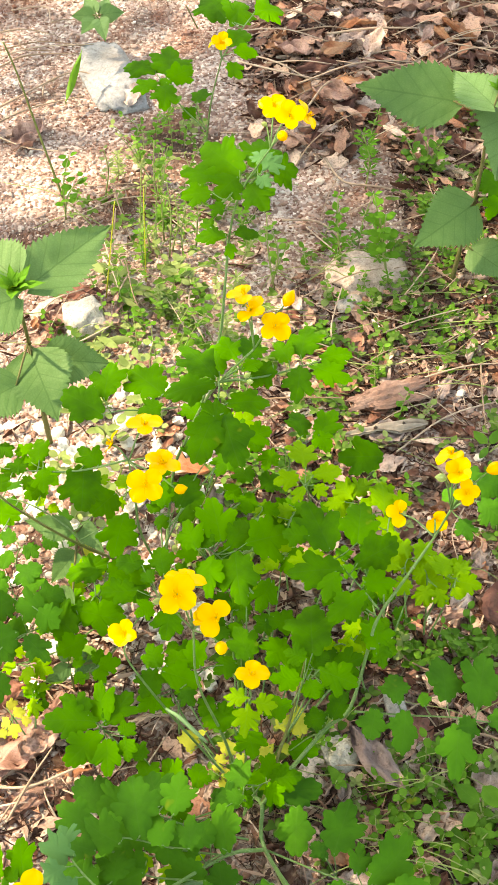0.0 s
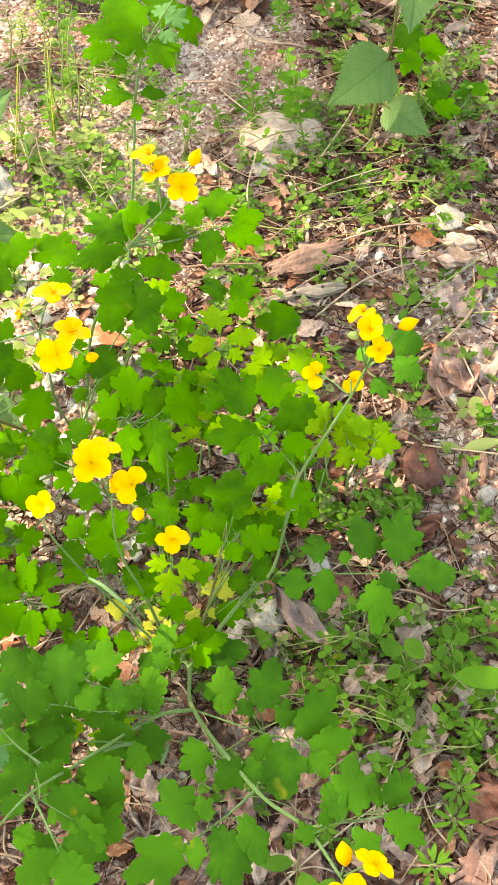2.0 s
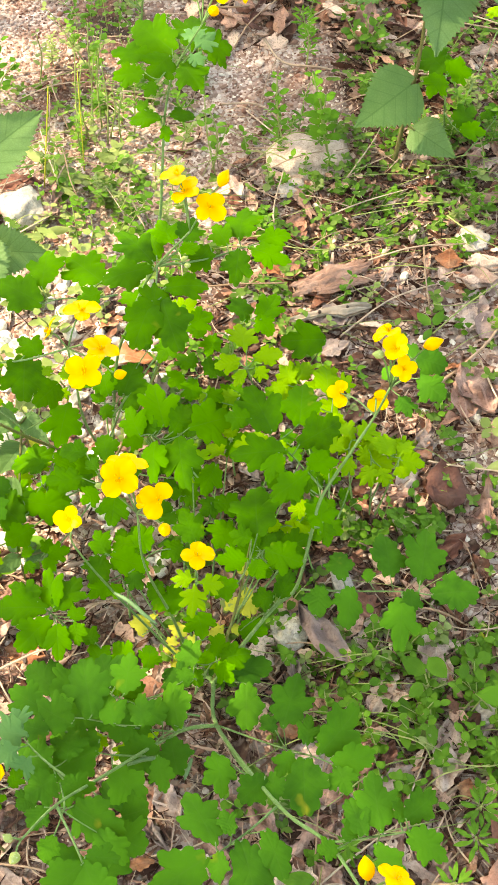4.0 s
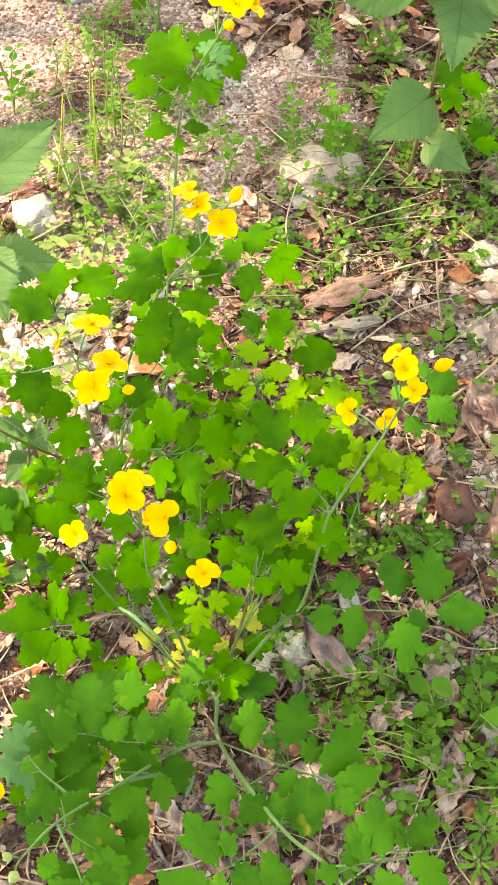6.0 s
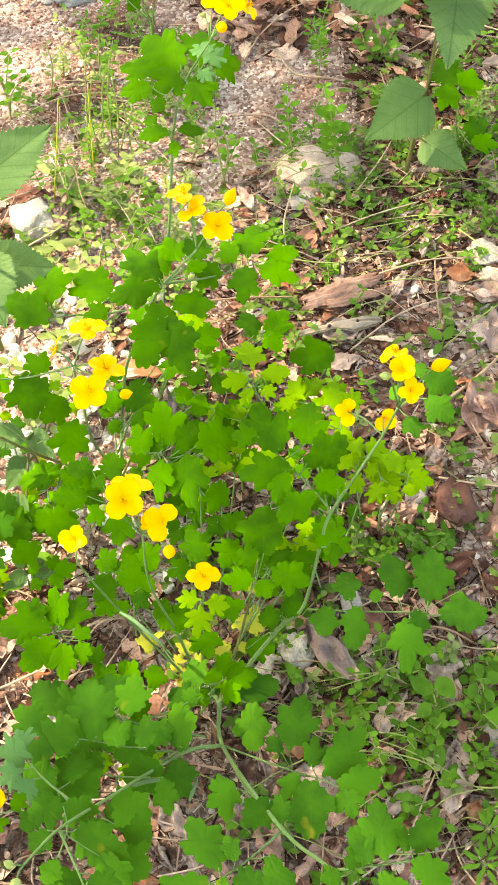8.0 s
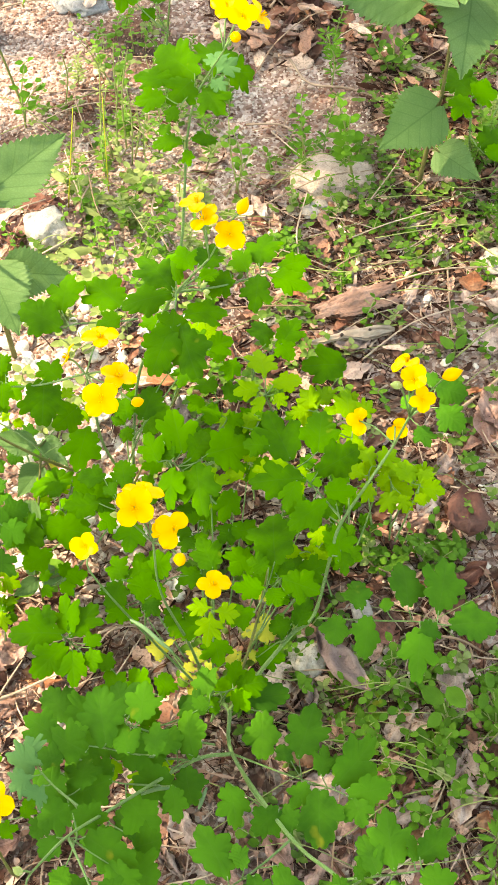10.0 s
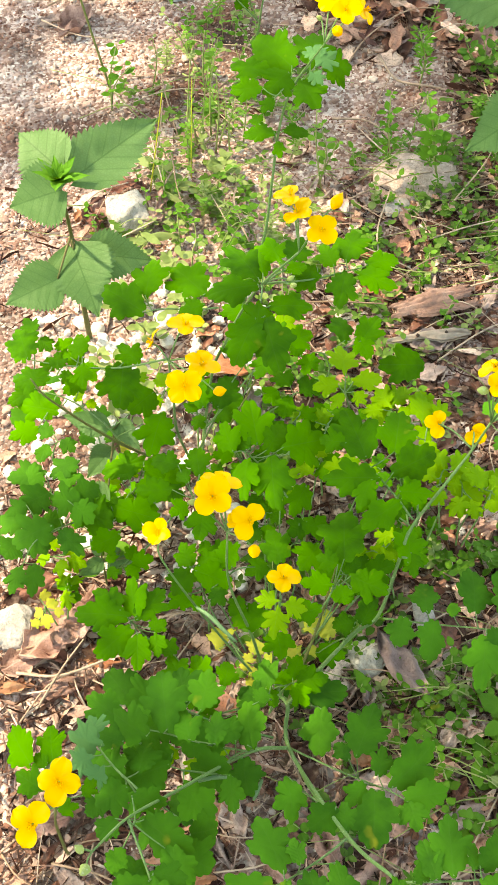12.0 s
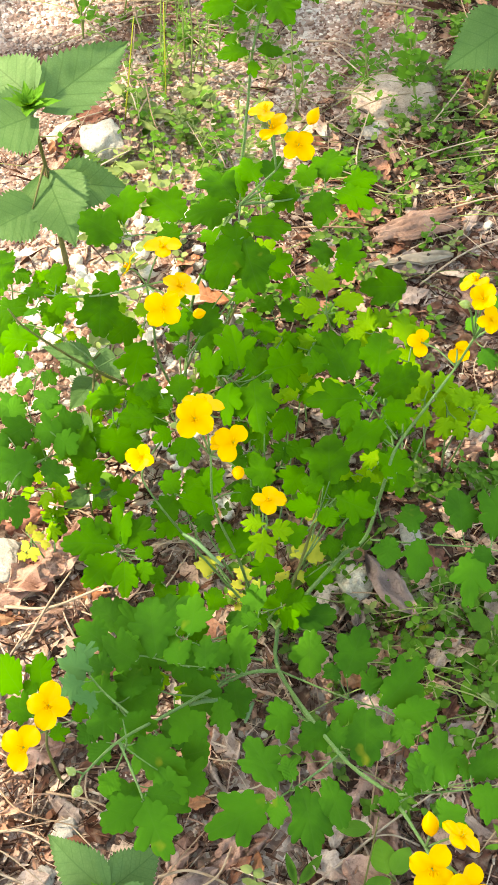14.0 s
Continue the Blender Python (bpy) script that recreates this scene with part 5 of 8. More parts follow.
leaf(mid_clump, (-0.073, 0.658, 0.03), [
    ((-0.069, 0.665, 0.05), (-0.076, 0.683, 0.047), 0.011), ((-0.066, 0.662, 0.05), (-0.055, 0.659, 0.047), 0.011), ((-0.071, 0.656, 0.05), (-0.076, 0.647, 0.047), 0.011),
], "pale", "young yellow-green leaf")
leaf(mid_clump, (-0.141, 0.665, 0.02), [
    ((-0.137, 0.655, 0.04), (-0.145, 0.666, 0.037), 0.009), ((-0.133, 0.654, 0.04), (-0.125, 0.652, 0.037), 0.009), ((-0.137, 0.649, 0.04), (-0.14, 0.641, 0.037), 0.008),
], "pale", "young yellow-green leaf")
leaf(mid_clump, (-0.1, 0.63, 0.02), [
    ((-0.098, 0.625, 0.035), (-0.105, 0.637, 0.032), 0.009), ((-0.094, 0.624, 0.035), (-0.087, 0.624, 0.032), 0.009), ((-0.097, 0.619, 0.035), (-0.099, 0.61, 0.032), 0.009),
], "yellow", "yellowed leaf low in the shade of the clump")
flower(mid_clump, (0.052, 0.572, 0.322), (0.05, -0.45, 1), 0.0108, spin=0, joint=T_END)
flower(mid_clump, (0.037, 0.582, 0.326), (-0.2, 0.0, 1), 0.0105, 3, spin=190, closed=0.15, joint=T_END)
flower(mid_clump, (0.033, 0.592, 0.330), (-0.1, 0.2, 1), 0.0108, 3, spin=50, joint=T_END)
bud(mid_clump, (0.059, 0.584, 0.330), (0.5, 0.6, 0.6), 0.0115, T_END)
bud(mid_clump, (0.033, 0.580, 0.270), (0.7, 0.1, 0.6), 0.006, T_NODE, True)
bud(mid_clump, (0.035, 0.575, 0.270), (0.7, -0.4, 0.6), 0.006, T_NODE, True)
flower(mid_clump, (-0.029, 0.538, 0.272), (0.0, 0.15, 1), 0.0112, spin=50, joint=L_END)
flower(mid_clump, (-0.024, 0.479, 0.285), (-0.05, -0.4, 1), 0.0118, spin=5, joint=L_END)
flower(mid_clump, (-0.016, 0.500, 0.280), (0.25, 0.05, 1), 0.0118, spin=30, closed=0.1, joint=L_END)
flower(mid_clump, (-0.051, 0.536, 0.255), (-0.8, 0.2, 0.5), 0.0105, 2, spin=90, closed=0.2, joint=L_END)
bud(mid_clump, (-0.007, 0.488, 0.270), (0.8, -0.2, 0.5), 0.0095, L_END)

# ---- greater celandine: far plants ----
far_plant = thing("celandine", (-0.024, 0.746, 0.000), "slender celandine with one leafy stem and yellow flowers", "plant", "celandine plants")
F_END = (0.051, 0.733, 0.335)
stem(far_plant, [far_plant.location, (0.007, 0.754, 0.120), (0.015, 0.764, 0.180), (0.020, 0.769, 0.230), (0.030, 0.757, 0.280), F_END], 0.0014, 0.0006)
leaf(far_plant, (0.030, 0.757, 0.280), [
    ((0.029, 0.769, 0.290), (0.000, 0.807, 0.287), 0.030), ((0.013, 0.760, 0.290), (-0.015, 0.775, 0.287), 0.021),
    ((0.009, 0.744, 0.290), (-0.013, 0.744, 0.287), 0.019), ((0.027, 0.762, 0.290), (0.012, 0.743, 0.287), 0.027),
    ((0.035, 0.755, 0.290), (0.048, 0.729, 0.287), 0.024), ((0.052, 0.768, 0.290), (0.072, 0.773, 0.287), 0.026),
    ((0.042, 0.770, 0.290), (0.046, 0.813, 0.287), 0.023), ((0.017, 0.733, 0.290), (0.010, 0.722, 0.287), 0.011),
])
leaf(far_plant, (0.020, 0.769, 0.230), [
    ((0.017, 0.763, 0.235), (-0.006, 0.765, 0.232), 0.020), ((0.024, 0.765, 0.235), (0.043, 0.767, 0.232), 0.015),
    ((0.005, 0.772, 0.235), (0.000, 0.788, 0.232), 0.011), ((0.020, 0.753, 0.235), (0.022, 0.739, 0.232), 0.010),
])
leaf(far_plant, (0.035, 0.757, 0.285), [
    ((0.042, 0.750, 0.310), (0.048, 0.772, 0.307), 0.014), ((0.046, 0.743, 0.310), (0.060, 0.763, 0.307), 0.014),
    ((0.042, 0.737, 0.310), (0.051, 0.728, 0.307), 0.013),
], "blue")
flower(far_plant, (0.054, 0.757, 0.352), (-0.1, -0.3, 1), 0.0112, spin=20, joint=F_END)
flower(far_plant, (0.064, 0.741, 0.355), (0.1, -0.6, 0.8), 0.0108, spin=50, closed=0.2, joint=F_END)
flower(far_plant, (0.076, 0.749, 0.350), (0.8, -0.1, 0.6), 0.0108, 3, spin=10, joint=F_END)
bud(far_plant, (0.059, 0.733, 0.345), (0.0, -0.8, 0.5), 0.011, F_END)
bud(far_plant, (0.048, 0.746, 0.345), (-0.6, -0.5, 0.5), 0.006, F_END, True)

back_plant = thing("celandine", (-0.019, 1.159, 0.000), "young celandine plant beside a grey rock", "plant", "celandine plants")
B_END = (0.011, 0.996, 0.240)
stem(back_plant, [back_plant.location, (-0.005, 1.086, 0.130), B_END], 0.0012, 0.0006)
leaf(back_plant, (-0.012, 1.119, 0.080), [
    ((-0.060, 1.120, 0.150), (-0.093, 1.140, 0.147), 0.027), ((-0.046, 1.111, 0.150), (-0.047, 1.170, 0.147), 0.027),
    ((-0.045, 1.106, 0.150), (-0.022, 1.133, 0.147), 0.025), ((-0.056, 1.101, 0.150), (-0.083, 1.093, 0.147), 0.024),
    ((-0.048, 1.099, 0.150), (-0.049, 1.060, 0.147), 0.027), ((-0.054, 1.106, 0.150), (-0.045, 1.090, 0.147), 0.014),
])
leaf(back_plant, (-0.013, 1.148, 0.060), [
    ((-0.023, 1.131, 0.100), (-0.034, 1.118, 0.097), 0.016), ((-0.021, 1.141, 0.100), (-0.014, 1.171, 0.097), 0.017),
])
leaf(back_plant, (0.011, 0.996, 0.240), [
    ((0.014, 1.048, 0.250), (-0.008, 1.096, 0.247), 0.032), ((0.020, 1.039, 0.250), (0.031, 1.085, 0.247), 0.027),
    ((0.040, 1.058, 0.250), (0.067, 1.067, 0.247), 0.035), ((0.017, 1.005, 0.250), (0.036, 1.030, 0.247), 0.019),
    ((0.022, 0.993, 0.250), (0.043, 0.993, 0.247), 0.017), ((0.018, 0.975, 0.250), (0.028, 0.956, 0.247), 0.014),
])
flower(back_plant, (0.012, 0.981, 0.265), (0.1, -0.5, 1), 0.01, spin=30, closed=0.3, joint=B_END)
flower(back_plant, (0.007, 0.989, 0.262), (-0.6, 0.1, 0.8), 0.009, 3, spin=70, joint=B_END)

right_plant = thing("celandine", (0.289, 0.979, 0.000), "small celandine plant beside a toothed-leaved herb", "plant", "celandine plants")
stem(right_plant, [right_plant.location, (0.284, 0.982, 0.050), (0.278, 0.973, 0.100)], 0.0012, 0.0008)
leaf(right_plant, (0.278, 0.973, 0.100), [
    ((0.280, 0.981, 0.100), (0.260, 1.021, 0.097), 0.028), ((0.281, 0.981, 0.100), (0.305, 0.984, 0.097), 0.028),
    ((0.276, 0.976, 0.100), (0.259, 0.952, 0.097), 0.024), ((0.281, 0.977, 0.100), (0.300, 1.006, 0.097), 0.021),
])
leaf(right_plant, (0.284, 0.982, 0.050), [
    ((0.289, 0.953, 0.060), (0.315, 0.980, 0.057), 0.024), ((0.293, 0.945, 0.060), (0.317, 0.943, 0.057), 0.021),
])

leaf(right_plant, (0.3, 1.0, 0.03), [
    ((0.36, 1.116, 0.06), (0.365, 1.148, 0.057), 0.017),
    ((0.359, 1.122, 0.06), (0.35, 1.139, 0.057), 0.012),
    ((0.365, 1.119, 0.06), (0.381, 1.135, 0.057), 0.013),
], "pale")
leaf(right_plant, (0.3, 0.95, 0.02), [
    ((0.333, 0.977, 0.05), (0.334, 1.002, 0.047), 0.017),
    ((0.33, 0.974, 0.05), (0.32, 0.984, 0.047), 0.013),
    ((0.336, 0.976, 0.05), (0.353, 0.991, 0.047), 0.014),
], "green")

left_plant = thing("celandine", (-0.104, 0.297, 0.000), "celandine with two open flowers beside a toothed-leaved plant", "plant", "celandine plants")
N_END = (-0.072, 0.247, 0.240)
stem(left_plant, [left_plant.location, (-0.089, 0.269, 0.100), (-0.082, 0.258, 0.180), N_END], 0.0011, 0.0006, STEM_BROWN)
leaf(left_plant, (-0.081, 0.259, 0.190), [
    ((-0.097, 0.283, 0.200), (-0.112, 0.304, 0.197), 0.020), ((-0.085, 0.285, 0.200), (-0.090, 0.307, 0.197), 0.013),
    ((-0.088, 0.282, 0.200), (-0.096, 0.290, 0.197), 0.009), ((-0.088, 0.269, 0.200), (-0.104, 0.279, 0.197), 0.016),
    ((-0.066, 0.267, 0.200), (-0.060, 0.277, 0.197), 0.010), ((-0.078, 0.259, 0.200), (-0.068, 0.263, 0.197), 0.010),
])
flower(left_plant, (-0.067, 0.250, 0.266), (0.0, -0.3, 1), 0.0112, spin=35, joint=N_END)
flower(left_plant, (-0.078, 0.231, 0.260), (-0.1, -0.5, 1), 0.011, 3, spin=15, joint=N_END)

leaf(near_clump, (0.012, 0.43, 0.008), [
    ((0.017, 0.445, 0.03), (0.022, 0.438, 0.028), 0.0095),
    ((0.029, 0.429, 0.03), (0.023, 0.438, 0.028), 0.0095),
    ((0.047, 0.438, 0.03), (0.044, 0.448, 0.028), 0.0095),
    ((0.014, 0.42, 0.03), (0.019, 0.426, 0.028), 0.0095),
    ((0.011, 0.43, 0.03), (0.014, 0.438, 0.028), 0.0095),
], "yellow", "small yellowed leaflets low under the clump")

# ---- low leaves under the clumps ----
def low_leaf(plant, at, turn, size, tone):
    """A basal leaf near the ground with two pairs of leaflets and an end leaflet."""
    d = Vector((math.cos(turn), math.sin(turn), 0.1))
    side = Vector((-d.y, d.x, 0))
    mid = Vector(at)
    lots = [(mid + d * size * 0.5, mid + d * size * 1.5, size * 0.95)]
    for f, k in ((0.35, 0.85), (-0.6, 0.7)):
        for flank in (-1, 1):
            root = mid + d * size * f + side * flank * size * 0.12
            lots.append((root, root + (side * flank + d * 0.45).normalized() * size * k, size * k * 0.9))
    foot = plant.location.lerp(mid, 0.35)
    leaf(plant, (foot.x, foot.y, 0.01), lots, tone)


FADED = (0.027, 0.451, 0.030)
lot = random.Random(5)
for plant, cx, cy, rx, ry, count, low, high in ((near_clump, 0.045, 0.42, 0.11, 0.12, 13, 0.03, 0.08), (near_clump, 0.06, 0.53, 0.08, 0.08, 12, 0.04, 0.1), (mid_clump, 0.02, 0.64, 0.07, 0.08, 10, 0.03, 0.09), (mid_clump, -0.09, 0.55, 0.06, 0.08, 5, 0.03, 0.08)):
    for n in range(count):
        a, r = lot.uniform(0, 6.28), math.sqrt(lot.random())
        spot = (cx + rx * r * math.cos(a), cy + ry * r * math.sin(a), lot.uniform(low, high))
        if abs(spot[0] - FADED[0]) < 0.05 and abs(spot[1] - FADED[1]) < 0.045:
            continue
        turn, size, tone = lot.uniform(0, 6.28), lot.uniform(0.014, 0.022), lot.choice(("green", "green", "green", "green", "pale"))
        if not (0.085 < spot[0] < 0.19 and 0.385 < spot[1] < 0.475):
            low_leaf(plant, spot, turn, size, tone)

# ---- toothed-leaved plants ----
TEETH = [mesh_of("leaf", *toothed_blade(k), material=TOOTHED) for k in range(4)]
TEETH_TIP = [mesh_of("leaf", *toothed_blade(9 + k, 9), material=TOOTHED_TIP) for k in range(2)]
STEM_RED = stem_material("toothed_plant_stem", (0.06, 0.1, 0.025), (0.13, 0.09, 0.04), 0.12)


def toothed_plant(line, leaves, label, apex=1.0, r0=0.0024):
    """An upright stem with pairs of saw-toothed leaves on short stalks and a tuft of young leaves at its tip."""
    plant = thing("wild_herb", line[0], label, "plant", "toothed-leaved plants")
    at = plant.location.copy()
    stem(plant, line, r0, r0 * 0.5, STEM_RED)
    spine = curve_through(line, 8)
    for a, b, width in leaves:
        a, b = Vector(a), Vector(b)
        near = min(spine, key=lambda p: (p - a).length)
        way = b - a
        blade = child("leaf", rng.choice(TEETH), plant, facing(a + way * 0.07 - at, way, (rng.uniform(-0.2, 0.2), -0.85, 1)) @ Matrix.Diagonal((way.length * 0.96, width, way.length, 1)))
        a = a + way * 0.08
        if (near - a).length > 0.002:
            child("leaf_stalk", mesh_of("leaf_stalk", *tube([near - at, near.lerp(a, 0.5) - at, a - at], 0.0011, 0.0008, 5, 3), material=STEM_RED), plant)
    if apex:
        top = Vector(line[-1]) - at
        for k in range(18):
            a = k * 2.4
            way = Vector((math.cos(a), math.sin(a), 0.3 + 0.1 * k))
            child("young_leaf", rng.choice(TEETH_TIP), plant, facing(top, way, (-way.x, -way.y, 1.2)) @ Matrix.Diagonal((apex * (0.025 - 0.001 * k), apex * (0.012 - 0.0005 * k), apex * 0.02, 1)))
    return plant


toothed_plant(
    [(-0.148, 0.758, 0.000), (-0.146, 0.748, 0.060), (-0.145, 0.744, 0.130), (-0.140, 0.725, 0.170), (-0.141, 0.721, 0.220)],
    [((-0.134, 0.726, 0.215), (-0.077, 0.808, 0.210), 0.05), ((-0.136, 0.718, 0.215), (-0.180, 0.713, 0.200), 0.05), ((-0.140, 0.731, 0.220), (-0.177, 0.763, 0.230), 0.046),
     ((-0.133, 0.730, 0.136), (-0.080, 0.738, 0.122), 0.042), ((-0.143, 0.734, 0.142), (-0.119, 0.682, 0.120), 0.056), ((-0.148, 0.706, 0.133), (-0.190, 0.684, 0.125), 0.042)],
    "upright wild herb with broad toothed grey-green leaves in the sun")
toothed_plant(
    [(0.234, 0.957, 0.000), (0.241, 0.967, 0.045), (0.251, 0.981, 0.100), (0.256, 0.993, 0.170), (0.259, 0.988, 0.210)],
    [((0.233, 1.022, 0.175), (0.138, 1.046, 0.180), 0.066), ((0.249, 0.968, 0.100), (0.192, 0.927, 0.085), 0.06), ((0.249, 0.961, 0.050), (0.284, 0.921, 0.050), 0.04),
     ((0.275, 1.023, 0.19), (0.256, 0.925, 0.165), 0.068), ((0.292, 0.977, 0.2), (0.362, 1.019, 0.19), 0.066), ((0.255, 0.966, 0.205), (0.226, 1.04, 0.2), 0.05), ((0.272, 1.043, 0.210), (0.334, 1.086, 0.220), 0.05)],
    "upright wild herb with toothed green leaves on a brownish stem", 0.6)
toothed_plant(
    [(-0.069, 0.205, 0.000), (-0.061, 0.202, 0.060), (-0.055, 0.199, 0.100)],
    [((-0.054, 0.202, 0.100), (-0.093, 0.232, 0.100), 0.034), ((-0.052, 0.204, 0.100), (-0.024, 0.227, 0.100), 0.032), ((-0.051, 0.201, 0.100), (-0.019, 0.177, 0.095), 0.036), ((-0.058, 0.197, 0.100), (-0.093, 0.180, 0.095), 0.034)],
    "low young herb with four toothed leaves spread over litter", 0.5, 0.002)
toothed_plant([(-0.104, 0.622, 0.000), (-0.100, 0.604, 0.050), (-0.096, 0.584, 0.100)],
              [((-0.099, 0.584, 0.100), (-0.136, 0.594, 0.100), 0.02), ((-0.094, 0.591, 0.100), (-0.075, 0.565, 0.100), 0.017), ((-0.104, 0.601, 0.050), (-0.120, 0.574, 0.050), 0.025), ((-0.097, 0.535, 0.07), (-0.124, 0.548, 0.07), 0.028)],
              "small slender herb with narrow toothed leaves under celandine", 0.0, 0.0012)
toothed_plant([(-0.102, 0.503, 0.000), (-0.101, 0.502, 0.035), (-0.102, 0.505, 0.050)],
              [((-0.100, 0.501, 0.045), (-0.118, 0.490, 0.040), 0.014), ((-0.102, 0.502, 0.050), (-0.112, 0.517, 0.050), 0.008), ((-0.088, 0.514, 0.040), (-0.096, 0.497, 0.040), 0.018), ((-0.083, 0.509, 0.040), (-0.075, 0.493, 0.030), 0.014)],
              "small herb seedling with thin leaves in the sun", 0.0, 0.0009)
toothed_plant([(-0.157, 1.44, 0.0), (-0.151, 1.396, 0.04), (-0.15, 1.382, 0.06)],
              [((-0.153, 1.384, 0.06), (-0.18, 1.382, 0.06), 0.022), ((-0.151, 1.387, 0.06), (-0.169, 1.421, 0.06), 0.022), ((-0.147, 1.387, 0.06), (-0.141, 1.426, 0.06), 0.022), ((-0.146, 1.384, 0.06), (-0.118, 1.391, 0.06), 0.024), ((-0.147, 1.377, 0.06), (-0.137, 1.334, 0.06), 0.022), ((-0.151, 1.377, 0.06), (-0.165, 1.347, 0.06), 0.022)],
              "low plant with a whorl of narrow leaves by the rock", 0.0, 0.0012)


# ---- thin single plants ----
def tall_stalk(points, label, r=0.0011, material=None):
    plant = thing("grass_stalk", points[0], label, "grass", "thin stalks")
    stem(plant, points, r, r * 0.6, material or STEM_BROWN, "stalk")
    return plant


tall_stalk([(-0.171, 1.109, 0.000), (-0.192, 1.141, 0.060), (-0.210, 1.166, 0.120), (-0.221, 1.177, 0.150)], "thin dark green stalk leaning over the grit", 0.0014)
tall_stalk([(-0.111, 0.992, 0.000), (-0.102, 0.984, 0.050), (-0.096, 0.978, 0.090)], "thin yellow stalk in the sun", 0.0008, STRAW)
tall_stalk([(-0.019, 1.182, 0.160), (-0.028, 1.157, 0.200)], "thin stalk behind the rock", 0.0008)
tall_stalk([(0.104, 0.269, 0.000), (0.106, 0.291, 0.050), (0.111, 0.318, 0.100)], "thin dry grass stalk among celandine leaves", 0.0006, STRAW)
tall_stalk([(0.096, 0.218, 0.000), (0.102, 0.243, 0.040), (0.105, 0.256, 0.070)], "thin green grass stalk", 0.0007)
tall_stalk([(0.091, 1.059, 0.000), (0.123, 0.990, 0.020), (0.158, 0.977, -0.000)], "thin brown runner over the grit", 0.0008, STRAW)

YELLOW_STALK = stem_material("yellowing_stalk", (0.42, 0.44, 0.04), (0.55, 0.54, 0.07), 0.0)
tall_stalk([(-0.112, 0.95, 0.0), (-0.102, 0.955, 0.06), (-0.094, 0.964, 0.11)], "bright yellow upright stalk in the sun", 0.0008, YELLOW_STALK)
tall_stalk([(-0.073, 0.972, 0.0), (-0.07, 0.975, 0.06), (-0.068, 0.986, 0.11)], "pale yellowish upright stalk in the sun", 0.0006, YELLOW_STALK)
tall_stalk([(-0.175, 0.861, -0.0), (-0.155, 0.902, 0.02), (-0.132, 0.965, 0.03)], "thin pale stalk leaning past the white stone", 0.0007, STRAW)

# ---- small ground weeds ----
OVAL = {tone: [mesh_of("leaf", *plain_blade(40 + k, 0.27 + 0.05 * k, 6, 1, 0.35, 0, 0.85), material=m) for k in range(3)] for tone, m in (("green", WEED), ("pale", WEED_PALE), ("fresh", TOOTHED_TIP))}
NARROW = {tone: [mesh_of("leaf", *plain_blade(50 + k, 0.13, 6, 1, 0.3, 0, 1.0), material=m) for k in range(2)] for tone, m in (("green", WEED), ("pale", WEED_PALE), ("fresh", TOOTHED_TIP))}
WEED_STEM = stem_material("weed_stem", (0.2, 0.3, 0.09), (0.3, 0.3, 0.14), 0.1)


def weed(at, tall, tone, seed, kind):
    """A small weed: a weak stem with leaves in opposite pairs (chickweed) or in whorls (bedstraw)."""
    lot = random.Random(seed)
    x, y = at
    name, label, category = {
        "pair": ("chickweed", "small chickweed with oval green leaves creeping over soil", "weed"),
        "whorl": ("bedstraw", "thin bedstraw with whorls of narrow leaves", "weed"),
    }[kind]
    plant = thing(name, (x, y, ground_height(x, y)), label, category, "ground weeds")
    bend = Vector((lot.uniform(-0.7, 0.7), lot.uniform(-0.7, 0.7), 0)) * tall * (0.9 if kind == "pair" else 0.25)
    line = [Vector((0, 0, 0)), bend * 0.35 + Vector((0, 0, tall * 0.55)), bend + Vector((0, 0, tall))]
    child("stem", mesh_of("stem", *tube(line, 0.0007, 0.0004, 4, 4), material=WEED_STEM), plant)
    spots = curve_through(line, 6)
    joints = lot.choice((3, 4, 5)) if kind == "pair" else lot.choice((3, 4, 5, 6))
    turn = lot.uniform(0, 3)
    for j in range(joints):
        f = 0.25 + 0.75 * j / (joints - 1)
        p = spots[int(f * (len(spots) - 1))]
        count = 2 if kind == "pair" else 6
        size = (lot.uniform(0.006, 0.0115) if kind == "pair" else lot.uniform(0.008, 0.0135)) * (1.1 - 0.35 * f)
        turn += 1.57
        for k in range(count):
            a = turn + 2 * math.pi * k / count + lot.uniform(-0.2, 0.2)
            way = Vector((math.cos(a), math.sin(a), lot.uniform(-0.1, 0.5)))
            child("leaf", lot.choice((OVAL if kind == "pair" else NARROW)[tone]), plant, facing(p, way, (-way.x * 0.3, -way.y * 0.3 - 0.2, 1), size))
    return plant


def weeds_in(count, x0, x1, y0, y1, low, high, whorls, pale, seed):
    lot = random.Random(seed)
    models = {}
    for n in range(count):
        kind, tone = ("whorl" if lot.random() < whorls else "pair"), ("pale" if lot.random() < pale else "green")
        x, y = lot.uniform(x0, x1), lot.uniform(y0, y1)
        key = (kind, tone, n % 5)
        if key in models:
            m = pose(x, y, ground_height(x, y), lot.uniform(-12, 12), lot.uniform(-12, 12), lot.uniform(0, 360))
            copy_thing(models[key], m)
        else:
            models[key] = weed((x, y), lot.uniform(low, high), tone, seed * 100 + n, kind)


weeds_in(68, 0.09, 0.35, 0.83, 1.03, 0.012, 0.035, 0.1, 0.15, 1)
weeds_in(64, 0.12, 0.27, 0.32, 0.45, 0.012, 0.036, 0.03, 0.04, 2)
weeds_in(36, -0.16, 0.06, 0.86, 1.15, 0.02, 0.06, 0.35, 0.5, 3)
weeds_in(22, 0.2, 0.36, 0.95, 1.25, 0.02, 0.06, 0.2, 0.2, 4)
weeds_in(34, -0.05, 0.2, 0.6, 0.85, 0.012, 0.03, 0.1, 0.25, 5)
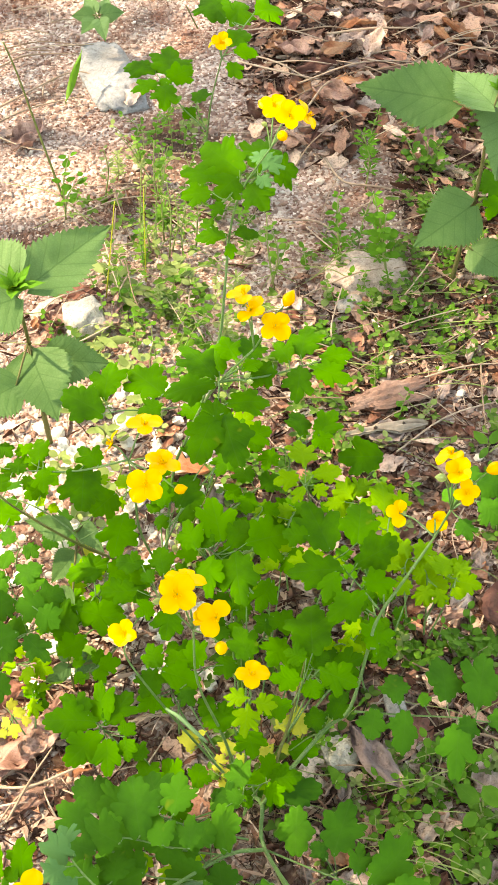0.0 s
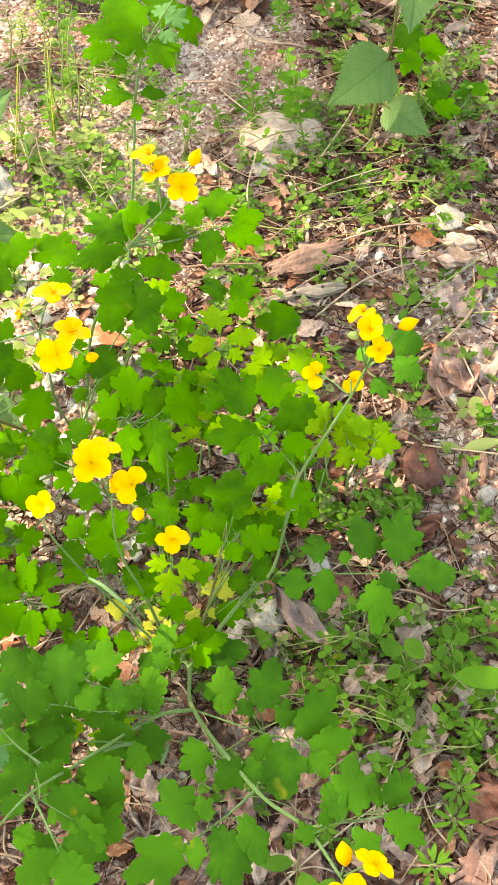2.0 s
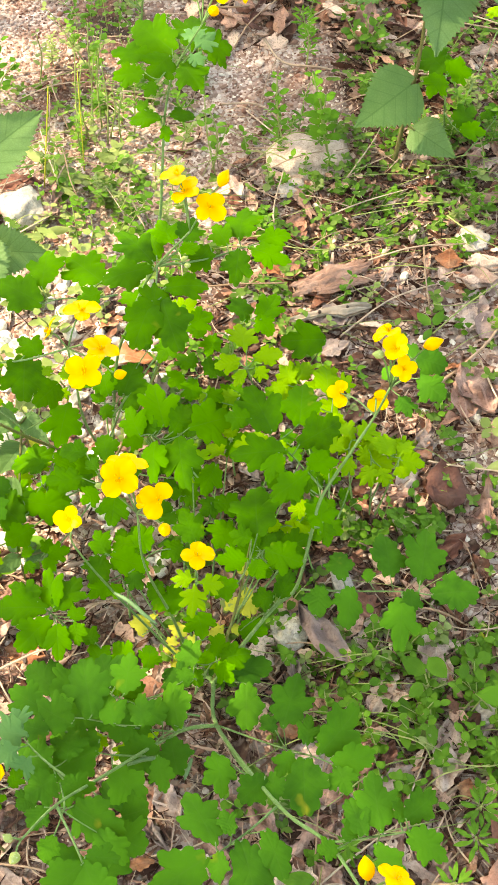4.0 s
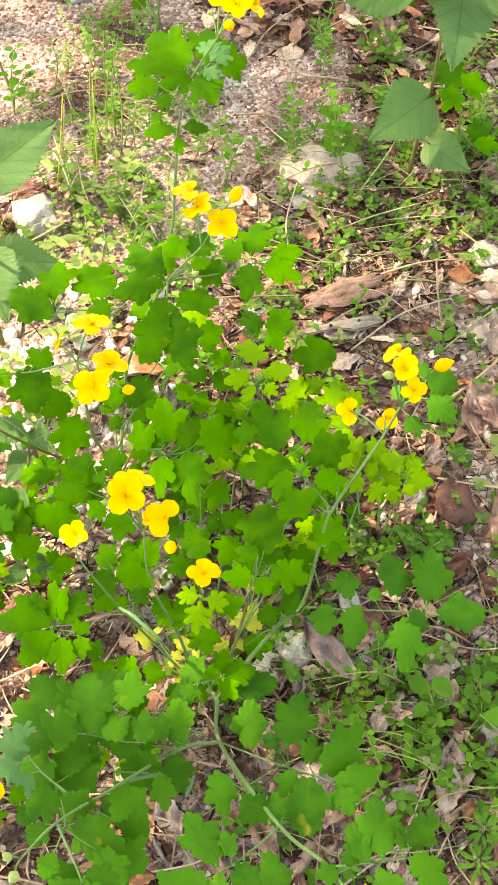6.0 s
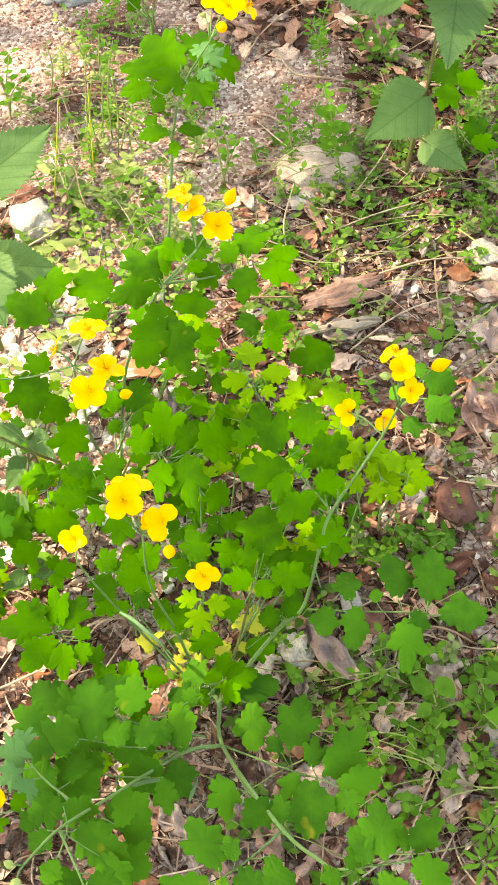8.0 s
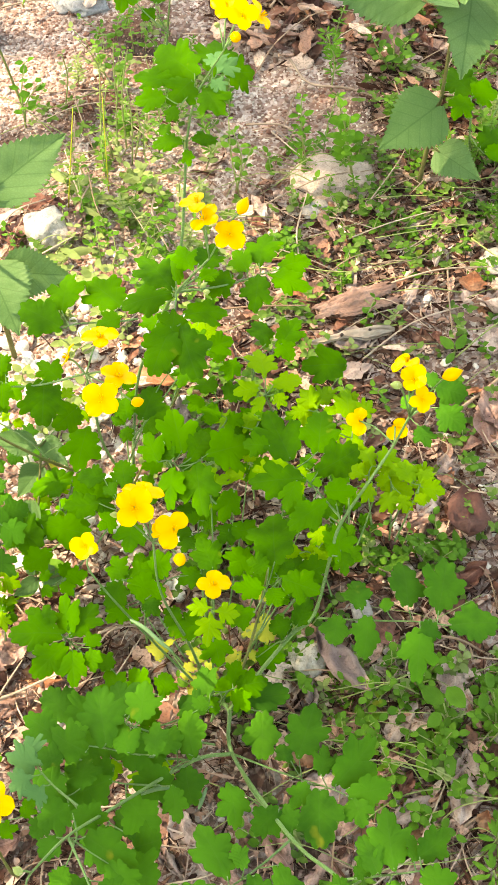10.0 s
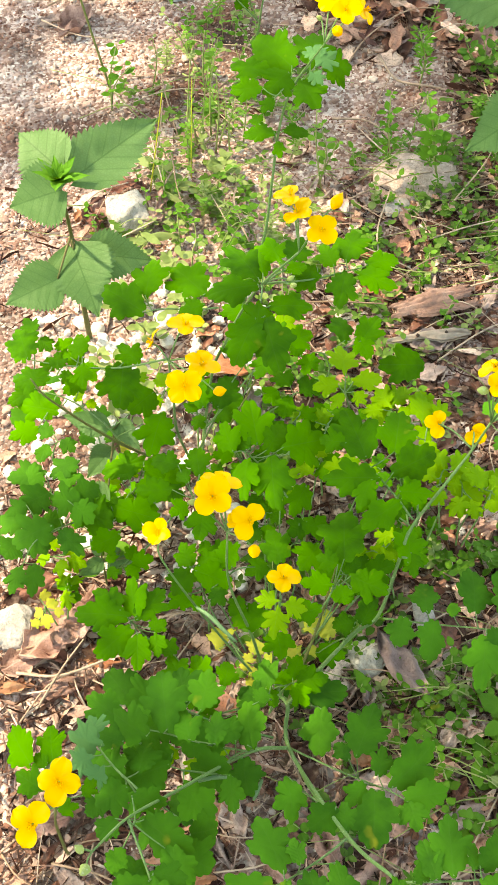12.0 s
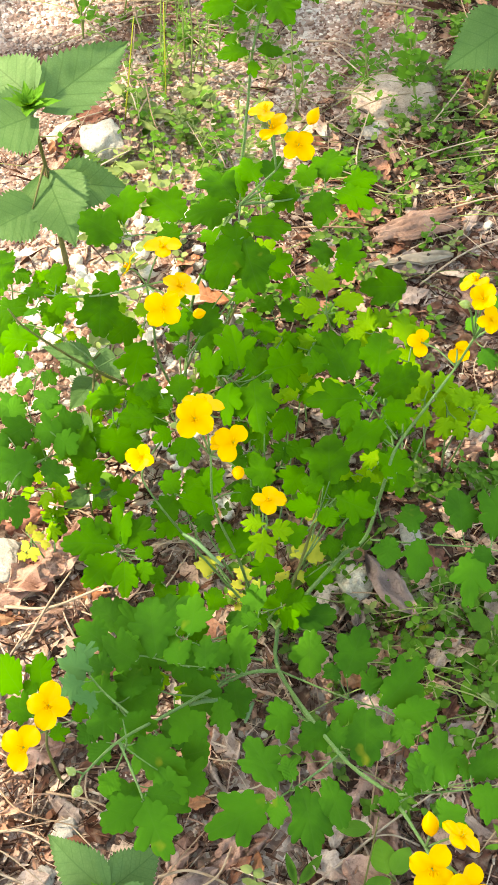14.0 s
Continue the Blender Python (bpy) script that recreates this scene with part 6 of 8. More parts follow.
weeds_in(12, 0.22, 0.32, 0.5, 0.8, 0.012, 0.03, 0.1, 0.1, 6)
weeds_in(12, 0.02, 0.16, 0.2, 0.34, 0.015, 0.03, 0.1, 0.1, 7)
weeds_in(14, -0.14, 0.0, 0.72, 0.9, 0.012, 0.03, 0.2, 0.6, 8)
weeds_in(34, 0.29, 0.42, 0.93, 1.14, 0.03, 0.06, 0.4, 0.12, 12)
weeds_in(20, 0.125, 0.224, 0.52, 0.553, 0.012, 0.03, 0.0, 0.06, 13)
weeds_in(28, -0.11, 0.02, 0.82, 0.95, 0.015, 0.042, 0.06, 0.35, 10)
weeds_in(24, 0.0, 0.11, 0.4, 0.56, 0.012, 0.035, 0.05, 0.1, 11)
weeds_in(30, -0.1, 0.05, 1.06, 1.25, 0.02, 0.06, 0.08, 0.35, 9)
for n, (spot, tall) in enumerate((((0.145, 1.02), 0.075), ((0.122, 0.99), 0.07), ((0.16, 1.15), 0.085), ((0.165, 0.985), 0.06), ((0.228, 0.99), 0.06))):
    weed(spot, tall, "green", 900 + n, "whorl")


def upright_weed(foot, tops, size, label, tone="green", round_leaf=True, per_joint=2, joints=5):
    """A weed with a few thin upright stems, leaves in pairs or whorls at each joint and a small tuft at each tip."""
    x, y = foot[0], foot[1]
    plant = thing("upright_weed", (x, y, ground_height(x, y)), label, "weed", "upright weeds")
    at = plant.location.copy()
    shapes = (OVAL if round_leaf else NARROW)[tone]
    for top in tops:
        tip = Vector(top) - at
        line = [Vector((rng.uniform(-0.004, 0.004), rng.uniform(-0.004, 0.004), 0)), tip * 0.5 + Vector((rng.uniform(-0.005, 0.005), 0, 0.004)), tip]
        child("stem", mesh_of("stem", *tube(line, 0.001, 0.0006, 5, 4), material=WEED_STEM), plant)
        spots = curve_through(line, 8)
        turn = rng.uniform(0, 3)
        for j in range(joints):
            f = 0.35 + 0.65 * j / (joints - 1)
            p = spots[int(f * (len(spots) - 1))]
            turn += 1.57 if per_joint == 2 else 0.4
            long = size * rng.uniform(0.8, 1.15) * (1.0 if j < joints - 1 else 0.7)
            for k in range(per_joint):
                a = turn + 2 * math.pi * k / per_joint + rng.uniform(-0.15, 0.15)
                way = Vector((math.cos(a), math.sin(a), rng.uniform(0.0, 0.45)))
                root = p + Vector((way.x, way.y, 0.2)) * long * 0.18
                child("leaf", rng.choice(shapes), plant, facing(root, way, (-way.x * 0.3, -way.y * 0.3 - 0.25, 1), 0.78 * long))
    return plant


upright_weed((0.163, 1.115, 0.000), [(0.151, 1.101, 0.085)], 0.015, "upright cleavers with fluffy whorls of narrow leaves", "fresh", False, 8, 5)
upright_weed((0.170, 0.973, 0.000), [(0.150, 0.957, 0.120), (0.163, 0.952, 0.100), (0.157, 0.953, 0.110)], 0.016, "leafy green weed standing behind a flat stone", "fresh", True, 2, 6)
upright_weed((0.125, 0.989, 0.000), [(0.119, 0.982, 0.100)], 0.012, "single upright weed on the grit", "fresh", True, 4, 4)
upright_weed((0.228, 1.144, -0.000), [(0.204, 1.146, 0.045), (0.221, 1.147, 0.050), (0.242, 1.138, 0.050), (0.236, 1.131, 0.035), (0.209, 1.133, 0.035)], 0.015, "weed with round green leaves among dead leaves", "green", True, 2, 3)
upright_weed((0.058, 0.961, 0.000), [(0.050, 0.957, 0.100), (0.054, 0.955, 0.085), (0.071, 0.961, 0.060)], 0.012, "slender weed with oval leaves on brownish stems", "green", True, 2, 4)
upright_weed((-0.168, 1.074, 0.000), [(-0.151, 1.069, 0.085), (-0.139, 1.068, 0.060)], 0.015, "weed with pointed green leaves on the open grit", "fresh", True, 2, 4)
upright_weed((-0.123, 1.109, 0.000), [(-0.119, 1.101, 0.070)], 0.011, "small slender weed on the open grit", "pale", True, 2, 4)
upright_weed((-0.039, 0.977, 0.000), [(-0.047, 0.969, 0.030), (-0.030, 0.971, 0.035), (-0.036, 0.956, 0.030), (-0.025, 0.946, 0.020)], 0.016, "weed with large pale yellowish leaves", "pale", True, 2, 3)
upright_weed((-0.081, 0.955, 0.000), [(-0.095, 0.947, 0.015), (-0.062, 0.941, 0.015)], 0.02, "weed with long faded leaves lying over litter", "pale", True, 2, 2)
for foot, top, tone in (((-0.081, 1.019, 0.000), (-0.072, 1.021, 0.110), "pale"), ((-0.072, 1.023, 0.000), (-0.068, 1.018, 0.090), "green"), ((-0.065, 1.016, 0.000), (-0.055, 1.018, 0.100), "green"), ((-0.054, 1.018, 0.000), (-0.048, 1.017, 0.090), "pale"), ((-0.046, 1.023, 0.000), (-0.042, 1.029, 0.060), "green"), ((-0.034, 1.012, 0.000), (-0.031, 1.015, 0.060), "pale"), ((-0.061, 1.041, 0.000), (-0.050, 1.038, 0.100), "green"), ((-0.022, 1.029, 0.000), (-0.019, 1.027, 0.060), "green")):
    upright_weed(foot, [top], 0.009, "thin bedstraw stem with whorls of small leaves", tone, False, 4, 4)
upright_weed((-0.069, 1.107, 0.000), [(-0.067, 1.116, 0.070), (-0.053, 1.112, 0.065)], 0.013, "weed with pale green leaves beside the rock", "green", True, 2, 4)


for foot, tops in (((-0.115, 0.85), [(-0.122, 0.846, 0.03), (-0.104, 0.853, 0.028)]), ((-0.085, 0.83), [(-0.092, 0.824, 0.03), (-0.074, 0.833, 0.03)]), ((-0.062, 0.845), [(-0.058, 0.852, 0.03)]), ((-0.122, 0.79), [(-0.128, 0.784, 0.025), (-0.11, 0.792, 0.03)]), ((-0.096, 0.755), [(-0.103, 0.752, 0.03), (-0.088, 0.762, 0.026)]), ((-0.066, 0.79), [(-0.07, 0.78, 0.03), (-0.056, 0.797, 0.03)]), ((-0.128, 0.715), [(-0.132, 0.72, 0.025), (-0.118, 0.707, 0.03)]), ((-0.085, 0.7), [(-0.09, 0.693, 0.03), (-0.076, 0.705, 0.03)]), ((-0.105, 0.66), [(-0.11, 0.655, 0.03), (-0.095, 0.667, 0.03)])):
    upright_weed(foot, tops, 0.016, "low weed with faded yellowish leaves in the sun", "pale", True, 2, 3)
for foot, top in (((0.216, 0.287), (0.206, 0.276, 0.05)), ((0.199, 0.257), (0.19, 0.248, 0.05)), ((0.224, 0.309), (0.214, 0.297, 0.045))):
    upright_weed(foot, [top], 0.018, "bedstraw with a wide star-like whorl of narrow leaves", "green", False, 7, 2)


def ground_cover():
    """A low mat of tiny weed sprigs, too small to pick apart, as one mesh."""
    lot = random.Random(91)
    blade = plain_blade(3, 0.3, 3, 1, 0.3, 0, 0.85)
    verts, faces = [], []
    for x0, x1, y0, y1, count in ((0.09, 0.36, 0.84, 1.03, 330), (-0.16, 0.06, 0.86, 1.14, 260), (0.18, 0.38, 0.98, 1.3, 340), (-0.02, 0.14, 0.62, 0.85, 260), (0.0, 0.14, 0.3, 0.56, 90), (0.2, 0.34, 0.46, 0.8, 120)):
        for n in range(count):
            x, y = lot.uniform(x0, x1), lot.uniform(y0, y1)
            if noise.noise((x * 14, y * 14, 7.0)) < -0.12:
                continue
            z, turn = ground_height(x, y) + lot.uniform(0.002, 0.016), lot.uniform(0, 6.28)
            for k in range(lot.choice((2, 4, 4))):
                a = turn + 1.57 * k + lot.uniform(-0.3, 0.3)
                way = Vector((math.cos(a), math.sin(a), lot.uniform(-0.1, 0.5)))
                m = facing((x, y, z), way, (-way.x * 0.3, -way.y * 0.3 - 0.2, 1), lot.uniform(0.004, 0.0095))
                b = len(verts)
                verts += [m @ Vector(p) for p in blade[0]]
                faces += [tuple(i + b for i in q) for q in blade[1]]
    n = Nodes("weed_mat")
    tint = n.ramp(n.island(), [(0.0, (0.03, 0.09, 0.014)), (0.6, (0.085, 0.185, 0.03)), (1.0, (0.16, 0.26, 0.06))])
    tagged(new("weed_mat", mesh_of("weed_mat", verts, faces, True, n.done(tint, 0.6, None, 0.2, (0.2, 0.4, 0.03), 0.3))), "low mat of tiny green weed leaves on the soil", "weeds", kind="stuff")


def sprig_mesh(seed):
    """A tiny seedling: four small oval leaves spread from one point."""
    lot = random.Random(seed)
    blade = plain_blade(3 + seed, 0.3, 4, 1, 0.3, 0, 0.85)
    verts, faces = [], []
    for k in range(4):
        a = 1.57 * k + lot.uniform(-0.3, 0.3)
        way = Vector((math.cos(a), math.sin(a), lot.uniform(-0.1, 0.5)))
        m = facing((0, 0, 0), way, (-way.x * 0.3, -way.y * 0.3 - 0.2, 1), lot.uniform(0.8, 1.2) * (1.0 if k % 2 else 0.8))
        n = len(verts)
        verts += [m @ Vector(p) for p in blade[0]]
        faces += [tuple(i + n for i in q) for q in blade[1]]
    return mesh_of("weed_sprig", verts, faces, True, WEED if seed % 4 else WEED_PALE)


ground_cover()
SPRIGS = [sprig_mesh(k) for k in range(8)]
lot = random.Random(97)
made = 0
while made < 180:
    x, y = lot.uniform(0.105, 0.28), lot.uniform(0.32, 0.455)
    if noise.noise((x * 14, y * 14, 7.0)) < -0.12:
        continue
    made += 1
    ob = new("weed_sprig", lot.choice(SPRIGS))
    size = lot.uniform(0.004, 0.0085)
    ob.matrix_basis = pose(x, y, ground_height(x, y) + lot.uniform(0.002, 0.008), 0, 0, lot.uniform(0, 360)) @ Matrix.Diagonal((size, size, size, 1))
    tagged(ob, "tiny four-leaved green weed sprig among litter", "weed", "weed sprigs")


def seedling(foot, leaves, label, tone="green"):
    """A low plant with a few smooth oval leaves spread from its foot."""
    x, y = foot[0], foot[1]
    plant = thing("seedling", (x, y, ground_height(x, y)), label, "weed", "seedlings")
    at = plant.location.copy()
    for a, b, width in leaves:
        a, b = Vector(a), Vector(b)
        way = b - a
        child("leaf", rng.choice(OVAL[tone]), plant, facing(a - at, way, (rng.uniform(-0.3, 0.3), -0.4, 1)) @ Matrix.Diagonal((way.length * 1.08, width * 0.95 / 0.64, way.length, 1)))
        if (a - at).length > 0.002:
            child("stem", mesh_of("stem", *tube([Vector((0, 0, 0)), (a - at) * 0.5 + Vector((0, 0, 0.003)), a - at], 0.0008, 0.0006, 4, 3), material=WEED_STEM), plant)
    return plant


seedling((0.055, 0.229, 0.000), [((0.055, 0.228, 0.012), (0.049, 0.247, 0.014), 0.0075), ((0.057, 0.229, 0.012), (0.071, 0.246, 0.014), 0.009), ((0.054, 0.228, 0.010), (0.046, 0.213, 0.010), 0.008), ((0.059, 0.228, 0.010), (0.067, 0.223, 0.010), 0.006)], "young seedling with four oval green leaves")
seedling((0.098, 0.221, 0.000), [((0.094, 0.219, 0.020), (0.075, 0.215, 0.020), 0.0105), ((0.096, 0.218, 0.020), (0.116, 0.207, 0.020), 0.015), ((0.098, 0.222, 0.020), (0.114, 0.230, 0.022), 0.012), ((0.095, 0.217, 0.015), (0.088, 0.202, 0.015), 0.011)], "seedling with broad smooth leaves under a celandine flower")
seedling((0.120, 0.233, 0.000), [((0.113, 0.233, 0.025), (0.108, 0.253, 0.028), 0.0155), ((0.116, 0.233, 0.025), (0.127, 0.248, 0.028), 0.013)], "seedling with two broad dark green leaves")
seedling((0.104, 0.260, 0.000), [((0.103, 0.260, 0.030), (0.082, 0.260, 0.030), 0.0095)], "single oval dark leaf on a thin stalk")
seedling((0.126, 0.212, 0.000), [((0.123, 0.214, 0.020), (0.112, 0.228, 0.020), 0.012), ((0.125, 0.214, 0.020), (0.140, 0.222, 0.020), 0.012), ((0.123, 0.211, 0.018), (0.115, 0.199, 0.018), 0.011), ((0.128, 0.212, 0.018), (0.142, 0.208, 0.018), 0.01)], "leafy seedling under yellow celandine flowers")
seedling((0.270, 0.589, 0.000), [((0.268, 0.586, 0.012), (0.299, 0.590, 0.016), 0.009), ((0.266, 0.586, 0.012), (0.251, 0.593, 0.012), 0.0065)], "seedling with two long narrow leaves over litter", "pale")
seedling((0.243, 0.376, 0.000), [((0.221, 0.374, 0.050), (0.267, 0.367, 0.050), 0.0165)], "large smooth bright green leaf over the weeds", "fresh")
seedling((0.221, 0.535, 0.000), [((0.220, 0.532, 0.012), (0.209, 0.547, 0.014), 0.008), ((0.221, 0.534, 0.012), (0.220, 0.552, 0.014), 0.008), ((0.223, 0.532, 0.012), (0.227, 0.545, 0.012), 0.007), ((0.219, 0.531, 0.010), (0.209, 0.532, 0.010), 0.007)], "small seedling with bluish green leaves on litter")
seedling((0.197, 0.395, 0.000), [((0.194, 0.407, 0.040), (0.204, 0.392, 0.040), 0.016), ((0.191, 0.397, 0.035), (0.177, 0.410, 0.035), 0.013), ((0.175, 0.387, 0.020), (0.176, 0.373, 0.020), 0.009), ((0.173, 0.367, 0.020), (0.174, 0.349, 0.020), 0.012), ((0.193, 0.368, 0.020), (0.192, 0.350, 0.020), 0.0095), ((0.189, 0.392, 0.030), (0.179, 0.383, 0.030), 0.012)], "spreading weed with broad oval leaves")
seedling((0.233, 0.400, 0.000), [((0.226, 0.409, 0.030), (0.226, 0.422, 0.030), 0.0095), ((0.229, 0.402, 0.030), (0.233, 0.391, 0.030), 0.009), ((0.223, 0.406, 0.030), (0.217, 0.395, 0.030), 0.009), ((0.231, 0.408, 0.030), (0.241, 0.412, 0.030), 0.009)], "weed with small round leaves beside stones")
seedling((0.246, 0.745, 0.000), [((0.242, 0.737, 0.018), (0.232, 0.749, 0.020), 0.009), ((0.244, 0.736, 0.018), (0.254, 0.750, 0.020), 0.009), ((0.242, 0.734, 0.016), (0.234, 0.722, 0.016), 0.007)], "little weed with bluish leaves behind the yellow flowers")
seedling((0.321, 0.775, 0.000), [((0.316, 0.766, 0.018), (0.311, 0.778, 0.020), 0.009), ((0.317, 0.766, 0.018), (0.329, 0.774, 0.020), 0.009), ((0.316, 0.764, 0.016), (0.307, 0.755, 0.016), 0.007), ((0.318, 0.764, 0.016), (0.325, 0.755, 0.016), 0.007)], "little weed with rounded leaves on litter")
seedling((0.280, 0.636, 0.000), [((0.277, 0.626, 0.015), (0.270, 0.630, 0.020), 0.0085), ((0.279, 0.627, 0.015), (0.290, 0.629, 0.020), 0.0085), ((0.278, 0.625, 0.013), (0.269, 0.615, 0.015), 0.008), ((0.279, 0.625, 0.013), (0.287, 0.615, 0.015), 0.008)], "bright green seedling between dead leaves", "pale")


seedling((-0.106, 0.533, 0.0), [((-0.099, 0.512, 0.04), (-0.083, 0.516, 0.042), 0.013), ((-0.102, 0.504, 0.035), (-0.118, 0.497, 0.03), 0.013), ((-0.101, 0.508, 0.04), (-0.111, 0.517, 0.045), 0.008), ((-0.098, 0.507, 0.035), (-0.088, 0.499, 0.03), 0.012)], "seedling with smooth oval leaves at the edge of the sun")
seedling((-0.107, 0.956, -0.0), [((-0.107, 0.941, 0.02), (-0.078, 0.923, 0.02), 0.011), ((-0.109, 0.953, 0.02), (-0.087, 0.968, 0.025), 0.01), ((-0.114, 0.965, 0.02), (-0.13, 0.985, 0.02), 0.008), ((-0.099, 0.93, 0.02), (-0.069, 0.909, 0.015), 0.007), ((-0.097, 0.938, 0.02), (-0.066, 0.942, 0.02), 0.011)], "sprawling weed with long faded cream leaves over litter", "pale")
seedling((-0.117, 0.89, 0.0), [((-0.112, 0.873, 0.02), (-0.093, 0.859, 0.02), 0.009), ((-0.115, 0.865, 0.02), (-0.128, 0.854, 0.02), 0.01), ((-0.109, 0.866, 0.02), (-0.08, 0.877, 0.015), 0.008)], "weed with faded leaves under a white stone", "pale")
seedling((-0.186, 1.289, 0.0), [((-0.181, 1.264, 0.02), (-0.165, 1.317, 0.05), 0.0075)], "single narrow green grass blade beside the rock")


# ---- leaf litter ----
DEAD = {}
for tone, m in (("brown", LITTER_BROWN), ("grey", LITTER_GREY), ("russet", LITTER_RED), ("tan", LITTER_TAN), ("umber", LITTER_UMBER), ("maroon", LITTER_MAROON), ("mauve", LITTER_MAUVE)):
    DEAD[tone] = [mesh_of("dead_leaf", *plain_blade(70 + k, 0.2 + 0.045 * (k % 4), 13, 4, 0.34 + 0.2 * (k % 3), 0.45, 0.75 + 0.1 * (k % 3)), material=m) for k in range(7)]
for tone, m in (("maroon", LITTER_MAROON), ("mauve", LITTER_MAUVE)):
    DEAD[tone][4] = mesh_of("dead_leaf", *plain_blade(91, 0.36, 15, 5, 0.5, 0.1, 0.9), material=m)
DEAD_LABEL = {
    "brown": "curled brown dead leaf lying on the soil",
    "grey": "weathered grey dead leaf lying flat",
    "russet": "russet dead leaf fragment on the litter",
    "umber": "dark umber dead leaf lying on the litter",
    "tan": "pale tan crumpled dead leaf on the ground",
    "mauve": "smooth mauve-grey dead leaf on litter",
    "maroon": "dark red-brown curled dead leaf on litter",
}


def dead_leaf(at, turn, long, tone, model, label="", lift=0.003, tip=0.0, roll=0.0, wide=1.0):
    x, y = at[0], at[1]
    ob = new("dead_leaf", DEAD[tone][model % 7])
    ob.matrix_basis = pose(x, y, ground_height(x, y) + lift, 0, 0, turn) @ pose(0, 0, 0, roll, tip, 0) @ Matrix.Diagonal((long, long * wide, long, 1)) @ Matrix.Translation((-0.5, 0, 0))
    return tagged(ob, label or DEAD_LABEL[tone], "dead leaf", "leaf litter")


dead_leaf((0.234, 0.57, 0.01), 80, 0.052, "maroon", 4, "dark red-brown cupped dead leaf on litter", 0.014, 8, 12, 1.0)
dead_leaf((0.275, 0.673, 0.000), 110, 0.06, "brown", 2, "large pinkish brown dead leaf with a torn hole", 0.006, wide=1.2)
dead_leaf((0.304, 0.684, 0.000), 70, 0.055, "grey", 5, "", 0.004, wide=1.2)
dead_leaf((0.293, 0.636, 0.000), 60, 0.05, "brown", 6, "", 0.005)
dead_leaf((0.124, 0.437, 0.000), -55, 0.062, "mauve", 4, "smooth mauve-grey dead leaf beside a pale stone", 0.02, wide=0.5)
dead_leaf((-0.012, 0.281, 0.000), 10, 0.021, "russet", 4, "bright russet dead leaf piece", 0.01, wide=1.4)
dead_leaf((-0.014, 0.220, 0.000), 42, 0.052, "mauve", 4, "broad smooth mauve-grey dead leaf lying flat", 0.01, wide=0.8)
dead_leaf((0.077, 0.242, 0.000), -30, 0.034, "tan", 1, "", 0.008, wide=1.2)
dead_leaf((0.081, 0.263, 0.000), 80, 0.024, "tan", 5, "", 0.008)
dead_leaf((0.018, 0.251, 0.000), 30, 0.045, "brown", 1, "", 0.004)
dead_leaf((-0.004, 0.304, 0.000), -50, 0.04, "grey", 4, "", 0.006, wide=0.7)
dead_leaf((-0.135, 0.453, 0.000), 40, 0.06, "brown", 2, "large brown crumpled dead leaf in the sun", 0.01, wide=1.2)
dead_leaf((-0.119, 0.463, 0.000), 55, 0.05, "brown", 5, "", 0.014, wide=1.2)
dead_leaf((-0.154, 0.435, 0.000), 30, 0.04, "brown", 3, "", 0.006)
dead_leaf((-0.122, 0.416, 0.000), 20, 0.05, "brown", 0, "", 0.006)
dead_leaf((-0.122, 0.314, 0.000), 15, 0.04, "brown", 2, "", 0.008, wide=1.2)
dead_leaf((0.120, 0.330, 0.000), 70, 0.035, "brown", 3, "", 0.01)
dead_leaf((0.094, 0.369, 0.000), -20, 0.022, "russet", 2, "", 0.01, wide=1.4)
dead_leaf((0.050, 0.324, 0.000), 10, 0.026, "brown", 1, "", 0.006)
dead_leaf((0.054, 0.515, 0.060), -45, 0.026, "tan", 4, "", 0.03)
dead_leaf((0.101, 0.516, 0.000), -55, 0.028, "tan", 0, "", 0.02, wide=0.8)
dead_leaf((0.271, 0.822, 0.000), 80, 0.026, "russet", 3, "curled russet dead leaf among grey litter", 0.01, wide=1.5)
dead_leaf((0.268, 0.813, 0.000), 60, 0.03, "tan", 6, "", 0.006)
dead_leaf((0.294, 0.794, 0.000), -5, 0.04, "tan", 2, "", 0.008)
dead_leaf((0.289, 0.767, -0.000), 75, 0.04, "grey", 1, "", 0.006, wide=1.2)
dead_leaf((0.311, 0.755, 0.000), 50, 0.045, "grey", 4, "", 0.008)
dead_leaf((0.215, 0.816, 0.000), 65, 0.036, "grey", 0, "", 0.008)
dead_leaf((0.157, 0.724, 0.000), 25, 0.03, "grey", 3, "", 0.008)
dead_leaf((0.206, 0.352, 0.000), 85, 0.045, "tan", 1, "ribbed tan dead leaf among weeds", 0.006, wide=1.2)
dead_leaf((0.143, 0.343, 0.000), 30, 0.03, "brown", 5, "", 0.006)
dead_leaf((0.228, 0.260, 0.000), 60, 0.06, "brown", 0, "", 0.006, wide=1.2)
dead_leaf((0.164, 0.260, 0.000), 0, 0.05, "grey", 2, "", 0.004)
dead_leaf((-0.150, 0.911, -0.000), 20, 0.04, "brown", 2, "", 0.012)
dead_leaf((-0.173, 0.916, 0.000), 70, 0.035, "russet", 0, "", 0.008)
dead_leaf((-0.091, 0.923, -0.000), 80, 0.045, "tan", 4, "", 0.01)
dead_leaf((-0.103, 1.292, 0.000), 75, 0.05, "tan", 1, "", 0.01)
dead_leaf((-0.222, 1.216, 0.000), 60, 0.06, "brown", 2, "", 0.008)
dead_leaf((-0.243, 1.227, 0.000), 15, 0.05, "grey", 4, "", 0.006)
dead_leaf((0.292, 0.796, 0.000), -12, 0.042, "tan", 2, "broken pale dead leaf piece on litter", 0.01, wide=0.8)
dead_leaf((0.299, 0.742, 0.000), 55, 0.045, "mauve", 3, "dark mauve-grey toothed dead leaf", 0.012, wide=1.0)
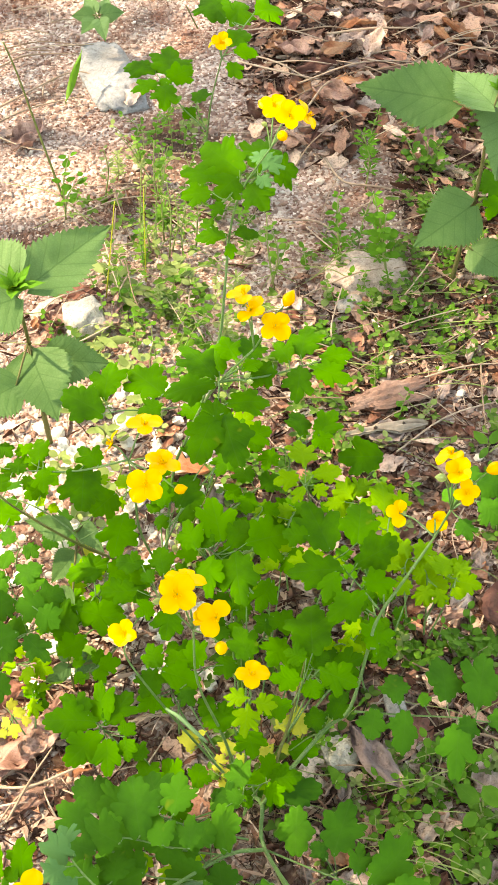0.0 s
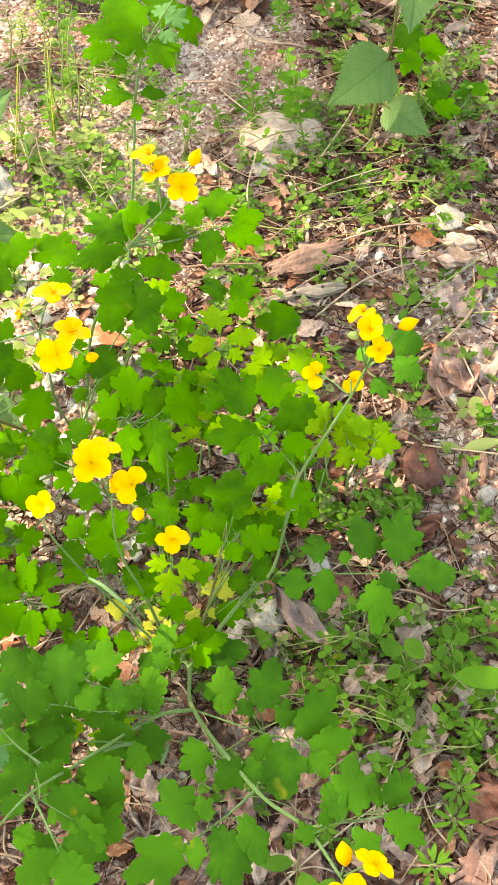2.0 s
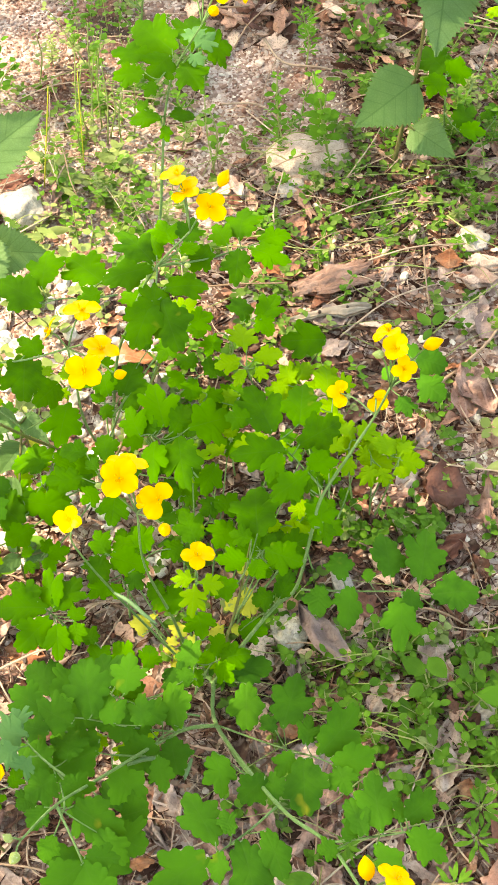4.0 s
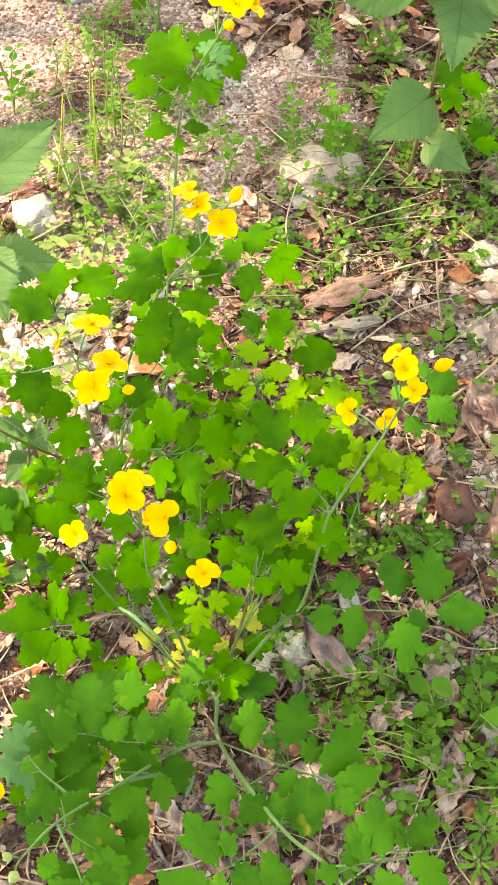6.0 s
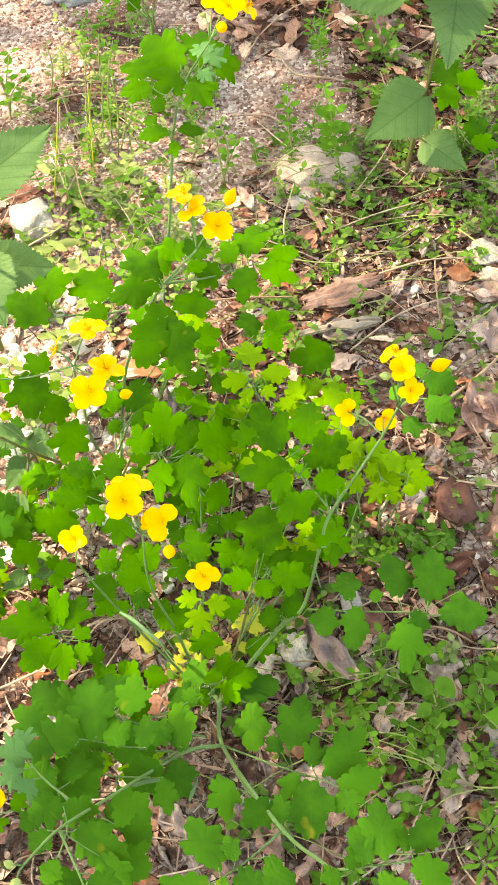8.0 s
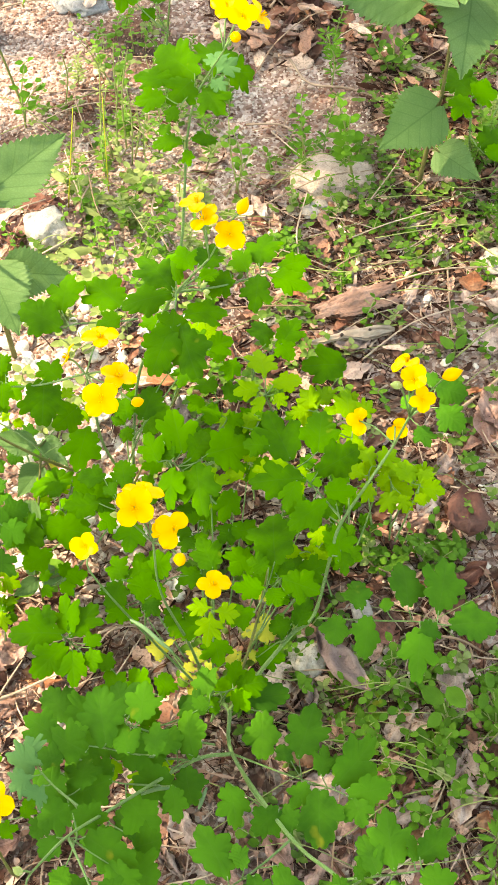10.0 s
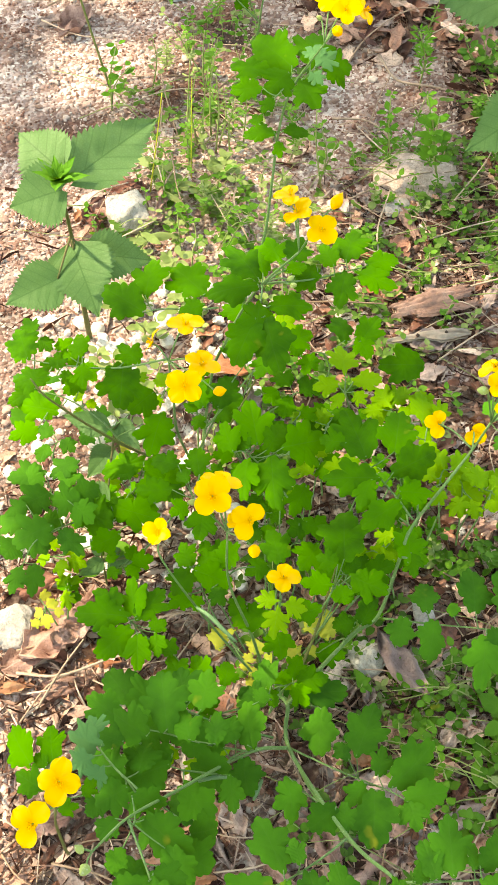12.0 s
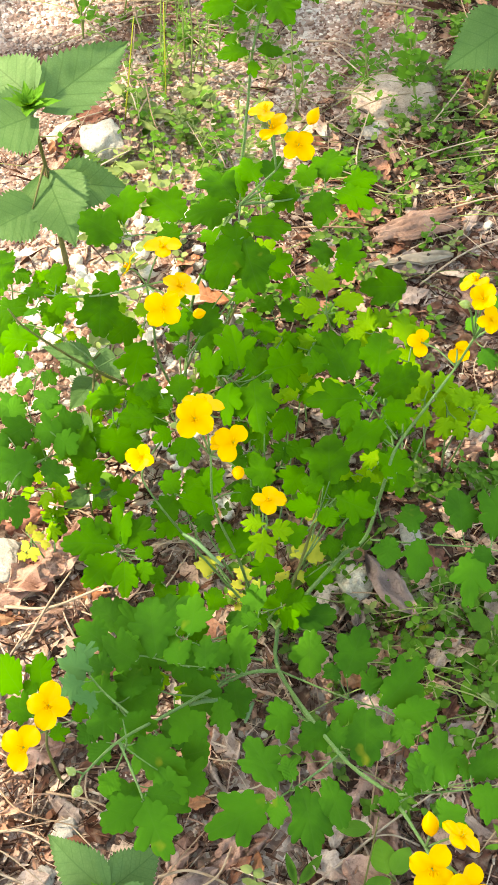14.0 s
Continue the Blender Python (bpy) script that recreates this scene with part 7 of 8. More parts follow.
dead_leaf((0.280, 0.755, -0.000), 85, 0.034, "tan", 6, "", 0.009, wide=1.3)
dead_leaf((0.254, 0.692, -0.000), 10, 0.022, "russet", 5, "", 0.012, wide=0.7)
dead_leaf((0.242, 0.859, 0.000), 75, 0.03, "tan", 4, "", 0.012, wide=0.9)
dead_leaf((0.259, 0.901, 0.000), 40, 0.02, "brown", 1, "", 0.012, wide=1.2)
dead_leaf((0.199, 0.339, 0.000), 80, 0.04, "tan", 1, "tan ribbed dead leaf under weeds", 0.012, wide=1.1)
dead_leaf((0.162, 0.349, 0.000), 60, 0.02, "umber", 5, "small rolled brown dead leaf", 0.01, wide=1.2)
dead_leaf((0.169, 0.334, 0.000), 30, 0.04, "grey", 4, "", 0.008, wide=1.2)
dead_leaf((0.212, 0.320, 0.000), 70, 0.016, "russet", 2, "", 0.012, wide=1.4)
dead_leaf((0.243, 0.295, 0.000), 50, 0.045, "umber", 3, "", 0.008, wide=1.1)
dead_leaf((-0.163, 0.896, 0.005), 110, 0.034, "umber", 2, "dark brown curled dead leaf against a white stone", 0.014, 10, 20, 1.1)
dead_leaf((-0.16, 0.919, 0.005), 40, 0.03, "maroon", 5, "", 0.012, -10, 25, 1.0)
dead_leaf((-0.168, 0.883, 0.005), 60, 0.026, "brown", 6, "", 0.01, 0, -20, 1.2)
dead_leaf((-0.141, 0.946, 0.005), 20, 0.036, "umber", 3, "", 0.014, 5, 20, 0.8)
dead_leaf((-0.128, 0.951, 0.005), -20, 0.03, "maroon", 1, "", 0.01, 0, 0, 0.9)
dead_leaf((-0.097, 0.921, 0.005), 80, 0.036, "brown", 4, "folded brown dead leaf standing beside a white stone", 0.018, -15, 40, 0.8)
dead_leaf((-0.088, 0.931, 0.005), 50, 0.028, "umber", 0, "", 0.01, 0, 20, 0.8)
dead_leaf((-0.105, 0.902, 0.005), 15, 0.026, "tan", 2, "", 0.01)
dead_leaf((0.027, 0.543, 0.000), 50, 0.03, "tan", 2, "", 0.01)
dead_leaf((0.196, 0.563, 0.000), 15, 0.024, "brown", 4, "", 0.012, wide=0.9)
dead_leaf((0.175, 0.598, -0.000), 15, 0.028, "umber", 6, "", 0.008, wide=0.9)
for n, (spot, turn, long, tone) in enumerate((
    ((0.115, 1.391, 0.000), 20, 0.1, "brown"), ((0.158, 1.396, 0.000), 45, 0.09, "grey"), ((0.087, 1.372, 0.000), -20, 0.08, "brown"), ((0.139, 1.365, 0.000), 30, 0.07, "russet"),
    ((0.181, 1.435, 0.000), 60, 0.1, "brown"), ((0.113, 1.323, 0.000), 10, 0.07, "grey"), ((0.152, 1.298, 0.000), 0, 0.07, "russet"), ((0.165, 1.287, 0.000), 30, 0.06, "brown"),
    ((0.098, 1.276, 0.000), 50, 0.05, "brown"), ((0.137, 1.264, 0.000), 5, 0.06, "grey"), ((0.202, 1.333, 0.000), -30, 0.06, "brown"), ((0.292, 1.472, 0.000), 80, 0.09, "tan"),
    ((0.234, 1.474, 0.000), 5, 0.1, "brown"), ((0.239, 1.223, -0.000), 10, 0.06, "tan"), ((0.198, 1.197, 0.000), -40, 0.06, "tan"), ((0.121, 1.198, 0.000), 20, 0.04, "grey"))):
    dead_leaf(spot, turn, long * 0.62, tone, n, lift=0.014 + 0.003 * (n % 4))

# the brown drift behind the plants
lot = random.Random(29)
for n in range(70):
    spot = (lot.uniform(0.06, 0.32), lot.uniform(1.17, 1.5))
    dead_leaf(spot, lot.uniform(0, 360), lot.uniform(0.028, 0.058), lot.choice(("brown", "umber", "russet", "brown", "maroon", "tan")), lot.randrange(7), "", lot.uniform(0.006, 0.026), lot.uniform(-22, 22), lot.uniform(-35, 35), lot.uniform(0.6, 1.1))


def litter_amount(x, y):
    """More litter to the right of the plants and at the back, little on the open grit."""
    v = 0.25 + 0.9 * noise.noise((x * 5, y * 5, 21.0))
    v += -0.4 if 0.06 < x < 0.2 and 0.98 < y < 1.22 else 0.55 if x > 0.06 else 0.0
    v += 0.5 if y > 1.15 and x > 0.05 else 0.0
    v += 0.5 if y < 0.4 else 0.2 if y < 0.55 else 0.0
    v -= 0.45 if x < 0.02 and y > 0.8 else 0.0
    v += 0.35 if 0.0 < x < 0.24 and 0.3 < y < 0.72 else 0.0
    v -= 0.6 if x < 0.03 and 1.1 < y < 1.32 else 0.3 if x < -0.05 and y < 0.45 else 0.0
    v -= 0.35 if x > 0.22 and 0.46 < y < 0.58 else 0.2 if x > 0.19 and 0.58 < y < 0.84 else 0.0
    return v


lot = random.Random(31)
made = 0
while made < 205:
    x, y = lot.uniform(-0.22, 0.36), lot.uniform(0.12, 1.6)
    if lot.random() > litter_amount(x, y):
        continue
    made += 1
    long = lot.uniform(0.015, 0.048) * (1.25 if y > 1.0 else 1.0)
    dead_leaf((x, y), lot.uniform(0, 360), long, lot.choice(("brown", "brown", "grey", "grey", "umber", "tan", "russet")), lot.randrange(7), "", lot.uniform(0.002, 0.009), lot.uniform(-12, 12), lot.uniform(-25, 25), lot.uniform(0.7, 1.3))


def crumbs():
    """Broken leaf flakes and needles between the larger pieces, as one mesh."""
    lot = random.Random(77)
    verts, faces = [], []
    made = 0
    while made < 30000:
        x, y = lot.uniform(-0.25, 0.4), lot.uniform(0.1, 1.65)
        if lot.random() > litter_amount(x, y) + 0.1:
            continue
        made += 1
        a, long = lot.uniform(0, 6.28), lot.uniform(0.003, 0.011)
        thin = lot.random() < 0.62
        long = long * lot.uniform(1.8, 4.2) if thin else long * 0.85
        wide = long * (0.04 if thin else lot.choice((0.3, 0.5, 0.7)))
        z = ground_height(x, y) + lot.uniform(0.0015, 0.005)
        u, v = Vector((math.cos(a), math.sin(a), lot.uniform(-0.3, 0.3))), Vector((-math.sin(a), math.cos(a), lot.uniform(-0.4, 0.4)))
        b = len(verts)
        mid = Vector((x, y, z))
        for s, w in ((-1, 0.5), (-0.3, 1.0), (0.5, 0.8), (1, 0.25)):
            for side in (-1, 1):
                verts.append(mid + u * long * s / 2 + v * wide * w * side * lot.uniform(0.6, 1) / 2 + Vector((0, 0, 0.1 * long * lot.uniform(-1, 1))))
        faces += [(b + 2 * i, b + 2 * i + 1, b + 2 * i + 3, b + 2 * i + 2) for i in range(3)]
    n = Nodes("litter_crumbs")
    tint = n.ramp(n.island(), [(0.0, (0.02, 0.008, 0.006)), (0.4, (0.1, 0.038, 0.025)), (0.75, (0.38, 0.225, 0.175)), (1.0, (0.6, 0.48, 0.41))])
    me = mesh_of("litter_crumbs", verts, faces, False, n.done(tint, 0.8, None, 0.2))
    tagged(new("litter_crumbs", me), "crumbled brown leaf flakes scattered on the soil", "leaf litter", kind="stuff")


crumbs()


def leaf_drift():
    """Smaller dead leaves and torn pieces lying over and under one another, as one mesh."""
    lot = random.Random(83)
    shapes = [plain_blade(140 + k, 0.22 + 0.05 * (k % 3), 7, 2, 0.3 + 0.2 * (k % 3), 0.45, 0.8) for k in range(9)]
    verts, faces = [], []
    made = 0
    while made < 2100:
        pile = made % 9 == 0
        x, y = (lot.uniform(0.03, 0.36), lot.uniform(1.15, 1.65)) if pile else (lot.uniform(-0.24, 0.4), lot.uniform(0.1, 1.65))
        if not pile and lot.random() > litter_amount(x, y) - 0.05:
            continue
        made += 1
        v, f = shapes[made % 9]
        long = lot.uniform(0.022, 0.045) if pile else lot.uniform(0.009, 0.03) * (1.2 if y > 1.0 else 1.0)
        m = pose(x, y, ground_height(x, y) + lot.uniform(0.001, 0.02 if pile else 0.008), lot.uniform(-30, 30), lot.uniform(-20, 20), lot.uniform(0, 360)) @ Matrix.Diagonal((long, long * lot.uniform(0.5, 1.3), long, 1)) @ Matrix.Translation((-0.5, 0, 0))
        b = len(verts)
        verts += [m @ Vector(p) for p in v]
        faces += [tuple(i + b for i in q) for q in f]
    n = Nodes("drifted_litter")
    at = n.place()
    tint = n.ramp(n.island(), [(0.0, (0.03, 0.011, 0.008)), (0.3, (0.14, 0.052, 0.034)), (0.5, (0.36, 0.175, 0.125)), (0.75, (0.57, 0.355, 0.28)), (0.92, (0.76, 0.58, 0.49)), (1.0, (0.38, 0.13, 0.065))])
    tint = n.mix(n.ramp(n.noise(at, 130.0, 5.0), [(0.5, 0.0), (0.75, 0.5)]), tint, (0.4, 0.3, 0.25))
    tint = n.mix(n.ramp(n.noise(at, 480.0, 4.0), [(0.48, 0.0), (0.7, 0.65)]), tint, (0.07, 0.04, 0.032))
    mat = n.done(tint, 0.75, n.bump(n.noise(at, 260.0, 4.0), 0.001, 0.8), 0.25)
    tagged(new("leaf_drift", mesh_of("leaf_drift", verts, faces, True, mat)), "drift of small brown and grey dead leaf pieces", "leaf litter", kind="stuff")


leaf_drift()


# ---- bark, pods, straws and twigs ----
def bark_piece(at, turn, long, wide, seed, label, lift=0.006):
    """A curled strip of bark with split ends and a thick edge."""
    lot = random.Random(seed)
    verts, faces = [], []
    rows, cols = 24, 14
    for layer in (0, 1):
        for i in range(rows + 1):
            s = i / rows
            for j in range(cols + 1):
                f = j / cols * 2 - 1
                w = wide / 2 * (1 - 0.55 * abs(s - 0.5) ** 2 * 3) * (1 + 0.12 * math.sin(9 * s + seed) + 0.07 * math.sin(23 * s + 2 * seed + f))
                arc = f * 1.15
                r = 1 - 0.09 * layer
                end = 0.05 * long * math.sin(5 * f + seed) * (1 if s in (0, 1) else 0)
                verts.append(((s - 0.5) * long + end, w * math.sin(arc) * r, (math.cos(arc) * 0.95 - 0.45) * w * r + wide * (0.06 * math.sin(14 * f + 4 * s) + 0.05 * lot.uniform(-1, 1))))
    n = (rows + 1) * (cols + 1)
    for i in range(rows):
        for j in range(cols):
            a = i * (cols + 1) + j
            faces += [(a, a + cols + 1, a + cols + 2, a + 1), (n + a, n + a + 1, n + a + cols + 2, n + a + cols + 1)]
    for i in range(rows):
        for a in (i * (cols + 1), i * (cols + 1) + cols):
            faces.append((a, a + cols + 1, n + a + cols + 1, n + a))
    for j in range(cols):
        for a in (j, rows * (cols + 1) + j):
            faces.append((a, a + 1, n + a + 1, n + a))
    ob = new("bark_piece", mesh_of("bark_piece", verts, faces, material=BARK))
    ob.matrix_basis = pose(at[0], at[1], ground_height(at[0], at[1]) + lift, 0, 0, turn)
    return tagged(ob, label, "bark", "bark pieces")


bark_piece((0.159, 0.801, 0.000), 22, 0.076, 0.024, 3, "split piece of pinkish weathered bark on the litter", 0.012)
bark_piece((0.172, 0.792, 0.000), 16, 0.06, 0.012, 5, "narrow splinter of weathered bark", 0.012)
bark_piece((0.266, 0.557, 0.000), 80, 0.05, 0.009, 8, "pale dry stick of bark among dead leaves", 0.006)
bark_piece((0.320, 0.903, 0.000), 5, 0.04, 0.016, 14, "grey weathered bark piece among weeds", 0.008)
bark_piece((0.284, 0.575, -0.000), 80, 0.03, 0.008, 15, "pale splinter of bark on litter", 0.008)
bark_piece((0.326, 0.998, 0.000), 10, 0.05, 0.012, 9, "greyish weathered bark strip on litter", 0.004)
bark_piece((0.142, 0.907, 0.000), -70, 0.045, 0.013, 11, "thin strip of pale bark among weeds", 0.006)


def seed_pod(at, turn, long):
    """A flat whitish pod strip with a row of dark round holes."""
    n = Nodes("pod")
    tint = n.mix(n.noise(n.place(), 220.0, 4.0), (0.2, 0.15, 0.12), (0.42, 0.37, 0.32))
    shell = n.done(tint, 0.7, n.bump(n.noise(n.place(), 300.0, 3.0), 0.001, 0.6), 0.3)
    k = Nodes("pod_hole")
    hole = k.done(k.mix(k.noise(k.place(), 300.0), (0.03, 0.022, 0.02), (0.06, 0.045, 0.04)), 0.8)
    v, f = plain_blade(5, 0.085, 14, 3, 0.3, 0.3, 1.0)
    top = [(x, y * 1.0, z + 0.02 * (1 - (y / 0.085) ** 2)) for x, y, z in v]
    low = [(x, y, z - 0.03) for x, y, z in v]
    m = len(v)
    faces = f + [tuple(i + m for i in q)[::-1] for q in f]
    for i in range(14):
        for a in (i * 7, i * 7 + 6):
            faces.append((a, a + 7, m + a + 7, m + a))
    pod = new("seed_pod", mesh_of("seed_pod", top + low, faces, material=shell))
    pod.matrix_basis = pose(at[0], at[1], ground_height(at[0], at[1]) + 0.012, 0, 0, turn) @ Matrix.Diagonal((long, long, long, 1)) @ Matrix.Translation((-0.5, 0, 0))
    tagged(pod, "flat whitish pod strip with dark holes", "seed pod")
    for s in (0.16, 0.34, 0.68):
        vv, ff = bulb(0.045, 0.028, 8, 4)
        child("hole", mesh_of("hole", vv, ff, material=hole), pod, Matrix.Translation((s, 0.01, 0.022)))


seed_pod((0.156, 0.760, -0.000), 10, 0.076)


def straw(points, r, label="dry straw-coloured grass stalk on the litter", name="dry_stalk"):
    at = Vector(points[0])
    v, f = tube([Vector(p) - at for p in points], r, r * 0.6, 5, 6, 0.08)
    ob = new(name, mesh_of(name, v, f, material=STRAW))
    ob.location = at
    return tagged(ob, label, "stalk", "dry stalks")


straw([(-0.034, 0.232, 0.012), (-0.014, 0.236, 0.014), (0.008, 0.229, 0.014), (0.023, 0.217, 0.010), (0.025, 0.200, 0.006)], 0.0011, "curved pale dry stalk lying on litter")
straw([(-0.036, 0.224, 0.010), (-0.017, 0.222, 0.013), (0.004, 0.232, 0.016), (0.013, 0.252, 0.012)], 0.001, "curved pale dry stalk lying on litter")
straw([(-0.144, 0.260, 0.008), (-0.125, 0.260, 0.012), (-0.109, 0.254, 0.010), (-0.094, 0.246, 0.006)], 0.0011, "pale dry stalk lying on the grit by pebbles")
straw([(-0.141, 0.235, 0.006), (-0.117, 0.226, 0.008), (-0.098, 0.222, 0.006)], 0.001)
straw([(-0.159, 0.423, 0.010), (-0.125, 0.420, 0.016), (-0.088, 0.434, 0.020), (-0.076, 0.436, 0.020)], 0.0013, "pale dry stalk across dead leaves")
straw([(-0.139, 0.397, 0.010), (-0.125, 0.423, 0.018), (-0.111, 0.448, 0.020)], 0.001)
straw([(-0.154, 0.381, 0.006), (-0.133, 0.414, 0.012), (-0.109, 0.427, 0.014)], 0.0008)
straw([(0.023, 0.207, 0.006), (0.066, 0.229, 0.010), (0.118, 0.270, 0.012), (0.175, 0.307, 0.014)], 0.0011, "long thin dry stalk crossing under celandine")
straw([(0.241, 0.676, 0.010), (0.271, 0.699, 0.014), (0.295, 0.724, 0.014), (0.317, 0.763, 0.010)], 0.0017, "whitish dry twig across the litter")
straw([(0.250, 0.841, 0.010), (0.246, 0.801, 0.014), (0.245, 0.763, 0.010)], 0.001)
straw([(0.223, 0.598, 0.008), (0.249, 0.587, 0.014), (0.304, 0.579, 0.010)], 0.001)
straw([(0.199, 0.319, 0.008), (0.209, 0.324, 0.012), (0.234, 0.328, 0.008)], 0.0014, "short pale stick under weeds")
straw([(0.132, 0.291, 0.010), (0.158, 0.290, 0.012), (0.170, 0.298, 0.016)], 0.0016)
straw([(0.282, 0.703, 0.008), (0.287, 0.661, 0.014), (0.298, 0.635, 0.008)], 0.001)
straw([(0.163, 0.738, 0.006), (0.207, 0.773, 0.010), (0.251, 0.793, 0.008), (0.327, 0.811, 0.006)], 0.001)
straw([(0.170, 0.751, 0.006), (0.198, 0.787, 0.010), (0.219, 0.830, 0.008)], 0.0008)
straw([(0.117, 1.166, 0.008), (0.136, 1.121, 0.010), (0.178, 1.110, 0.010), (0.217, 1.092, 0.006)], 0.0016, "pale bent dry twig on the grit")
straw([(0.067, 1.061, 0.006), (0.103, 1.054, 0.010), (0.126, 1.028, 0.010), (0.158, 0.979, 0.006)], 0.0012, "thin brown twig on the grit")
straw([(0.081, 1.144, 0.010), (0.107, 1.173, 0.030), (0.159, 1.220, 0.030), (0.239, 1.231, 0.010)], 0.0009, "arched thin dry stalk over litter")
lot = random.Random(37)
for n in range(34):
    x, y, a, long = lot.uniform(0.06, 0.34), lot.uniform(1.18, 1.5), lot.uniform(-0.7, 0.7), lot.uniform(0.06, 0.17)
    d = Vector((math.cos(a), math.sin(a), 0)) * long
    base = Vector((x - 0.05, y, ground_height(x, y) + 0.02))
    straw([base, base + d * 0.5 + Vector((0, lot.uniform(-0.02, 0.02), lot.uniform(0.004, 0.016))), base + d], lot.uniform(0.0007, 0.0015), "pale dry stalk lying across brown leaves")
straw([(0.129, 1.402, 0.020), (0.184, 1.397, 0.030), (0.242, 1.413, 0.020)], 0.0018)
straw([(-0.257, 1.243, 0.008), (-0.220, 1.268, 0.010), (-0.163, 1.293, 0.008)], 0.0013, "flat pale dry stalk on the grit")
straw([(-0.262, 1.275, 0.006), (-0.187, 1.338, 0.010), (-0.149, 1.334, 0.008)], 0.0013)
straw([(0.100, 0.615, 0.004), (0.151, 0.611, 0.010), (0.189, 0.609, 0.006)], 0.0008)
straw([(0.155, 0.465, 0.004), (0.205, 0.460, 0.012), (0.233, 0.447, 0.008)], 0.0014)
straw([(-0.129, 0.979, 0.010), (-0.097, 0.989, 0.020), (-0.081, 0.923, 0.030), (-0.067, 0.896, 0.010)], 0.0009)
straw([(-0.116, 0.989, 0.02), (-0.101, 0.952, 0.025), (-0.091, 0.914, 0.01)], 0.0010, "bleached dry stalk beside a white stone")
straw([(-0.088, 0.971, 0.015), (-0.094, 0.936, 0.025), (-0.099, 0.921, 0.01)], 0.0010, "bleached dry stalk beside a white stone")
straw([(-0.176, 0.916, 0.01), (-0.157, 0.928, 0.02), (-0.131, 0.941, 0.02)], 0.0010, "bleached dry stalk beside a white stone")
straw([(-0.143, 0.868, 0.01), (-0.119, 0.874, 0.02), (-0.098, 0.902, 0.01)], 0.0010, "bleached dry stalk beside a white stone")
straw([(-0.288, 1.37, 0.008), (-0.236, 1.399, 0.008), (-0.162, 1.405, 0.008)], 0.0012, "pale dry stalk lying on the open grit")
straw([(-0.284, 1.39, 0.008), (-0.23, 1.412, 0.008), (-0.172, 1.401, 0.008)], 0.001, "pale dry stalk lying on the open grit")
straw([(-0.272, 1.357, 0.008), (-0.24, 1.382, 0.008), (-0.178, 1.384, 0.008)], 0.0013, "pale dry stalk lying on the open grit")
straw([(-0.296, 1.429, 0.008), (-0.255, 1.442, 0.008), (-0.21, 1.427, 0.008)], 0.0012, "pale dry stalk lying on the open grit")
straw([(-0.259, 1.418, 0.008), (-0.246, 1.395, 0.008), (-0.21, 1.391, 0.008)], 0.001, "pale dry stalk lying on the open grit")
straw([(-0.22, 1.457, 0.008), (-0.2, 1.464, 0.008), (-0.166, 1.456, 0.008)], 0.001, "pale dry stalk lying on the open grit")
straw([(-0.275, 1.488, 0.008), (-0.232, 1.495, 0.008), (-0.221, 1.46, 0.008)], 0.0012, "pale dry stalk lying on the open grit")
straw([(-0.213, 1.294, 0.008), (-0.213, 1.317, 0.008), (-0.2, 1.329, 0.008)], 0.001, "pale dry stalk lying on the open grit")
straw([(-0.26, 1.216, 0.008), (-0.218, 1.191, 0.008), (-0.179, 1.184, 0.008)], 0.001, "pale dry stalk lying on the open grit")
lot = random.Random(71)
for n in range(26):
    x, y, a, long = lot.uniform(-0.17, -0.05), lot.uniform(0.2, 0.47), lot.uniform(-0.5, 1.1), lot.uniform(0.03, 0.09)
    d = Vector((math.cos(a), math.sin(a), 0)) * long
    base = Vector((x, y, ground_height(x, y) + 0.008))
    straw([base, base + d * 0.5 + Vector((lot.uniform(-0.012, 0.012), lot.uniform(-0.012, 0.012), lot.uniform(0.002, 0.012))), base + d], lot.uniform(0.0005, 0.001), "wiry pale dry stalk over sunlit litter")
lot = random.Random(53)
for n in range(150):
    while True:
        x, y = lot.uniform(-0.2, 0.34), lot.uniform(0.14, 1.6)
        if lot.random() < litter_amount(x, y) + 0.15:
            break
    a, long = lot.uniform(0, 6.28), lot.uniform(0.025, 0.11)
    d = Vector((math.cos(a), math.sin(a), 0)) * long
    side = Vector((-d.y, d.x, 0)) * lot.uniform(-0.25, 0.25)
    base = Vector((x, y, ground_height(x, y) + 0.004))
    straw([base, base + d * 0.5 + side + Vector((0, 0, lot.uniform(0.002, 0.012))), base + d + Vector((0, 0, lot.uniform(0, 0.006)))], lot.uniform(0.0004, 0.0009))

for n in range(50):
    x, y, a, long = lot.uniform(-0.16, 0.3), lot.uniform(0.8, 1.15), lot.uniform(0, 6.28), lot.uniform(0.05, 0.13)
    d = Vector((math.cos(a), math.sin(a), 0)) * long
    base = Vector((x, y, ground_height(x, y) + 0.006))
    straw([base, base + d * 0.5 + Vector((lot.uniform(-0.01, 0.01), 0, lot.uniform(0.006, 0.024))), base + d + Vector((0, 0, lot.uniform(0.004, 0.02)))], lot.uniform(0.0005, 0.0011), "pale dry grass stalk among small weeds")


def runner(points, r, material):
    at = Vector(points[0])
    ob = new("green_runner", mesh_of("green_runner", *tube([Vector(p) - at for p in points], r, r * 0.5, 4, 5), material=material))
    ob.location = at
    return tagged(ob, "thin green runner stem trailing through the weeds", "weed stem", "green runners")


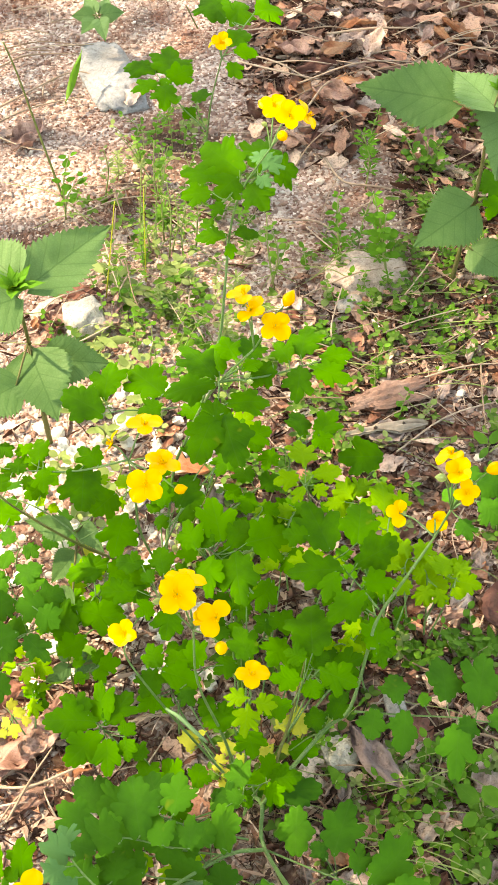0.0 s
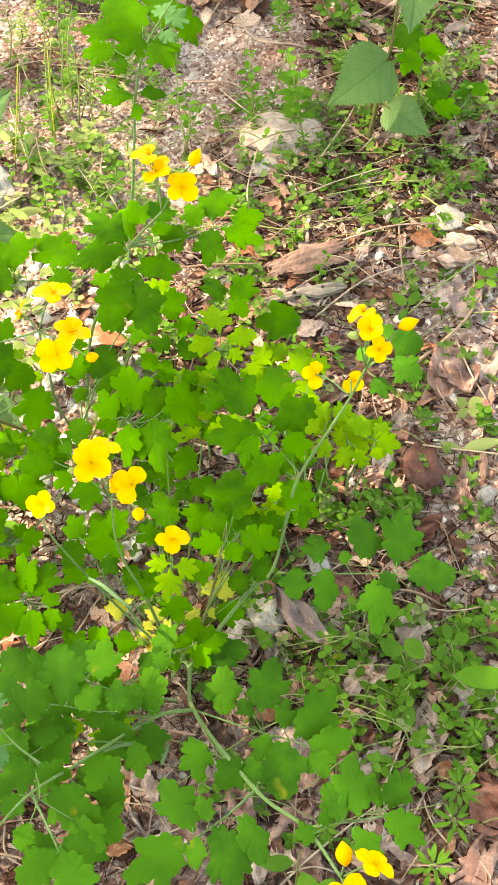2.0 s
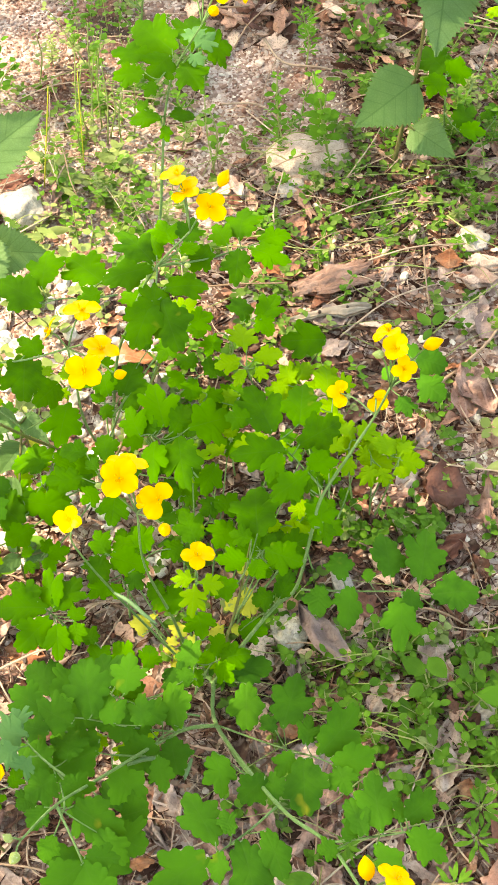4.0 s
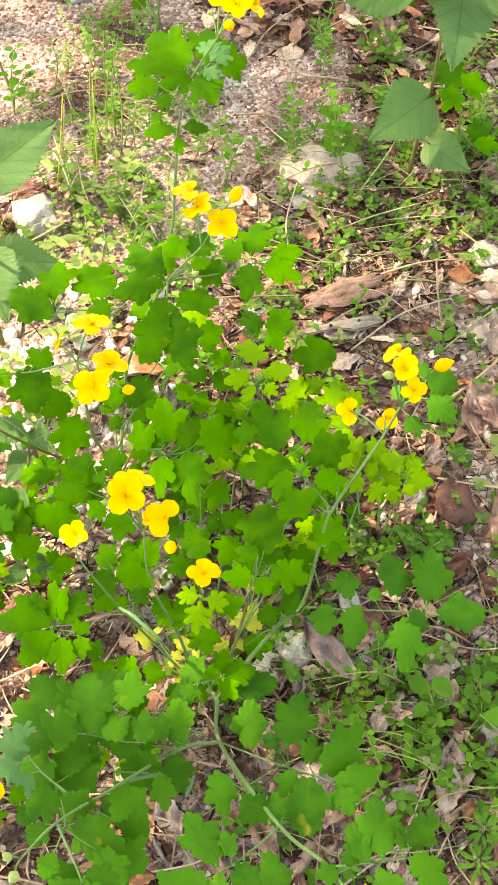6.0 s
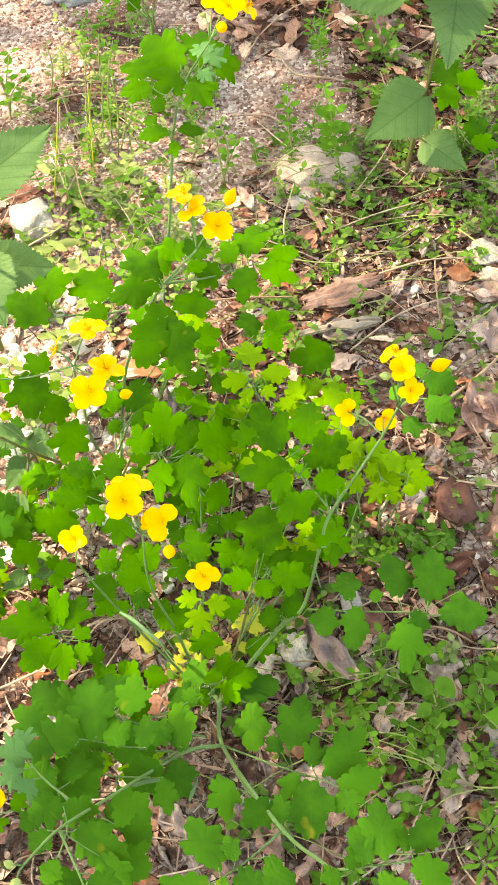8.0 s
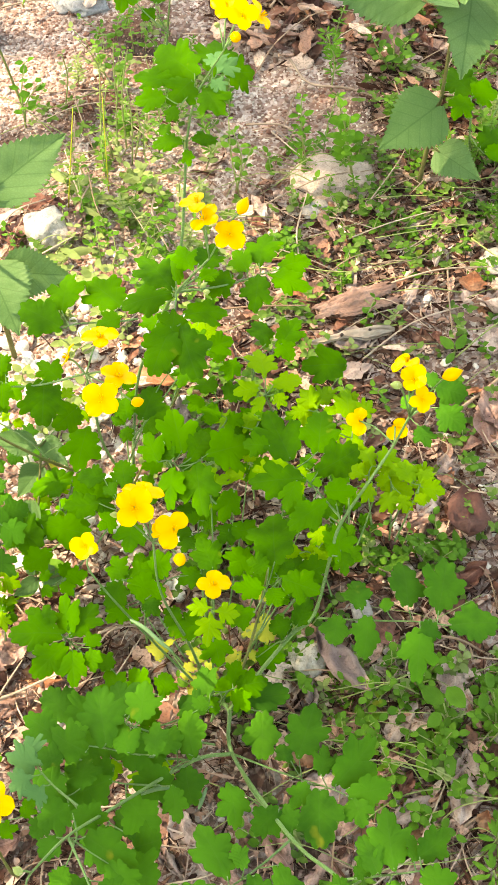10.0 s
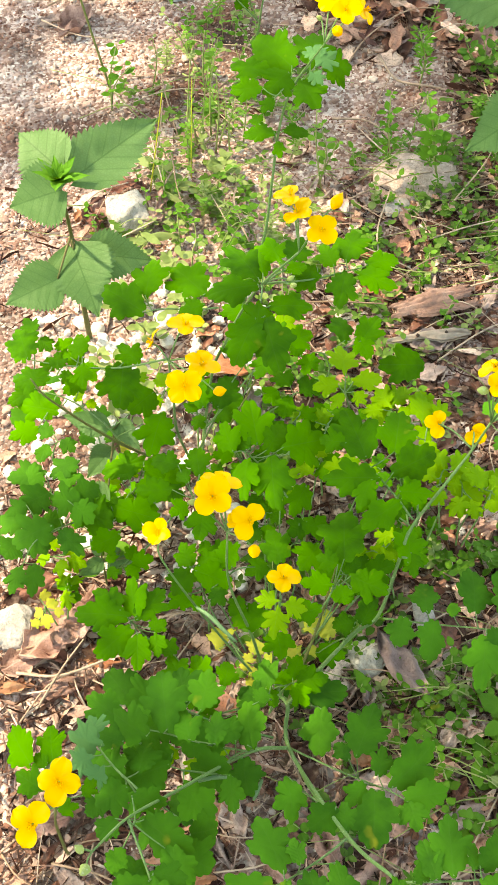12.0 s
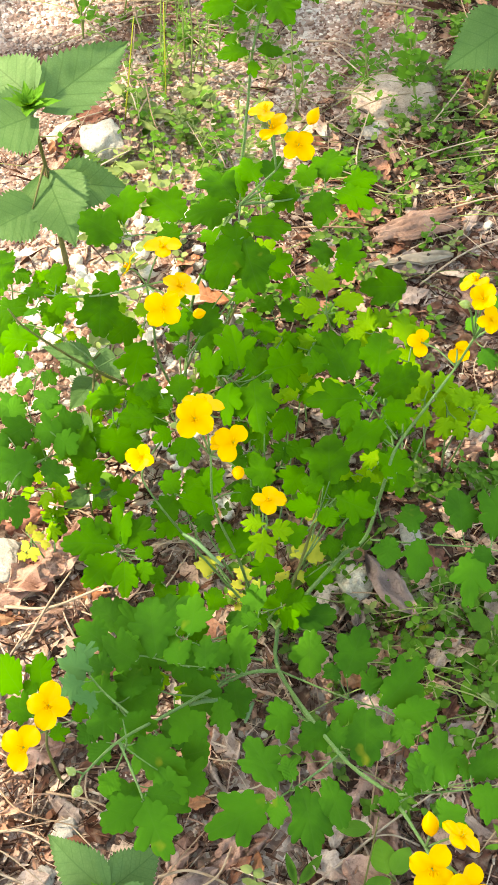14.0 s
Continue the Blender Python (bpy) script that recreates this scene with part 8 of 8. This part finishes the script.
runner([(0.272, 0.86, 0.03), (0.297, 0.824, 0.035), (0.326, 0.807, 0.03)], 0.0009, WEED_STEM)
runner([(0.242, 0.725, 0.02), (0.277, 0.751, 0.03), (0.322, 0.784, 0.03)], 0.0009, WEED_STEM)
runner([(0.183, 0.864, 0.03), (0.23, 0.868, 0.035), (0.285, 0.88, 0.03)], 0.0007, WEED_STEM)
runner([(0.104, 0.841, 0.02), (0.159, 0.827, 0.025), (0.235, 0.852, 0.02)], 0.0007, WEED_STEM)
lot = random.Random(61)
for x0, x1, y0, y1, count in ((0.06, 0.3, 0.8, 1.0, 34), (0.1, 0.25, 0.28, 0.45, 44), (-0.15, 0.05, 0.85, 1.12, 26), (0.2, 0.34, 0.5, 0.8, 10)):
    for n in range(count):
        x, y, a, long = lot.uniform(x0, x1), lot.uniform(y0, y1), lot.uniform(-0.6, 0.6) + lot.choice((0, 3.14)), lot.uniform(0.04, 0.13)
        d = Vector((math.cos(a), math.sin(a), 0)) * long
        base = Vector((x, y, ground_height(x, y) + 0.003))
        runner([base, base + d * 0.5 + Vector((lot.uniform(-0.01, 0.01), lot.uniform(-0.01, 0.01), lot.uniform(0.005, 0.03))), base + d + Vector((0, 0, lot.uniform(0, 0.025)))], lot.uniform(0.0004, 0.0008), WEED_STEM)


# ---- unseen tree, added so that its crown over the plants shades them ----
def shade_tree():
    """An unseen tree added beside the plants to shade them: a leaning trunk, limbs towards the light and a crown of
    single leaves with gaps.
    """
    lot = random.Random(19)
    tree = thing("tree", (1.9, -1.2, 0), "unseen broad-leaved tree added to shade the plants, with a spreading leafy crown", "tree")
    bark = litter_material("tree_bark", (0.1, 0.075, 0.06), (0.17, 0.13, 0.1), (0.26, 0.22, 0.18))
    at = tree.location
    high = 3.4
    over = SUN_WAY * (high / SUN_WAY.z)
    fork = Vector((1.75, -1.0, 2.3))
    child("trunk", mesh_of("trunk", *tube([at - at, Vector((-0.02, 0.05, 1.2)), fork - at], 0.13, 0.085, 12, 8, 0.03), material=bark), tree)
    # leaf places: the crown's rim runs over the plants, so that its shade ends near them
    spots = []
    while len(spots) < 6600:
        gx, gy = lot.uniform(-0.45, 1.6), lot.uniform(-0.9, 2.0)
        rim = float(np.interp(gy, (0.2, 0.3, 0.45, 0.6, 0.8, 1.0, 1.3, 1.5), (-0.24, -0.18, -0.08, 0.03, 0.03, -0.07, -0.09, -0.04)))
        # sparse leaves beyond the rim dim the far-left grit
        if gy > 0.95 and gx < rim and lot.random() < 0.42:
            spots.append(Vector((gx, gy, 0)) + over * lot.uniform(0.92, 1.12))
            continue
        edge = gx - rim + 0.09 * noise.noise((gx * 4, gy * 4, 3.3))
        # crown thinned over these areas to brighten the ground below
        if lot.random() < (0.45 if 0.85 < gy < 1.22 and 0.03 < gx < 0.22 else 0.56 if gx > 0.12 and 0.34 < gy < 1.2 else 0.0):
            continue
        if lot.random() > min(1.0, max(0.012 if gx > -0.2 else 0.0, edge * 9)):
            continue
        spots.append(Vector((gx, gy, 0)) + over * lot.uniform(0.92, 1.12))
    for n in range(7):
        goal = Vector((lot.uniform(0.1, 1.3), lot.uniform(-0.5, 1.6), 0)) + over * lot.uniform(0.98, 1.08)
        mid = fork.lerp(goal, 0.5) + Vector((0, 0, 0.25))
        child("limb", mesh_of("limb", *tube([fork - at, mid - at, goal - at], 0.04, 0.008, 8, 6, 0.05), material=bark), tree)
    verts, faces = [], []
    for p in spots:
        a, size = lot.uniform(0, 6.28), lot.uniform(0.05, 0.085)
        m = facing(p - at, (math.cos(a), math.sin(a), lot.uniform(-0.5, 0.2)), (lot.uniform(-0.6, 0.6), lot.uniform(-0.6, 0.6), 1), size)
        b = len(verts)
        verts += [m @ Vector(v) for v in ((0, 0, 0), (0.3, 0.26, 0.03), (0.3, -0.26, 0.03), (0.7, 0.22, 0.0), (0.7, -0.22, 0.0), (1.05, 0, -0.06), (0.3, 0, 0), (0.7, 0, -0.02))]
        faces += [tuple(b + i for i in q) for q in ((0, 6, 1), (0, 2, 6), (6, 7, 3, 1), (2, 4, 7, 6), (7, 5, 3), (4, 5, 7))]
    tagged(child("crown", mesh_of("crown", verts, faces, material=WEED), tree, label="dense green leaves with gaps"), kind="stuff")


shade_tree()
